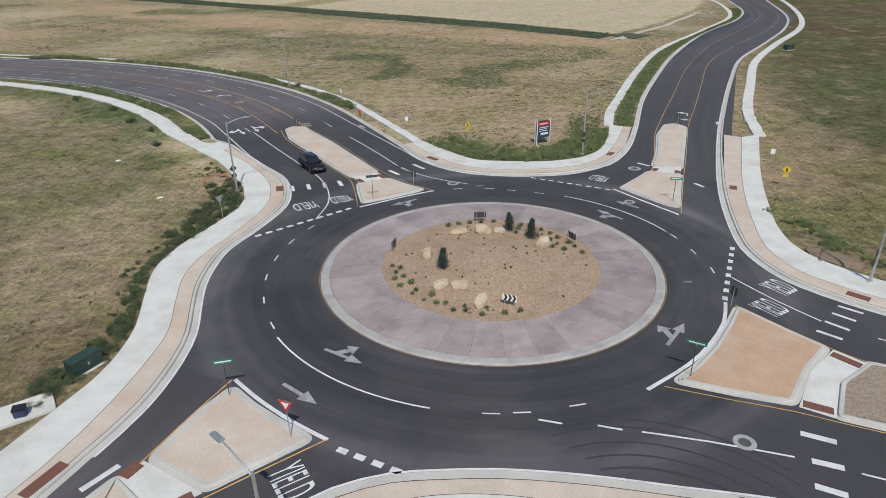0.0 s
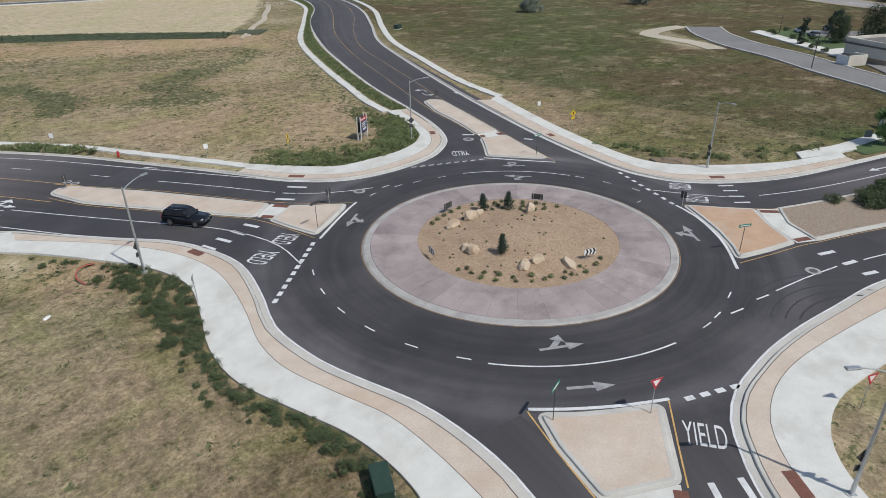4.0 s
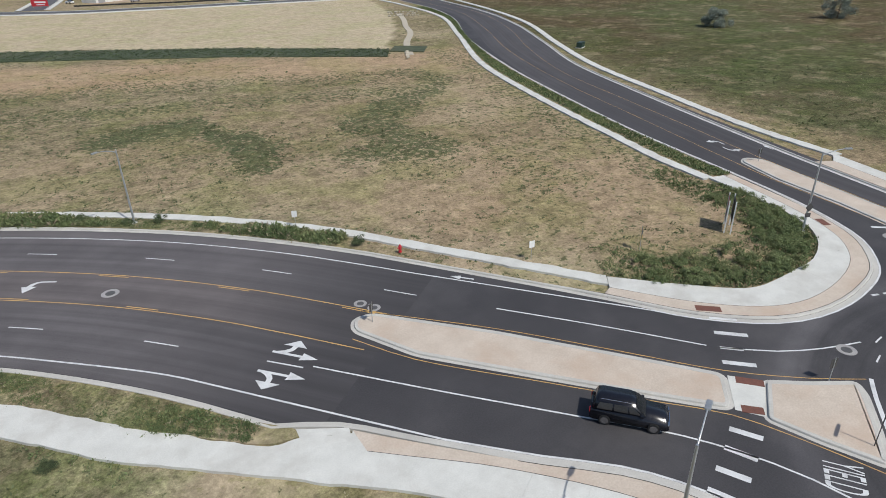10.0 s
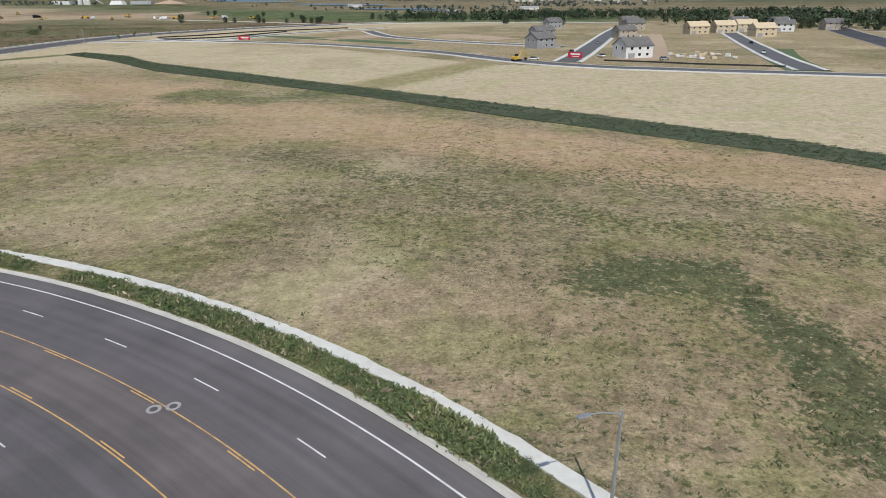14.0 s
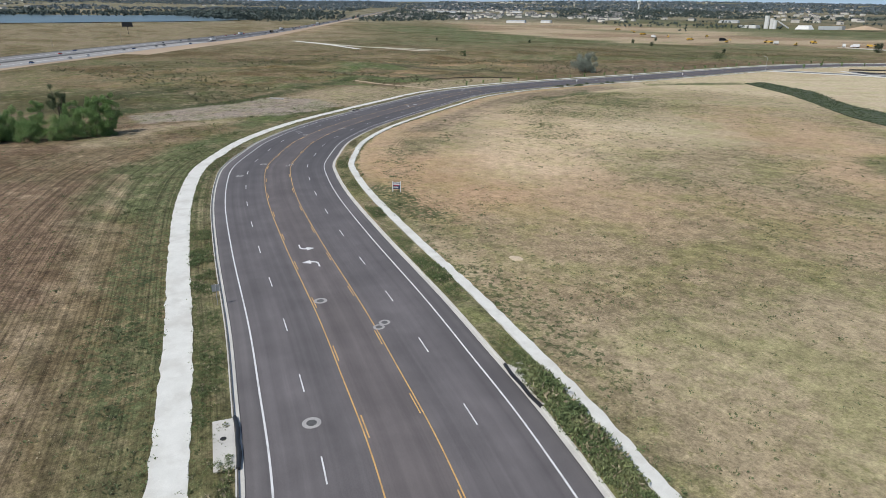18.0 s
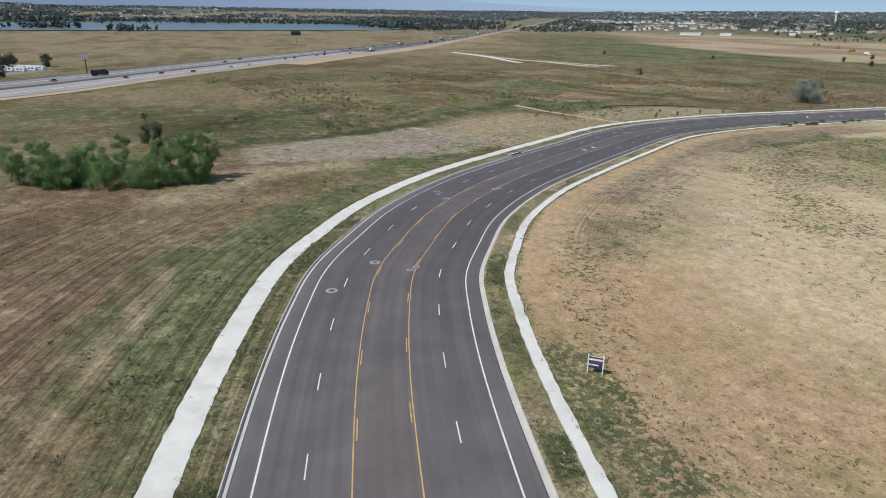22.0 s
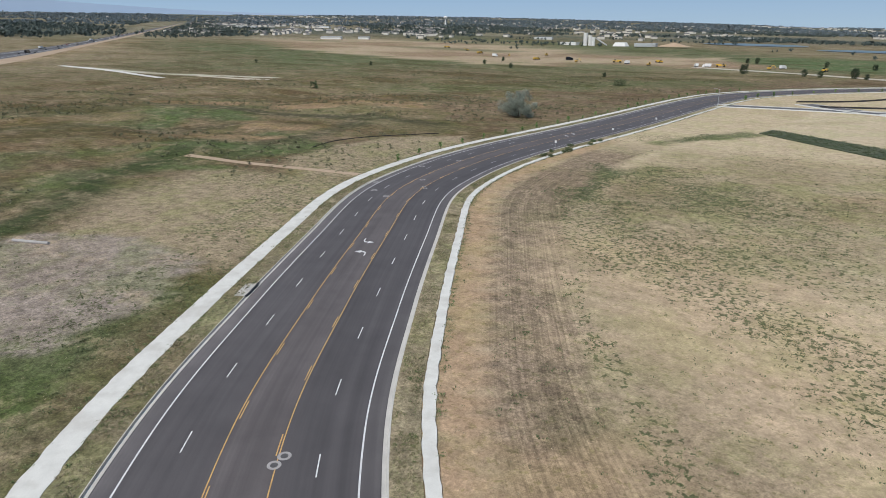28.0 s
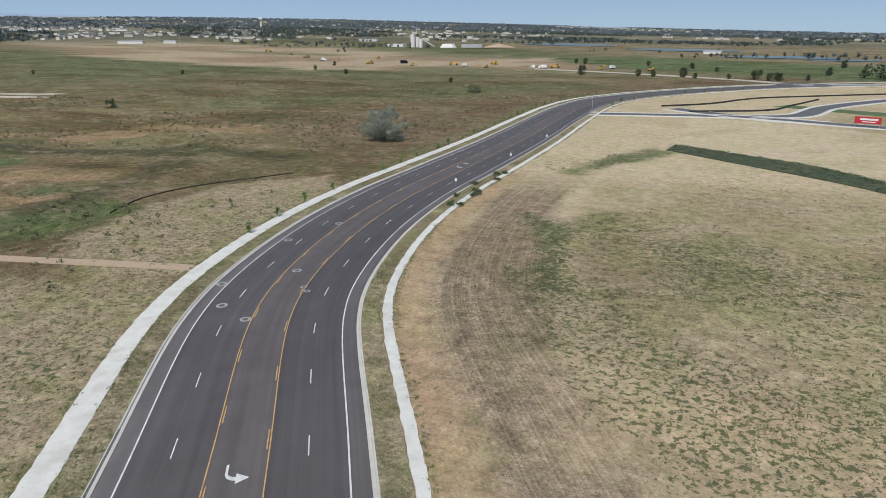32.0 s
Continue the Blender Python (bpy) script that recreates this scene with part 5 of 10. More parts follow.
mark(curve([(27.0, 76.9), (29.2, 83.4), (31.8, 91.7), (35.5, 100.5), (44.0, 119.5), (55.2, 144.5), (73.0, 177.0), (97.6, 212.5), (120.0, 250.0), (139, 310)]), 0.08, "yellow_line", YELLOW)
mark(curve([(25.4, 61.8), (28.4, 69.9), (34.4, 85.5), (38.4, 96.2), (43.9, 108.4), (52.0, 127.0), (63.2, 151.8), (80.2, 177.6), (101.5, 205.5), (123.3, 242.5), (142, 300), (147, 330)]), 0.08, "yellow_line", YELLOW)
mark(curve([(23.0, 42.7), (26.1, 38.2), (28.4, 35.3), (32, 33.3), (36.2, 31.3), (43.5, 28.4), (60, 21.5)]) + (0.3, 0.45), 0.08, "yellow_line", YELLOW)
mark(curve([(14.4, 33.1), (18.4, 31.6), (21.6, 30.5), (23.7, 29.5), (28, 27.6), (36, 23.8), (58, 16.5)]), 0.08, "yellow_line", YELLOW)
mark([(-14.4, 34.4), (-15.9, 30.9), (-17.4, 26.9)], 0.1, "yellow_line", YELLOW)
mark([(-7.1, 28.6), (-10.7, 26.0), (-13.0, 24.3)], 0.1, "yellow_line", YELLOW)


def arc(a0, a1, r=R_LANE):
    a = np.radians(np.linspace(a0, a1, max(3, int(abs(a1 - a0) / 2))))
    return np.c_[HUB[0] + r * np.cos(a), HUB[1] + r * np.sin(a)]


mark(arc(-146, -105), 0.14)
mark(arc(60, 20, 19.3), 0.14)
mark(curve([(-5.3, 78.4), (-2.6, 75.4), (0.2, 73.4), (3.1, 71.9)]), 0.14)
for a in (153.5, 164, 174.5, -174.8, -163.2, -151.2):
    mark(arc(a - 1.6, a + 1.6, 19.95), 0.12, "lane_dash")
for a, r in ((-94, 20.1), (-88.5, 20.0), (-78, 19.8), (-5, 19.6), (6, 19.3), (16.5, 19.3), (68.5, 19.1), (78.5, 19.2), (86, 19.5), (89.5, 20.4), (97, 19.7)):
    mark(arc(a - 1.6, a + 1.6, r), 0.12, "lane_dash")
mark([(5.7, 30.1), (7.1, 29.7)], 0.15, "lane_dash")
mark([(9.2, 29.5), (10.6, 29.1)], 0.15, "lane_dash")
mark(curve([(11.7, 28.9), (15.4, 28.0), (19.7, 26.7)]), 0.14)
mark(curve([(22.7, 25.4), (30, 22.3), (45, 16.5), (62, 10.5)]), 0.14)
mark(curve([(24.9, 47.7), (26.8, 43.8), (28.8, 40.6)]), 0.14)
mark(curve([(31.6, 38.2), (36, 35.6), (43, 32.4), (52, 28.9), (64, 24.6)]), 0.14)
mark(curve([(-13.9, 93.2), (-9.7, 86.2), (-5.8, 79.2)]), 0.14)
mark(curve([(-29.2, 96.4), (-24.0, 88.2), (-19.0, 80.6), (-15.5, 75.2), (-13.6, 70.6), (-12.9, 66.4), (-13.5, 61.8)]), 0.14)
mark([(21.2, 47.0), (20.5, 47.0)], 0.1, "lane_dash")
# broad lines at the islands' tips
for tip in ([(-1.0, 69.8), (-3.0, 68.8), (-6.2, 66.9), (-9.2, 65.0)], [(20.1, 69.5), (22.5, 65.6), (25.1, 61.6)], [(22.7, 43.6), (21.4, 40.7), (19.2, 37.8), (16.9, 35.5), (13.2, 32.8)], [(-14.2, 34.5), (-12.5, 32.8), (-10.9, 31.4), (-9.1, 30.0), (-7.0, 28.6)]):
    mark(curve(tip), 0.28, "edge_line")
# entry lines
for (ax, ay), (bx, by), n, w in (((-10.4, 64.5), (-18.6, 57.8), 10, 0.42), ((-6.0, 27.7), (-2.8, 26.1), 4, 0.42), ((27.3, 53.3), (22.9, 44.2), 8, 0.42), ((11.3, 73.7), (19.4, 69.4), 9, 0.25)):
    a, b = np.array((ax, ay)), np.array((bx, by))
    u = (b - a) / np.linalg.norm(b - a)
    for k in range(n):
        c = a + (b - a) * k / (n - 1)
        mark([c - u * 0.34, c + u * 0.34], w, "yield_block")
# crossing bars
for a, b, w in (((-3.8, 79.7), (-2.3, 77.8), 0.45), ((-5.3, 78.4), (-4.3, 77.1), 0.3), ((-6.8, 77.4), (-5.4, 75.6), 0.45), ((-2.2, 81.0), (-0.9, 79.4), 0.3), ((-12.8, 73.7), (-12.1, 71.9), 0.45), ((-14.5, 73.1), (-14.0, 71.3), 0.45),
                ((-16.4, 72.6), (-15.8, 70.8), 0.45), ((-18.2, 72.1), (-17.7, 70.3), 0.45), ((21.0, 28.6), (22.7, 27.8), 0.45), ((20.5, 26.4), (22.0, 25.8), 0.45), ((19.7, 24.6), (21.1, 23.9), 0.45),
                ((31.3, 42.8), (32.6, 41.6), 0.3), ((30.25, 41.75), (31.4, 40.55), 0.3), ((29.05, 40.6), (30.2, 39.3), 0.3), ((27.75, 39.35), (29.0, 38.15), 0.3), ((-19.8, 25.0), (-18.5, 26.8), 0.4), ((-10.3, 22.6), (-11.6, 21.0), 0.4), ((-11.8, 23.6), (-13.2, 22.0), 0.4),
                ((30.2, 71.0), (30.8, 69.8), 0.45), ((25.6, 78.9), (26.8, 77.6), 0.4)):
    mark([a, b], w, "crossing_bar")


mark([(-31.41, 99.18), (-29.8, 96.73)], 0.14, "lane_dash")


def paint_shape(points, at, heading, name, scale=1.0):
    """A painted sign on the road; its y points along the heading (degrees)."""
    c, s = math.cos(radians(heading - 90)), math.sin(radians(heading - 90))
    me = bmesh.new()
    f = me.faces.new([me.verts.new((at[0] + scale * (x * c - y * s), at[1] + scale * (x * s + y * c), 0.013)) for x, y in points])
    f.normal_update()
    if f.normal.z < 0:
        bmesh.ops.reverse_faces(me, faces=[f])
    bmesh.ops.triangulate(me, faces=me.faces[:])
    return part(name, me, PAINT, road)


STRAIGHT = [(-0.12, -1.4), (0.12, -1.4), (0.12, 0.2), (0.42, 0.2), (0.0, 1.4), (-0.42, 0.2), (-0.12, 0.2)]
TURN = [(0.45, -1.3), (0.62, -1.3), (0.62, -0.2), (0.5, 0.15), (0.2, 0.42), (-0.15, 0.5), (-0.15, 0.85), (-1.05, 0.3), (-0.15, -0.25), (-0.15, 0.12), (0.15, 0.05), (0.36, -0.1), (0.45, -0.35)]
FORK = [(-0.1, -1.5), (0.14, -1.5), (0.14, 0.35), (0.42, 0.35), (0.02, 1.5), (-0.38, 0.35), (-0.1, 0.35), (-0.1, -0.25), (-0.55, 0.15), (-0.42, 0.4), (-1.25, 0.25), (-0.95, -0.5), (-0.75, -0.2), (-0.1, -0.8)]
AHEAD_LEFT = [(0.12, -1.5), (0.12, 0.95), (0.45, 0.9), (0.0, 2.3), (-0.45, 0.9), (-0.12, 0.95), (-0.12, -0.32), (-0.5, 0.0), (-1.0, 0.1), (-1.0, 0.85), (-1.8, -0.12), (-1.0, -1.1), (-1.0, -0.3), (-0.65, -0.38), (-0.35, -0.7), (-0.12, -1.2), (-0.12, -1.5)]
AHEAD_RIGHT = [(-x, y) for x, y in AHEAD_LEFT]
for shape, at, heading, size, name in (
        (FORK, (-7.2, 37.0), -32, 1.15, "lane_arrow"), (STRAIGHT, (-9.5, 32.9), -39, 1.2, "lane_arrow"), (FORK, (-4.3, 66.2), -146, 1.1, "lane_arrow"), (FORK, (17.8, 61.9), 128, 1.15, "lane_arrow"),
        (STRAIGHT, (20.4, 64.7), 132, 1.05, "lane_arrow"), (FORK, (17.2, 39.2), 52, 1.2, "lane_arrow"), (AHEAD_LEFT, (-29.76, 98.75), -58, 1.0, "lane_arrow"), (AHEAD_RIGHT, (-31.6, 97.35), -57, 1.0, "lane_arrow"),
        (TURN, (-47.1, 127.9), -43, 1.25, "turn_arrow"), (TURN, (-42.2, 123.3), 141, 1.25, "turn_arrow"), (TURN, (-147.8, 169.0), -16, 1.25, "turn_arrow"), (TURN, (-142.0, 167.6), 165, 1.25, "turn_arrow"),
        (TURN, (-273.7, 264.6), -57, 1.25, "turn_arrow"), (TURN, (-270.4, 259.9), 123, 1.25, "turn_arrow"), (TURN, (-304.0, 394.6), -90, 1.25, "turn_arrow"), (TURN, (-304.0, 400.0), 90, 1.25, "turn_arrow"),
        (STRAIGHT, (-12.6, 98.9), -57 + 180, 0.8, "bike_arrow"), (TURN, (40.6, 104.3), 66, 1.1, "turn_arrow"), (TURN, (39.2, 100.8), -114, 1.1, "turn_arrow"), (STRAIGHT, (43.6, 98.0), 66, 0.7, "bike_arrow"), (STRAIGHT, (50.0, 31.2), 158, 1.1, "lane_arrow"), (STRAIGHT, (46.0, 36.2), 158, 0.8, "lane_arrow")):
    mk = paint_shape(shape, at, heading, name, size)
    if math.hypot(at[0] - HUB[0], at[1] - HUB[1]) < 24:
        mk.data.materials[0] = WORN_PAINT


def letters(text, at, heading, width, height):
    cu = bpy.data.curves.new("word", "FONT")
    cu.body, cu.align_x, cu.align_y, cu.size = text, "CENTER", "CENTER", 1.0
    tmp = bpy.data.objects.new("word", cu)
    me = bpy.data.meshes.new_from_object(tmp)
    bpy.data.objects.remove(tmp)
    co = np.array([v.co for v in me.vertices])
    lo, hi = co.min(0), co.max(0)
    me.transform(Matrix.Diagonal((width / (hi[0] - lo[0]), height / (hi[1] - lo[1]), 1, 1)) @ Matrix.Translation((-(lo[0] + hi[0]) / 2, -(lo[1] + hi[1]) / 2, 0)))
    me.materials.clear()
    me.materials.append(PAINT)
    ob = new("painted_word", me)
    ob.matrix_basis = pose(at[0], at[1], 0.013, 0, 0, heading - 90)
    ob.parent = road
    tagged(ob, "white painted word " + text)


letters("YIELD", (-15.3, 65.6), -63, 2.7, 2.1)
letters("YIELD", (-11.6, 67.5), -63, 2.4, 2.1)
letters("YIELD", (-8.5, 25.5), 32, 2.5, 2.0)
letters("YIELD", (25.8, 42.7), 121, 2.0, 2.4)
letters("YIELD", (28.1, 45.9), 121, 2.0, 2.4)
letters("YIELD", (19.3, 73.2), -128, 2.3, 1.9)


COLLAR = surface("grey_collar_concrete", (0.29, 0.28, 0.275), (0.40, 0.39, 0.38), 1.0, 0.85, 0.2, 10.0)
LID = surface("worn_iron_lid", (0.09, 0.088, 0.087), (0.14, 0.137, 0.135), 3.0, 0.6, 0.3, 20.0, None, 0.1, 0.5, 0.3)


def disc(at, radius, inner, name, parent):
    """A flat manhole cover in a ring of concrete."""
    bm = bmesh.new()
    bmesh.ops.create_circle(bm, cap_ends=True, segments=24, radius=radius, matrix=Matrix.Translation((at[0], at[1], 0.014)))
    part("collar", bm, COLLAR, parent)
    bm = bmesh.new()
    bmesh.ops.create_cone(bm, cap_ends=True, segments=24, radius1=inner, radius2=inner * 0.97, depth=0.012, matrix=Matrix.Translation((at[0], at[1], 0.020)))
    part("lid", bm, LID, parent)


for at, r in (((17.4, 27.9), 0.66), ((-37.4, 117.3), 0.75), ((-21.9, 101.3), 0.55), ((-21.4, 100.0), 0.55), ((-62.2, 142.0), 0.55), ((-60.9, 142.4), 0.55), ((-130.5, 163.6), 0.75), ((-121.2, 165.9), 0.6), ((-121.8, 166.9), 0.6), ((-195.4, 174.9), 0.75),
              ((-203.4, 182.6), 0.75), ((-199.0, 186.4), 0.5), ((-199.8, 187.5), 0.5), ((-237.4, 217.0), 0.6), ((-237.7, 218.3), 0.6), ((-239.2, 205.0), 0.7), ((-233.5, 204.8), 0.7), ((-305.0, 299.0), 0.8), ((-299.4, 292.6), 0.8),
              ((-293.4, 290.2), 0.75), ((-297.8, 308.0), 0.75), ((-292.8, 302.6), 0.5), ((-291.4, 301.4), 0.5), ((-305.6, 333.3), 0.8), ((-308.6, 320.7), 0.8), ((20.9, 65.4), 0.6), ((1.3, 72.2), 0.7), ((-109.8, 153.7), 0.75), ((-80.0, 146.2), 0.8), ((24.6, 76.7), 0.8)):
    mh = tagged(new("manhole_cover"), "round iron manhole cover in a concrete collar on asphalt", "manhole", "manholes")
    disc(at, r, r * 0.55, "cover", mh)
# tyre marks at the east exit
for k in range(5):
    r = 9.6 + 1.05 * k * random.uniform(0.8, 1.1)
    q = np.radians(np.linspace(100 + 3 * k, 30 + 3 * k, 16))
    mark(np.c_[10.0 + r * np.cos(q) * 0.9, 16.5 + r * np.sin(q)], random.uniform(0.10, 0.2), "tyre_mark", TYRE, 0.009)

# ---------------------------------------------------------------- plants
DRY_TUFT = surface("dry_grass_tuft", (0.21, 0.18, 0.115), (0.36, 0.31, 0.205), 0.5, 0.9, 0.0, 4.0, None, 0.1, 0.5, 0.0, 0.45)
GREEN_TUFT = surface("green_weed", (0.066, 0.092, 0.038), (0.150, 0.165, 0.078), 0.4, 0.9, 0.0, 4.0, None, 0.1, 0.5, 0.0, 0.4)
VERGE_WEED = surface("verge_weed", (0.075, 0.115, 0.045), (0.185, 0.220, 0.090), 0.3, 0.9, 0.0, 4.0, (0.25, 0.22, 0.12), 0.3, 0.3, 0.0, 0.4)
SHRUB_LEAF = surface("shrub_leaf", (0.045, 0.070, 0.030), (0.115, 0.142, 0.064), 1.5, 0.85, 0.0, 6.0, None, 0.1, 0.5, 0.0, 0.45)
TREE_LEAF = surface("tree_leaf", (0.085, 0.160, 0.045), (0.20, 0.31, 0.10), 0.6, 0.8, 0.0, 4.0, None, 0.1, 0.5, 0.0, 0.45)
SILVER_LEAF = surface("silver_leaf", (0.13, 0.158, 0.125), (0.30, 0.33, 0.275), 0.6, 0.85, 0.0, 4.0, None, 0.1, 0.5, 0.0, 0.4)
JUNIPER = surface("juniper_needles", (0.022, 0.040, 0.026), (0.055, 0.082, 0.055), 2.0, 0.85, 0.0, 8.0, None, 0.1, 0.5, 0.0, 0.4)
BARK = surface("bark", (0.09, 0.07, 0.05), (0.17, 0.14, 0.11), 3.0, 0.9, 0.4, 12.0)
rng = np.random.default_rng(11)


def fast_mesh(name, verts, loops, size, material):
    """A mesh of many equal faces (size corners each) from arrays."""
    me = bpy.data.meshes.new(name)
    verts = np.asarray(verts, np.float32).reshape(-1, 3)
    loops = np.asarray(loops, np.int32).ravel()
    n = len(loops) // size
    me.vertices.add(len(verts))
    me.vertices.foreach_set("co", verts.ravel())
    me.loops.add(len(loops))
    me.loops.foreach_set("vertex_index", loops)
    me.polygons.add(n)
    me.polygons.foreach_set("loop_start", np.arange(n, dtype=np.int32) * size)
    me.polygons.foreach_set("loop_total", np.full(n, size, np.int32))
    me.update(calc_edges=True)
    me.validate()
    me.materials.append(material)
    return me


def tufts(name, label, category, pts, radius, height, blades, material):
    """One mesh of weed tufts: small leaves set round a low dome, with upright ones on top."""
    n = len(pts)
    a = rng.uniform(0, 2 * math.pi, (n, blades))
    u = np.sqrt(rng.uniform(0.0, 1.0, (n, blades)))
    r = radius[:, None] * u
    h = height[:, None] * np.sqrt(np.maximum(0.04, 1 - u * u)) * rng.uniform(0.55, 1.1, (n, blades))
    c = pts[:, None, :] + np.stack([r * np.cos(a), r * np.sin(a), 0.5 * h], 2)
    size = radius[:, None, None] * rng.uniform(0.16, 0.34, (n, blades, 1)) * math.sqrt(9 / blades)
    up = rng.normal(size=(n, blades, 3)) * (0.6, 0.6, 0.35) + np.stack([0.5 * np.cos(a), 0.5 * np.sin(a), 0.8 + 0 * a], 2)
    up /= np.linalg.norm(up, axis=2)[:, :, None]
    wide = np.cross(up, rng.normal(size=(n, blades, 3)))
    wide /= np.maximum(np.linalg.norm(wide, axis=2), 1e-6)[:, :, None]
    tall = up * np.clip(0.42 * h[:, :, None], size, size * 1.9)
    wide = wide * size * 0.55
    v = np.stack([c - tall, c + wide, c + tall, c - wide], 2)
    v[..., 2] = np.maximum(v[..., 2], pts[:, None, None, 2])
    return tagged(new(name, fast_mesh(name, v.reshape(-1, 3), np.arange(n * blades * 4), 4, material)), label, category, "", "stuff")


def leaf_cloud(centres, radii, per, size, seed, squash=0.8):
    """Leaf quads scattered through the shells of several clumps."""
    g = np.random.default_rng(seed)
    vs = []
    for c, r in zip(centres, radii):
        d = g.normal(size=(per, 3))
        d /= np.linalg.norm(d, axis=1)[:, None]
        p = np.array(c) + d * r * (g.uniform(0.35, 1.05, (per, 1))) * (1, 1, squash)
        u = g.normal(size=(per, 3))
        u /= np.linalg.norm(u, axis=1)[:, None]
        w = np.cross(u, d + g.normal(size=(per, 3)) * 0.5)
        w /= np.maximum(np.linalg.norm(w, axis=1), 1e-6)[:, None]
        s = size * g.uniform(0.6, 1.3, (per, 1))
        vs.append(np.stack([p - u * s, p + w * s * 0.6, p + u * s, p - w * s * 0.6], 1))
    v = np.concatenate(vs)
    return v.reshape(-1, 3), np.arange(len(v) * 4)


def outside_paving(x, y, margin=0.0):
    ok = ~inside(x, y, outline[::2])
    s, d = beside_main(x, y)
    on = (s > S_NOSE + 2)
    ok &= ~(on & (d > 0) & (d < 17.9 + margin))
    ok &= ~(on & (d < 0) & (d > -16.3 - margin))
    for poly in PAVED:
        ok &= ~inside(x, y, poly)
    for line, w in ((nl[::3], 2.4), (nr[::3], 2.6), (EDGE_NW[-420::6], 1.4), (EDGE_NE[::6], 1.4), (EDGE_SW[:140:4], 1.4), (EDGE_SE[::4], 1.4)):
        ok &= from_line(x, y, line) > w
    return ok


PAVED = [np.array(q, float) for q in (
    [(-28.2, 21.0), (-26.3, 27.2), (-25.0, 31.5), (-24.0, 35.4), (-24.1, 40.3), (-25.5, 45.4), (-26.8, 50.5), (-26.4, 55.1), (-24.5, 60.5), (-23.1, 65.3), (-23.5, 69), (-24.5, 72.3), (-26.3, 75.6), (-30.4, 82.0), (-35.2, 87.4), (-30, 92), (-15, 78), (-10, 50), (-18, 22)],
    [(-3.0, 90.6), (0.8, 85.2), (4.4, 81.1), (7.6, 80.3), (10.8, 80.0), (13.0, 79.8), (15.6, 80.2), (18.6, 81.4), (21.2, 83.7), (23.3, 87.6), (24.8, 92.0), (26.2, 97.4), (31, 98), (27, 80), (10, 70), (-8, 85)],
    [(47.0, 91), (39.0, 72.6), (35.7, 63.6), (33.8, 57.5), (33.4, 53.3), (34.3, 50.4), (36.3, 47.7), (39.7, 44.3), (44.7, 40.5), (51.0, 37.5), (54, 36.5), (50, 33), (28, 44), (26, 56), (40, 91)],
    [(38.0, 8.7), (24.6, 13.5), (16.2, 16.9), (11, 18.6), (7.2, 19.6), (3.2, 20.4), (1.2, 20.7), (-1.1, 20.6), (-3.2, 20.1), (-4.8, 19.3), (-6.2, 18.1), (-8.6, 14.9), (-14, 18), (0, 28), (40, 15)])]


def ground_z(x, y):
    i = np.clip(np.searchsorted(gx, x) - 1, 0, nx - 2)
    j = np.clip(np.searchsorted(gy, y) - 1, 0, ny - 2)
    z = ZZ.reshape(ny, nx)
    u, v = (x - gx[i]) / (gx[i + 1] - gx[i]), (y - gy[j]) / (gy[j + 1] - gy[j])
    return (z[j, i] * (1 - u) + z[j, i + 1] * u) * (1 - v) + (z[j + 1, i] * (1 - u) + z[j + 1, i + 1] * u) * v


# field tufts: thickest near the flight, thinner far off
EYE_LINE = [(0, 0), (-45, 20), (-53, 40), (-40, 90), (-60, 130), (-100, 157), (-160, 175), (-240, 231)]
px, py = rng.uniform(-330, 110, 420000), rng.uniform(15, 420, 420000)
reach = from_line(px, py, EYE_LINE)
keep = rng.uniform(size=len(px)) < np.clip(1.25 - reach / 150, 0.05, 1) * (reach < 190)
px, py = px[keep], py[keep]
keep = outside_paving(px, py, 0.1)
px, py = px[keep], py[keep]
lc, ls, ld, lk = cover(px, py)
greenness = np.clip((lc[:, 1] / lc[:, 0] - 0.82) * 4.0, 0, 1)
bare = np.clip((lc[:, 0] - 0.26) * 5, 0, 0.85)
patch = fbm(px, py, 7, 81, 3)
roll = rng.uniform(size=len(px))
bare = np.maximum(bare, 0.92 * (np.abs(lc[:, 0] - STRAW[0]) < 0.05) * inside(px, py, STRAW_FIELD))
alive = (roll > bare) & (roll * 0.8 + 0.1 < smooth(0.25, 0.65, patch) * 1.1 + 0.06)
thick = weediness(px, py)
stand = rng.uniform(size=len(px)) < 1.1 * np.clip(thick - 0.22, 0, 1) * smooth(0.42, 0.58, patch)
is_green = (alive & (rng.uniform(size=len(px)) < 0.08 + 0.5 * greenness * smooth(0.35, 0.6, patch))) | (stand & ~inside(px, py, STRAW_FIELD))
is_dry = alive & ~is_green & (rng.uniform(size=len(px)) < 0.4)
for mask, name, label, mat_, lo, hi in ((is_dry, "dry_grass", "dry straw-coloured grass tufts on the fields", DRY_TUFT, 0.09, 0.24), (is_green, "green_weeds", "low green weed tufts scattered over the fields", GREEN_TUFT, 0.18, 0.55)):
    n = int(mask.sum())
    rad = rng.uniform(lo, hi, n)
    p = np.c_[px[mask], py[mask], ground_z(px[mask], py[mask]) - 0.01]
    tufts(name, label, "grass", p, rad, rad * rng.uniform(0.45, 0.9, n), 9 if mat_ is GREEN_TUFT else 6, mat_)
# dark sparse weeds on the bare seeded ground
px, py = rng.uniform(-300, 60, 150000), rng.uniform(95, 420, 150000)
s_, d_ = beside_main(px, py)
m = (d_ < -17) & (d_ > -130) & (fbm(px * 0.8 + py * 0.3, py, 14, 91, 4) > 0.5) & outside_paving(px, py, 0.2) & ~inside(px, py, STRAW_FIELD)
m &= ~((d_ > -44 + 3 * fbm(px, py, 12, 99, 2)) & (s_ > 190) & (s_ < 470) & (rng.uniform(size=len(px)) < 0.93))
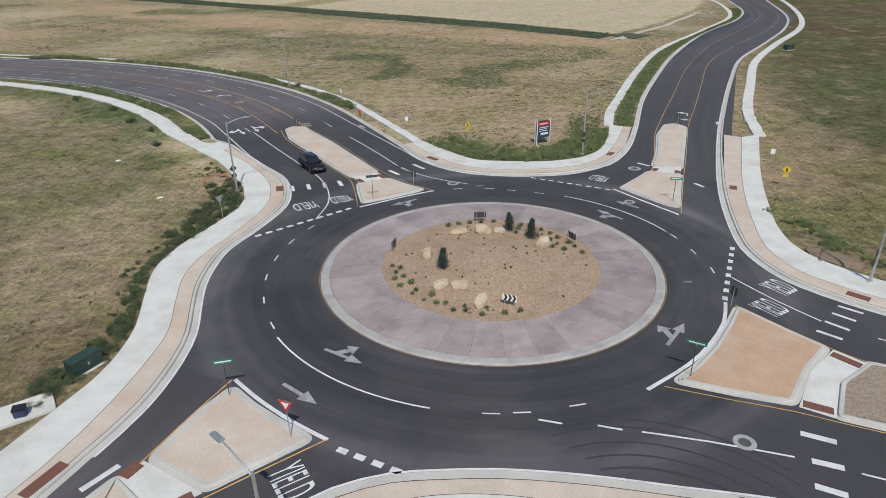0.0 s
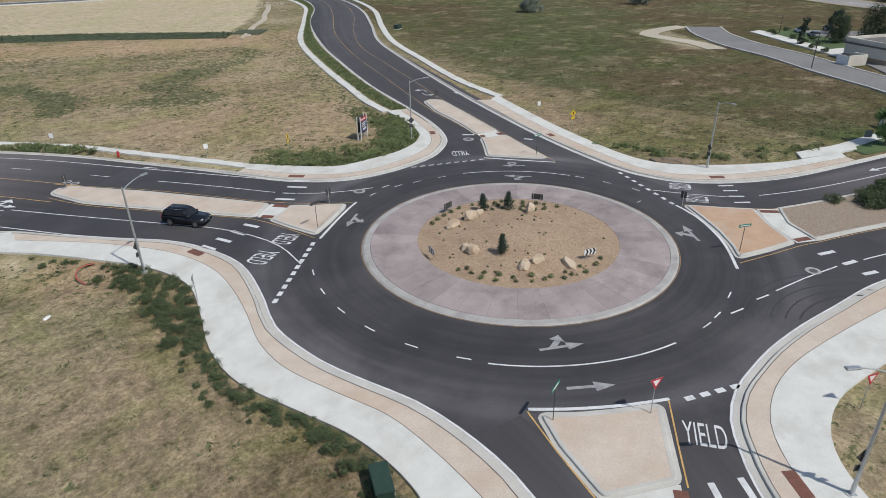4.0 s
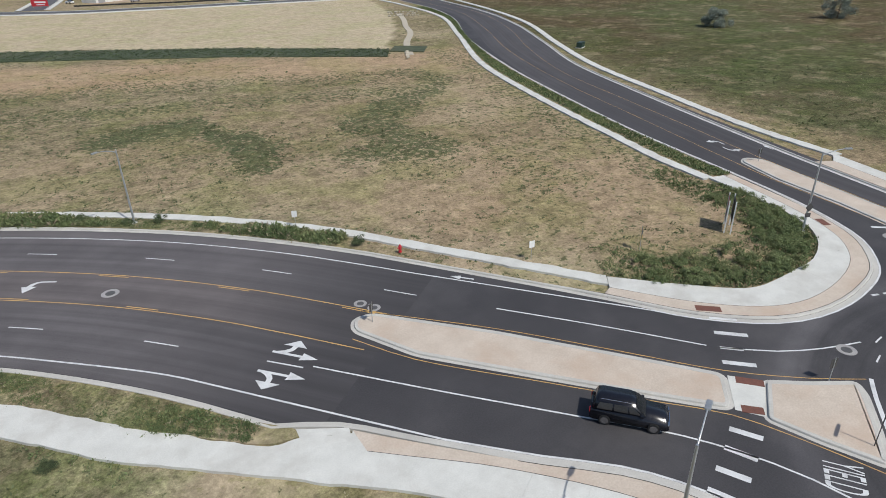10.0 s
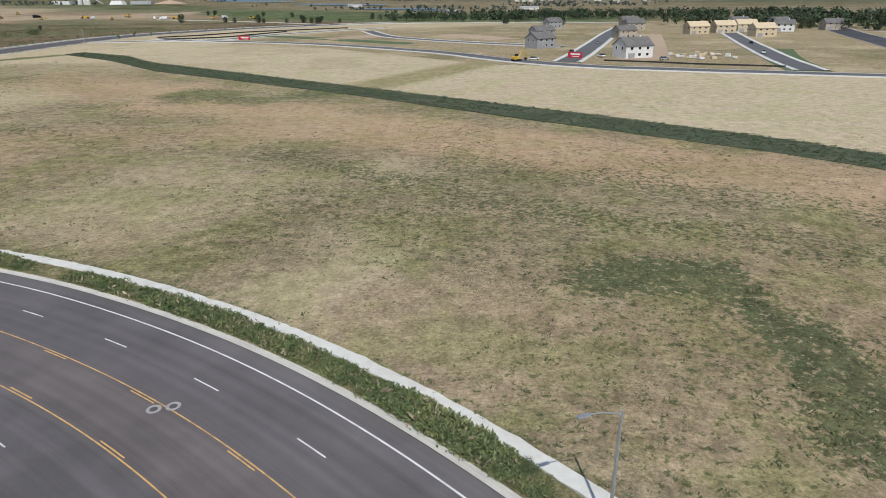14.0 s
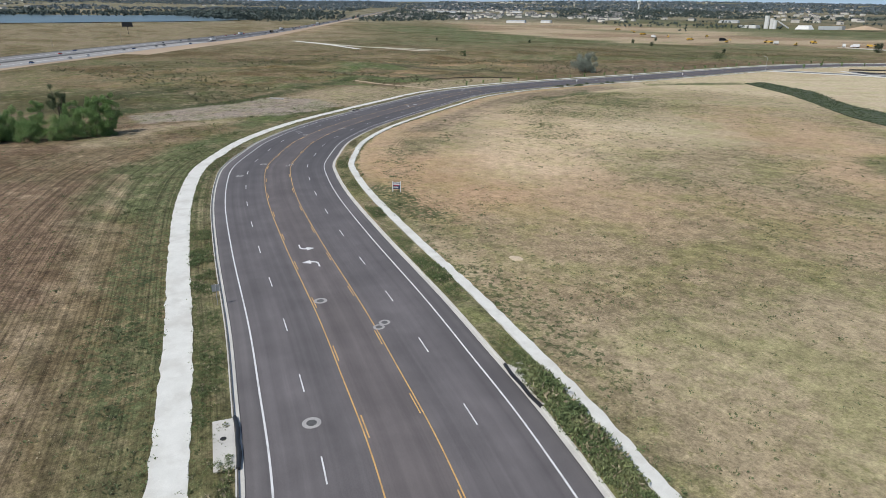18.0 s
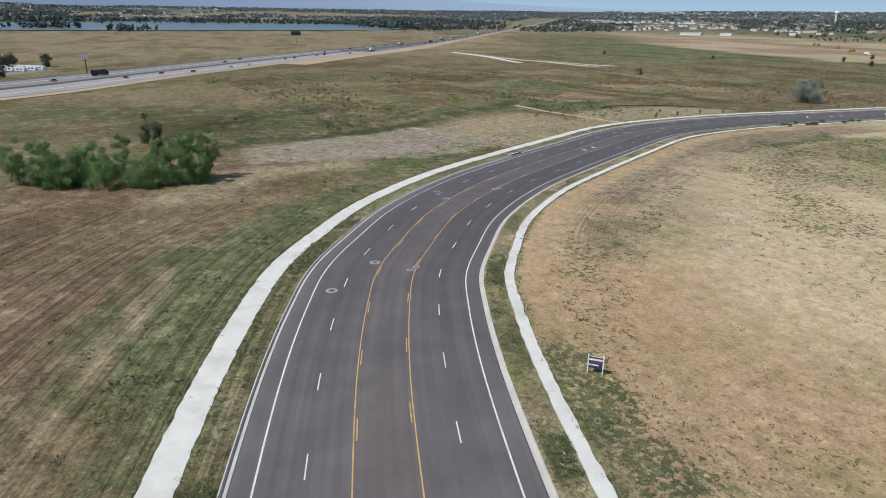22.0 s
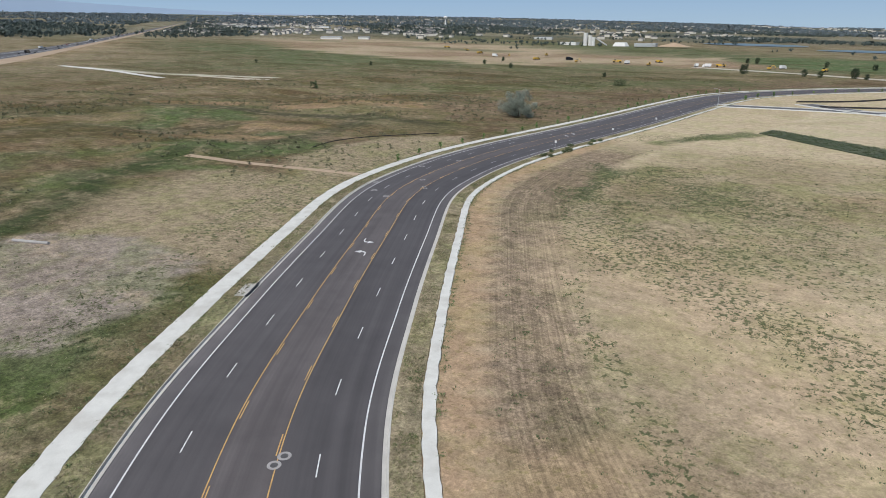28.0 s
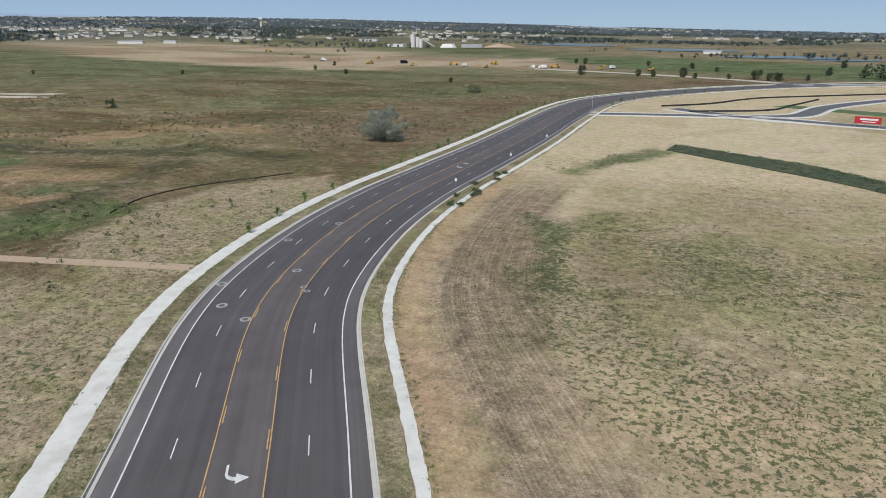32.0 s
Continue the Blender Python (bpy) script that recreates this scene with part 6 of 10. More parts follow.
m &= rng.uniform(size=len(px)) < 0.12 + 1.6 * np.clip(fbm(px * 0.8 + py * 0.3, py, 14, 91, 4) - 0.52, 0, 1) + 0.5 * smooth(0.54, 0.66, fbm(px, py, 45, 97, 2))
m &= rng.uniform(size=len(px)) < np.where((s_ > 240) & (s_ < 330) | (s_ > 100) & (s_ < 132), 0.45, 1.0)
px, py = px[m], py[m]
r_ = rng.uniform(0.13, 0.38, len(px))
tufts("field_weeds", "dark green weed clumps on bare seeded ground", "weeds", np.c_[px, py, ground_z(px, py)], r_, r_ * rng.uniform(0.5, 0.9, len(px)), 8, GREEN_TUFT)
# rough growth in the ditch
u, t = rng.uniform(-0.06, 1.06, 9000), rng.uniform(0, 1, 9000)
qa, qb = resample(np.array(STRIP_NEAR, float), 300), resample(np.array(STRIP_FAR, float), 300)
i_ = (t * 299).astype(int)
q = qa[i_] + (qb[i_] - qa[i_]) * u[:, None] + rng.normal(size=(9000, 2)) * 0.3
r_ = rng.uniform(0.3, 0.9, 9000)
DITCH_WEED = surface("ditch_weed", (0.038, 0.060, 0.028), (0.095, 0.122, 0.058), 0.3, 0.9, 0.0, 4.0, None, 0.1, 0.5, 0.0, 0.5)
tufts("ditch_growth", "rank dark green growth along the ditch", "weeds", np.c_[q, np.full(9000, 0.08)], r_ * 0.8, r_ * 0.28, 7, DITCH_WEED)
# weeds in loose lines past the drilled rows
t, o = rng.uniform(250, 430, 5200), -46 - 50 * rng.uniform(0, 1, 5200) ** 1.3
j = np.clip(np.searchsorted(S_MAIN, t), 1, len(MAIN) - 1)
q = MAIN[j] + normals(MAIN)[j] * o[:, None] + rng.normal(size=(5200, 2)) * 0.5
ok_ = (fbm(q[:, 0], q[:, 1], 13, 141, 3) > 0.54 - 0.08 * smooth(320, 345, t)) & ((t > 325) | (rng.uniform(size=5200) < 0.4)) & ~inside(q[:, 0], q[:, 1], STRAW_FIELD)
q = q[ok_]
r_ = rng.uniform(0.14, 0.5, len(q))
tufts("row_weeds", "scattered green weeds past the drilled rows", "weeds", np.c_[q, ground_z(q[:, 0], q[:, 1])], r_, r_ * rng.uniform(0.5, 0.9, len(q)), 8, GREEN_TUFT)
# verge weeds between kerb and walk
for line_d, (lo, hi), count, hgt, name in ((13.4, (12.2, 14.75), 26000, 0.75, "verge_weeds_outer"), (-13.3, (-14.4, -12.2), 30000, 0.8, "verge_weeds_inner")):
    t = rng.uniform(S_NOSE + (1.5 if line_d > 0 else 9), min(S_LAST, 560), count)
    t = t[rng.uniform(size=count) < smooth(0.30, 0.55, np.array([noise.noise((q * 0.09, line_d, 0)) for q in t]) * 0.5 + 0.62)]
    o = rng.uniform(lo, hi, len(t))
    if line_d > 0:
        o = np.minimum(o, 13.0 + 0.2 * (t - S_NOSE))
    j = np.clip(np.searchsorted(S_MAIN, t), 1, len(MAIN) - 1)
    u = (t - S_MAIN[j - 1]) / (S_MAIN[j] - S_MAIN[j - 1])
    base = MAIN[j - 1] + (MAIN[j] - MAIN[j - 1]) * u[:, None]
    q = base + normals(MAIN)[j] * o[:, None]
    big = (fbm(q[:, 0], q[:, 1], 9, 95, 3) - 0.2) * 2.3 * (1 - 0.55 * smooth(210, 280, t))
    clump_ = smooth(0.33, 0.50, fbm(q[:, 0], q[:, 1], 4.5, 303, 3) + 0.07 * smooth(190, 150, t))
    some = rng.uniform(size=len(t)) < 0.12 + 0.9 * clump_ + 0.25 * smooth(125, 95, t)
    t, q, big, clump_ = t[some], q[some], big[some], clump_[some]
    r_ = np.clip(rng.uniform(0.16, 0.5, len(t)) * big * (0.6 + 0.55 * clump_) * (1 + 0.4 * smooth(125, 95, t)), 0.1, 0.8)
    dry = rng.uniform(size=len(t)) < 0.12 + 0.6 * smooth(200, 260, t)
    for pick, what, mat_ in ((~dry, "uneven green weeds on the verge", VERGE_WEED), (dry, "dry straw tufts on the verge", DRY_TUFT)):
        r2 = r_[pick]
        tufts(name if mat_ is VERGE_WEED else name + "_dry", what, "weeds", np.c_[q[pick], np.full(len(r2), 0.10)], r2, r2 * rng.uniform(0.8, 1.4, len(r2)) * hgt / 0.5, 24 if mat_ is VERGE_WEED else 9, mat_)
t = rng.uniform(0, 200, 6000)
kk = lengths(EDGE_NW)
q0 = np.c_[np.interp(k0 + t, kk, EDGE_NW[:, 0]), np.interp(k0 + t, kk, EDGE_NW[:, 1])]
ln = lengths(nl)
q1 = np.c_[np.interp(t, ln, nl[:, 0]), np.interp(t, ln, nl[:, 1])]
u = rng.uniform(0.25, 0.9, 6000)
q = q0 + (q1 - q0) * u[:, None]
r_ = rng.uniform(0.2, 0.6, 6000)
tufts("verge_weeds_north", "green weeds on the north verge", "weeds", np.c_[q, np.full(6000, 0.1)], r_, r_ * 0.9, 8, VERGE_WEED)
# ragged grass along the outer edges of the walks
edge_pts = np.vstack([offset(MAIN, 18.0)[i_l:480], offset(MAIN, -16.35)[i_r:480], offset(MAIN, 14.6)[i_l:480]])
q = np.repeat(edge_pts, 9, 0) + rng.normal(size=(len(edge_pts) * 9, 2)) * 0.3
q = q[fbm(q[:, 0], q[:, 1], 4, 301, 3) > 0.46]
r_ = rng.uniform(0.12, 0.36, len(q))
tufts("walk_edge_grass", "grass creeping over the edges of the walks", "grass", np.c_[q, np.full(len(q), 0.08)], r_, r_ * 0.8, 7, VERGE_WEED)


# ---- shrubs and trees
def shrub_mesh(seed, leaf, size=0.036, clumps=12, per=210, spread=0.55, tall=0.6):
    g = np.random.default_rng(seed)
    c = np.c_[g.normal(size=clumps) * spread * 0.6, g.normal(size=clumps) * spread * 0.6, g.uniform(0.12, tall, clumps)]
    v, f = leaf_cloud(c, g.uniform(0.2, 0.42, clumps), per, size, seed)
    v[:, 2] = np.maximum(v[:, 2], 0.0)
    return fast_mesh("foliage", v, f, 4, leaf)


def stem_mesh(seed, count=5, height=0.4):
    g = np.random.default_rng(seed)
    bm = bmesh.new()
    for k in range(count):
        a, lean = g.uniform(0, 6.28), g.uniform(0.1, 0.5)
        m = Matrix.Translation((0.1 * math.cos(a), 0.1 * math.sin(a), height / 2)) @ Euler((lean * math.sin(a), lean * math.cos(a), 0)).to_matrix().to_4x4()
        bmesh.ops.create_cone(bm, cap_ends=False, segments=5, radius1=0.02, radius2=0.008, depth=height, matrix=m)
    me = bpy.data.meshes.new("stem")
    bm.to_mesh(me)
    bm.free()
    me.materials.append(BARK)
    return me


THICKET_LEAF = surface("thicket_leaf", (0.095, 0.140, 0.050), (0.235, 0.275, 0.120), 0.7, 0.85, 0.0, 5.0, (0.27, 0.24, 0.12), 0.5, 0.4, 0.0, 0.4)
THICKET = [(shrub_mesh(60 + k, THICKET_LEAF, 0.042, 14, 170, 0.75, 0.75), stem_mesh(60 + k)) for k in range(5)]
SHRUBS = [(shrub_mesh(40 + k, SHRUB_LEAF), stem_mesh(40 + k)) for k in range(5)]


def shrub(at, size, k, label="dense dark green shrub beside the concrete walk", group="shrubs along the walk", z=-0.02, sorts=None):
    ob = thing("shrub", (at[0], at[1], z), label, "shrub", group, "", random.uniform(0, 360))
    for me, nm in zip((sorts or SHRUBS)[k % 5], ("foliage", "stem")):
        c = new(nm, me)
        c.parent = ob
    ob.scale = (size, size, size * random.uniform(0.75, 1.0))
    return ob


edge = curve([(-26.4, 31.5), (-24.9, 35.8), (-24.3, 40.4), (-25.5, 45.3), (-26.7, 50.5), (-26.3, 55.1), (-24.5, 60.5), (-23.3, 65.0), (-23.9, 69.6), (-25.2, 72.3), (-27.0, 75.4), (-31.0, 82.0)], 0.5)
t = 0.3
while t < lengths(edge)[-1] - 1:
    p, _ = place_on(edge, t)
    thick = t < 36 or 33 < t < 44
    sh = shrub(p + np.array((random.uniform(-0.55, 0.15), random.uniform(-0.3, 0.3))), random.uniform(0.7, 1.25) if thick else random.uniform(0.4, 0.9), random.randrange(5))
    sh.scale = (sh.scale[0], sh.scale[1], sh.scale[2] * 0.75)
    if 26 < t < 43:
        for _ in range(2):
            shrub(p + np.array((random.uniform(-3.4, -0.8), random.uniform(-0.8, 0.8))), random.uniform(0.55, 1.2), random.randrange(5))
    elif random.random() < 0.4:
        shrub(p + np.array((random.uniform(-2.2, -0.9), random.uniform(-0.6, 0.6))), random.uniform(0.3, 0.6), random.randrange(5))
    t += random.uniform(0.6, 1.35) * (0.9 if thick else 1.7)
for x, y in ((-24.6, 36.8), (-25.4, 38.8), (-25.0, 41.9), (-26.6, 35.2), (-27.0, 33.5), (-28.5, 30.2)):
    shrub((x, y), random.uniform(0.9, 1.3), random.randrange(5))
# thicket at the north-west corner
for k in range(105):
    a = random.random()
    p, _ = place_on(curve([(0.2, 88.0), (4.0, 84.4), (8.5, 82.4), (13.5, 82.0), (17.6, 83.2), (20.3, 86.2), (22.2, 90.0), (24.2, 95.5)], 0.6), a * 31)
    deep = -1.1 + 4.6 * random.random() ** 2.0
    n_ = np.array((HUB[0] + 6, HUB[1] + 50)) - p
    p = p + n_ / np.linalg.norm(n_) * deep
    shrub(p, random.uniform(0.55, 1.3), random.randrange(5), "tall pale green weed bush in the corner thicket", "corner thicket", -0.02, THICKET)
# weeds that fill the thicket
q0 = curve([(-2.0, 90.5), (0.6, 87.4), (4.0, 84.0), (8.5, 82.0), (13.5, 81.6), (17.8, 82.8), (20.6, 85.8), (22.6, 89.6), (25.0, 96.5), (27.5, 103)], 0.4)
pick_ = q0[rng.integers(0, len(q0), 3600)]
way = np.array((HUB[0] + 6, HUB[1] + 52)) - pick_
way /= np.linalg.norm(way, axis=1)[:, None]
q = pick_ + way * (-2.0 + 7 * rng.uniform(0, 1, (3600, 1)) ** 2.4) + rng.normal(size=(3600, 2)) * 0.7
r_ = rng.uniform(0.14, 0.48, 3600)
ok_ = outside_paving(q[:, 0], q[:, 1], 0.1)
q, r_ = q[ok_], r_[ok_]
tufts("thicket_weeds", "tall pale green weeds filling the corner thicket", "weeds", np.c_[q, np.full(len(q), -0.03)], r_, r_ * rng.uniform(0.8, 1.6, len(q)), 9, VERGE_WEED)
# hedge in the east median
for k in range(34):
    u_ = random.random()
    shrub((37.0 + 12 * u_ + random.uniform(-1, 1), 29.0 - 4.4 * u_ + random.uniform(-1.7, 1.5)), random.uniform(1.3, 2.3), random.randrange(5), "dark clipped shrub in the gravel median", "median shrubs", 0.13)
shrub((34.8, 31.6), 1.5, 2, "dark clipped shrub in the gravel median", "median shrubs", 0.13)
# south-east corner scrub
for k in range(16):
    shrub((random.uniform(-5, 14), random.uniform(8, 17.5) + 0.0), random.uniform(0.6, 1.2), random.randrange(5), "low green scrub on bare soil", "corner scrub")
for k in range(34):
    u_ = random.uniform(0, 1)
    p, _ = place_on(curve([(33.5, 62), (35.6, 56), (36.2, 51), (39, 47.4), (43, 43.6), (49, 40.2), (56, 38)], 0.6), 1 + u_ * 32)
    shrub((p[0] + random.uniform(0.2, 2.6), p[1] + random.uniform(0.0, 1.8)), random.uniform(0.45, 0.9), random.randrange(5), "low green weeds beside the walk", "corner scrub", -0.02, THICKET)
for s_at, o in ((24, 19.5), (33, 19.0), (41, 20.0), (52, 19.2), (66, 19.6)):
    p, _ = place_on(offset(MAIN, o), S_NOSE + s_at - 22)
    shrub(p, random.uniform(0.8, 1.3), random.randrange(5))
# bushes on the verge of the far bend
for k in range(16):
    p, _ = place_on(offset(MAIN, -random.uniform(12.4, 16.5)), nearest(MAIN, (-304, 345)) + random.uniform(0, 38))
    shrub(p, random.uniform(0.9, 1.6), random.randrange(5), "green bush on the far verge", "verge bushes", 0.05)
for s_at in (8, 11, 12.5, 19, 23, 26, 31, 34, 40, 47, 52, 58):
    p, _ = place_on(offset(MAIN, -random.uniform(12.6, 14.0)), S_NOSE + s_at)
    shrub(p, random.uniform(0.7, 1.25), random.randrange(5), "green bush on the verge", "verge bushes", 0.1)


def limb(bm, a, b, r0, r1):
    a, b = Vector(a), Vector(b)
    m = Matrix.Translation((a + b) / 2) @ (b - a).to_track_quat("Z", "Y").to_matrix().to_4x4()
    bmesh.ops.create_cone(bm, cap_ends=False, segments=7, radius1=r0, radius2=r1, depth=(b - a).length, matrix=m)


def tree(name, at, height, width, leaf, label, group, seed, clumps=26, per=70, low=0.25, leaf_size=0.22, z=-0.05, lump=1.0):
    g = np.random.default_rng(seed)
    ob = thing(name, (at[0], at[1], z), label, "tree", group)
    bm = bmesh.new()
    limb(bm, (0, 0, 0), (g.normal() * 0.1, g.normal() * 0.1, height * 0.55), height * 0.022, height * 0.012)
    cs, rs = [], []
    for k in range(clumps):
        a, u_ = g.uniform(0, 6.28), g.uniform(low, 1.0)
        r = width / 2 * math.sqrt(max(0.05, 1 - abs(u_ - 0.5) ** 2 * 3.2)) * g.uniform(0.25, 0.95) * (1.25 if lump < 1 else 1.0)
        cs.append((r * math.cos(a), r * math.sin(a), height * u_ * g.uniform(0.9, 1.0)))
        rs.append(width * g.uniform(0.16, 0.27) * lump)
        if k % 3 == 0:
            limb(bm, (0, 0, height * g.uniform(0.15, 0.5)), cs[-1], height * 0.008, height * 0.003)
    part("trunk", bm, BARK, ob)
    v, f = leaf_cloud(cs, rs, per, leaf_size, seed + 1, 1.0)
    c = new("crown", fast_mesh("crown", v, f, 4, leaf))
    c.parent = ob
    return ob


GROVE = "grove beside the mown field"
for k, (x, y, h, w) in enumerate(((-273, 125, 10.0, 5.2), (-270, 130, 9.1, 5.4), (-267, 135, 5.1, 6.2), (-273, 139, 8.4, 5.4), (-272, 145, 9.0, 4.7), (-281, 151, 12.4, 5.0), (-262, 149, 5.7, 6.6), (-263, 155, 8.0, 6.0), (-267, 158, 11.9, 4.6), (-267, 162, 10.9, 4.6), (-264, 142, 4.9, 6.7), (-301, 106, 6.2, 4.2), (-300, 91, 2.2, 3.8), (-267, 132, 6.7, 5.6), (-263, 160, 7.8, 5.4), (-270, 153, 8.5, 4.7), (-269, 137, 6.7, 5.3))):
    tree("tree", (x, y), h, w * 1.05, TREE_LEAF if k != 5 else SHRUB_LEAF, "upright green poplar in a small grove on dry grass", GROVE, 300 + k, 34, 400, 0.04, 0.105, -0.05, 0.8)
tree("olive_tree", (-346, 430), 11, 14, SILVER_LEAF, "broad silver-grey olive tree in the meadow", "", 340, 40, 280, 0.05, 0.22, -0.05, 0.62)
tree("olive_tree", (-352, 436), 6, 7, SILVER_LEAF, "broad silver-grey olive tree in the meadow", "", 341, 26, 240, 0.05, 0.2, -0.05, 0.65)
tree("bush", (-379, 613), 5, 13, SHRUB_LEAF, "dark green bush in the meadow", "", 342, 22, 60, 0.05, 0.3)
tree("bush", (-528, 472), 5, 6, SHRUB_LEAF, "dark green bush in the meadow", "", 343, 16, 60, 0.05, 0.3)
for k, (x, y, h, w) in enumerate(((147, 163, 5, 8), (190, 145, 8, 9), (252, 221, 8, 9), (268, 259, 5, 6), (262, 214, 9, 8), (210, 256, 4, 7), (190, 262, 3.5, 6))):
    tree("olive_tree", (x, y), h, w, SILVER_LEAF, "silver-grey olive tree in the east field", "field trees", 350 + k, 26, 280, 0.05, 0.18, -0.05, 0.68)
tree("street_tree", (61, 33.2), 5.2, 3.8, TREE_LEAF, "young dark green street tree on the lawn strip", "street trees", 360, 30, 260, 0.28, 0.13)
tree("street_tree", (79.5, 20.5), 4.8, 4.2, TREE_LEAF, "young dark green street tree on the lawn strip", "street trees", 361, 30, 260, 0.28, 0.13)
# ---------------------------------------------------------------- street furniture
STEEL = surface("galvanised_steel", (0.42, 0.44, 0.45), (0.55, 0.57, 0.58), 2.0, 0.45, 0.05, 20.0, None, 0.1, 0.5, 0.7)
SIGN_BACK = surface("dark_sign_back", (0.045, 0.043, 0.040), (0.075, 0.072, 0.068), 3.0, 0.6, 0.05, 20.0)
GREY_BACK = surface("grey_sign_back", (0.24, 0.25, 0.25), (0.32, 0.33, 0.33), 3.0, 0.5, 0.05, 20.0)
WHITE = surface("white_enamel", (0.70, 0.70, 0.69), (0.80, 0.80, 0.79), 4.0, 0.4, 0.03, 20.0)
RED = surface("red_enamel", (0.42, 0.025, 0.035), (0.52, 0.035, 0.045), 4.0, 0.4, 0.03, 20.0)
BLACK = surface("black_enamel", (0.012, 0.012, 0.013), (0.022, 0.022, 0.024), 4.0, 0.4, 0.03, 20.0)
SIGN_GREEN = surface("green_sign_sheet", (0.01, 0.16, 0.10), (0.015, 0.21, 0.13), 4.0, 0.4, 0.03, 20.0)
SIGN_YELLOW = surface("yellow_sign_sheet", (0.68, 0.45, 0.02), (0.80, 0.55, 0.03), 4.0, 0.4, 0.03, 20.0)
NAVY = surface("navy_print", (0.03, 0.04, 0.09), (0.045, 0.06, 0.12), 4.0, 0.5, 0.03, 20.0)
BOX_GREEN = surface("dark_green_cabinet_paint", (0.02, 0.045, 0.032), (0.035, 0.065, 0.048), 3.0, 0.5, 0.05, 20.0)
SANDSTONE = surface("buff_sandstone", (0.40, 0.31, 0.21), (0.62, 0.52, 0.40), 1.6, 0.9, 0.5, 8.0, (0.36, 0.22, 0.12), 0.8, 0.5)
WOOD_POST = surface("weathered_wood", (0.24, 0.20, 0.16), (0.36, 0.31, 0.26), 3.0, 0.85, 0.3, 20.0)
GLASS = surface("dark_window_glass", (0.012, 0.014, 0.017), (0.025, 0.028, 0.032), 1.0, 0.08, 0.0, 10.0)
TYRE_RUBBER = surface("black_rubber", (0.012, 0.012, 0.012), (0.022, 0.022, 0.022), 8.0, 0.8, 0.1, 30.0)
CAR_BLACK = surface("black_car_paint", (0.008, 0.009, 0.013), (0.013, 0.014, 0.020), 0.5, 0.22, 0.0, 10.0)
CHROME = surface("bright_metal", (0.6, 0.6, 0.6), (0.7, 0.7, 0.7), 2.0, 0.25, 0.0, 10.0, None, 0.1, 0.5, 1.0)


def tube(bm, points, radius, segments=8):
    """A round bar through points; radius may taper from first to last."""
    r0, r1 = radius if isinstance(radius, tuple) else (radius, radius)
    n = len(points) - 1
    for i, (a, b) in enumerate(zip(points, points[1:])):
        a, b = Vector(a), Vector(b)
        m = Matrix.Translation((a + b) / 2) @ (b - a).to_track_quat("Z", "Y").to_matrix().to_4x4()
        bmesh.ops.create_cone(bm, cap_ends=True, segments=segments, radius1=r0 + (r1 - r0) * i / n, radius2=r0 + (r1 - r0) * (i + 1) / n, depth=(b - a).length * 1.02, matrix=m)
    return bm


def box(bm, lo, hi, bevel=0.0):
    c = [(a + b) / 2 for a, b in zip(lo, hi)]
    s = [b - a for a, b in zip(lo, hi)]
    r = bmesh.ops.create_cube(bm, size=1, matrix=Matrix.Translation(c) @ Matrix.Diagonal((*s, 1)))
    if bevel:
        es = {e for v in r["verts"] for e in v.link_edges}
        bmesh.ops.bevel(bm, geom=list(es), offset=bevel, segments=2, affect="EDGES")
    return bm


def panel(bm, outline_xz, y0, y1):
    """A flat plate in the x-z plane between two depths."""
    fr = [bm.verts.new((x, y0, z)) for x, z in outline_xz]
    bk = [bm.verts.new((x, y1, z)) for x, z in outline_xz]
    n = len(fr)
    bm.faces.new(fr)
    bm.faces.new(bk[::-1])
    for i in range(n):
        bm.faces.new((fr[i], bk[i], bk[(i + 1) % n], fr[(i + 1) % n]))
    bmesh.ops.recalc_face_normals(bm, faces=bm.faces)
    return bm


def facing(dx, dy):
    """Turn, in degrees, that makes a sign's front (its -y side) look along (dx, dy)."""
    return math.degrees(math.atan2(dx, -dy))


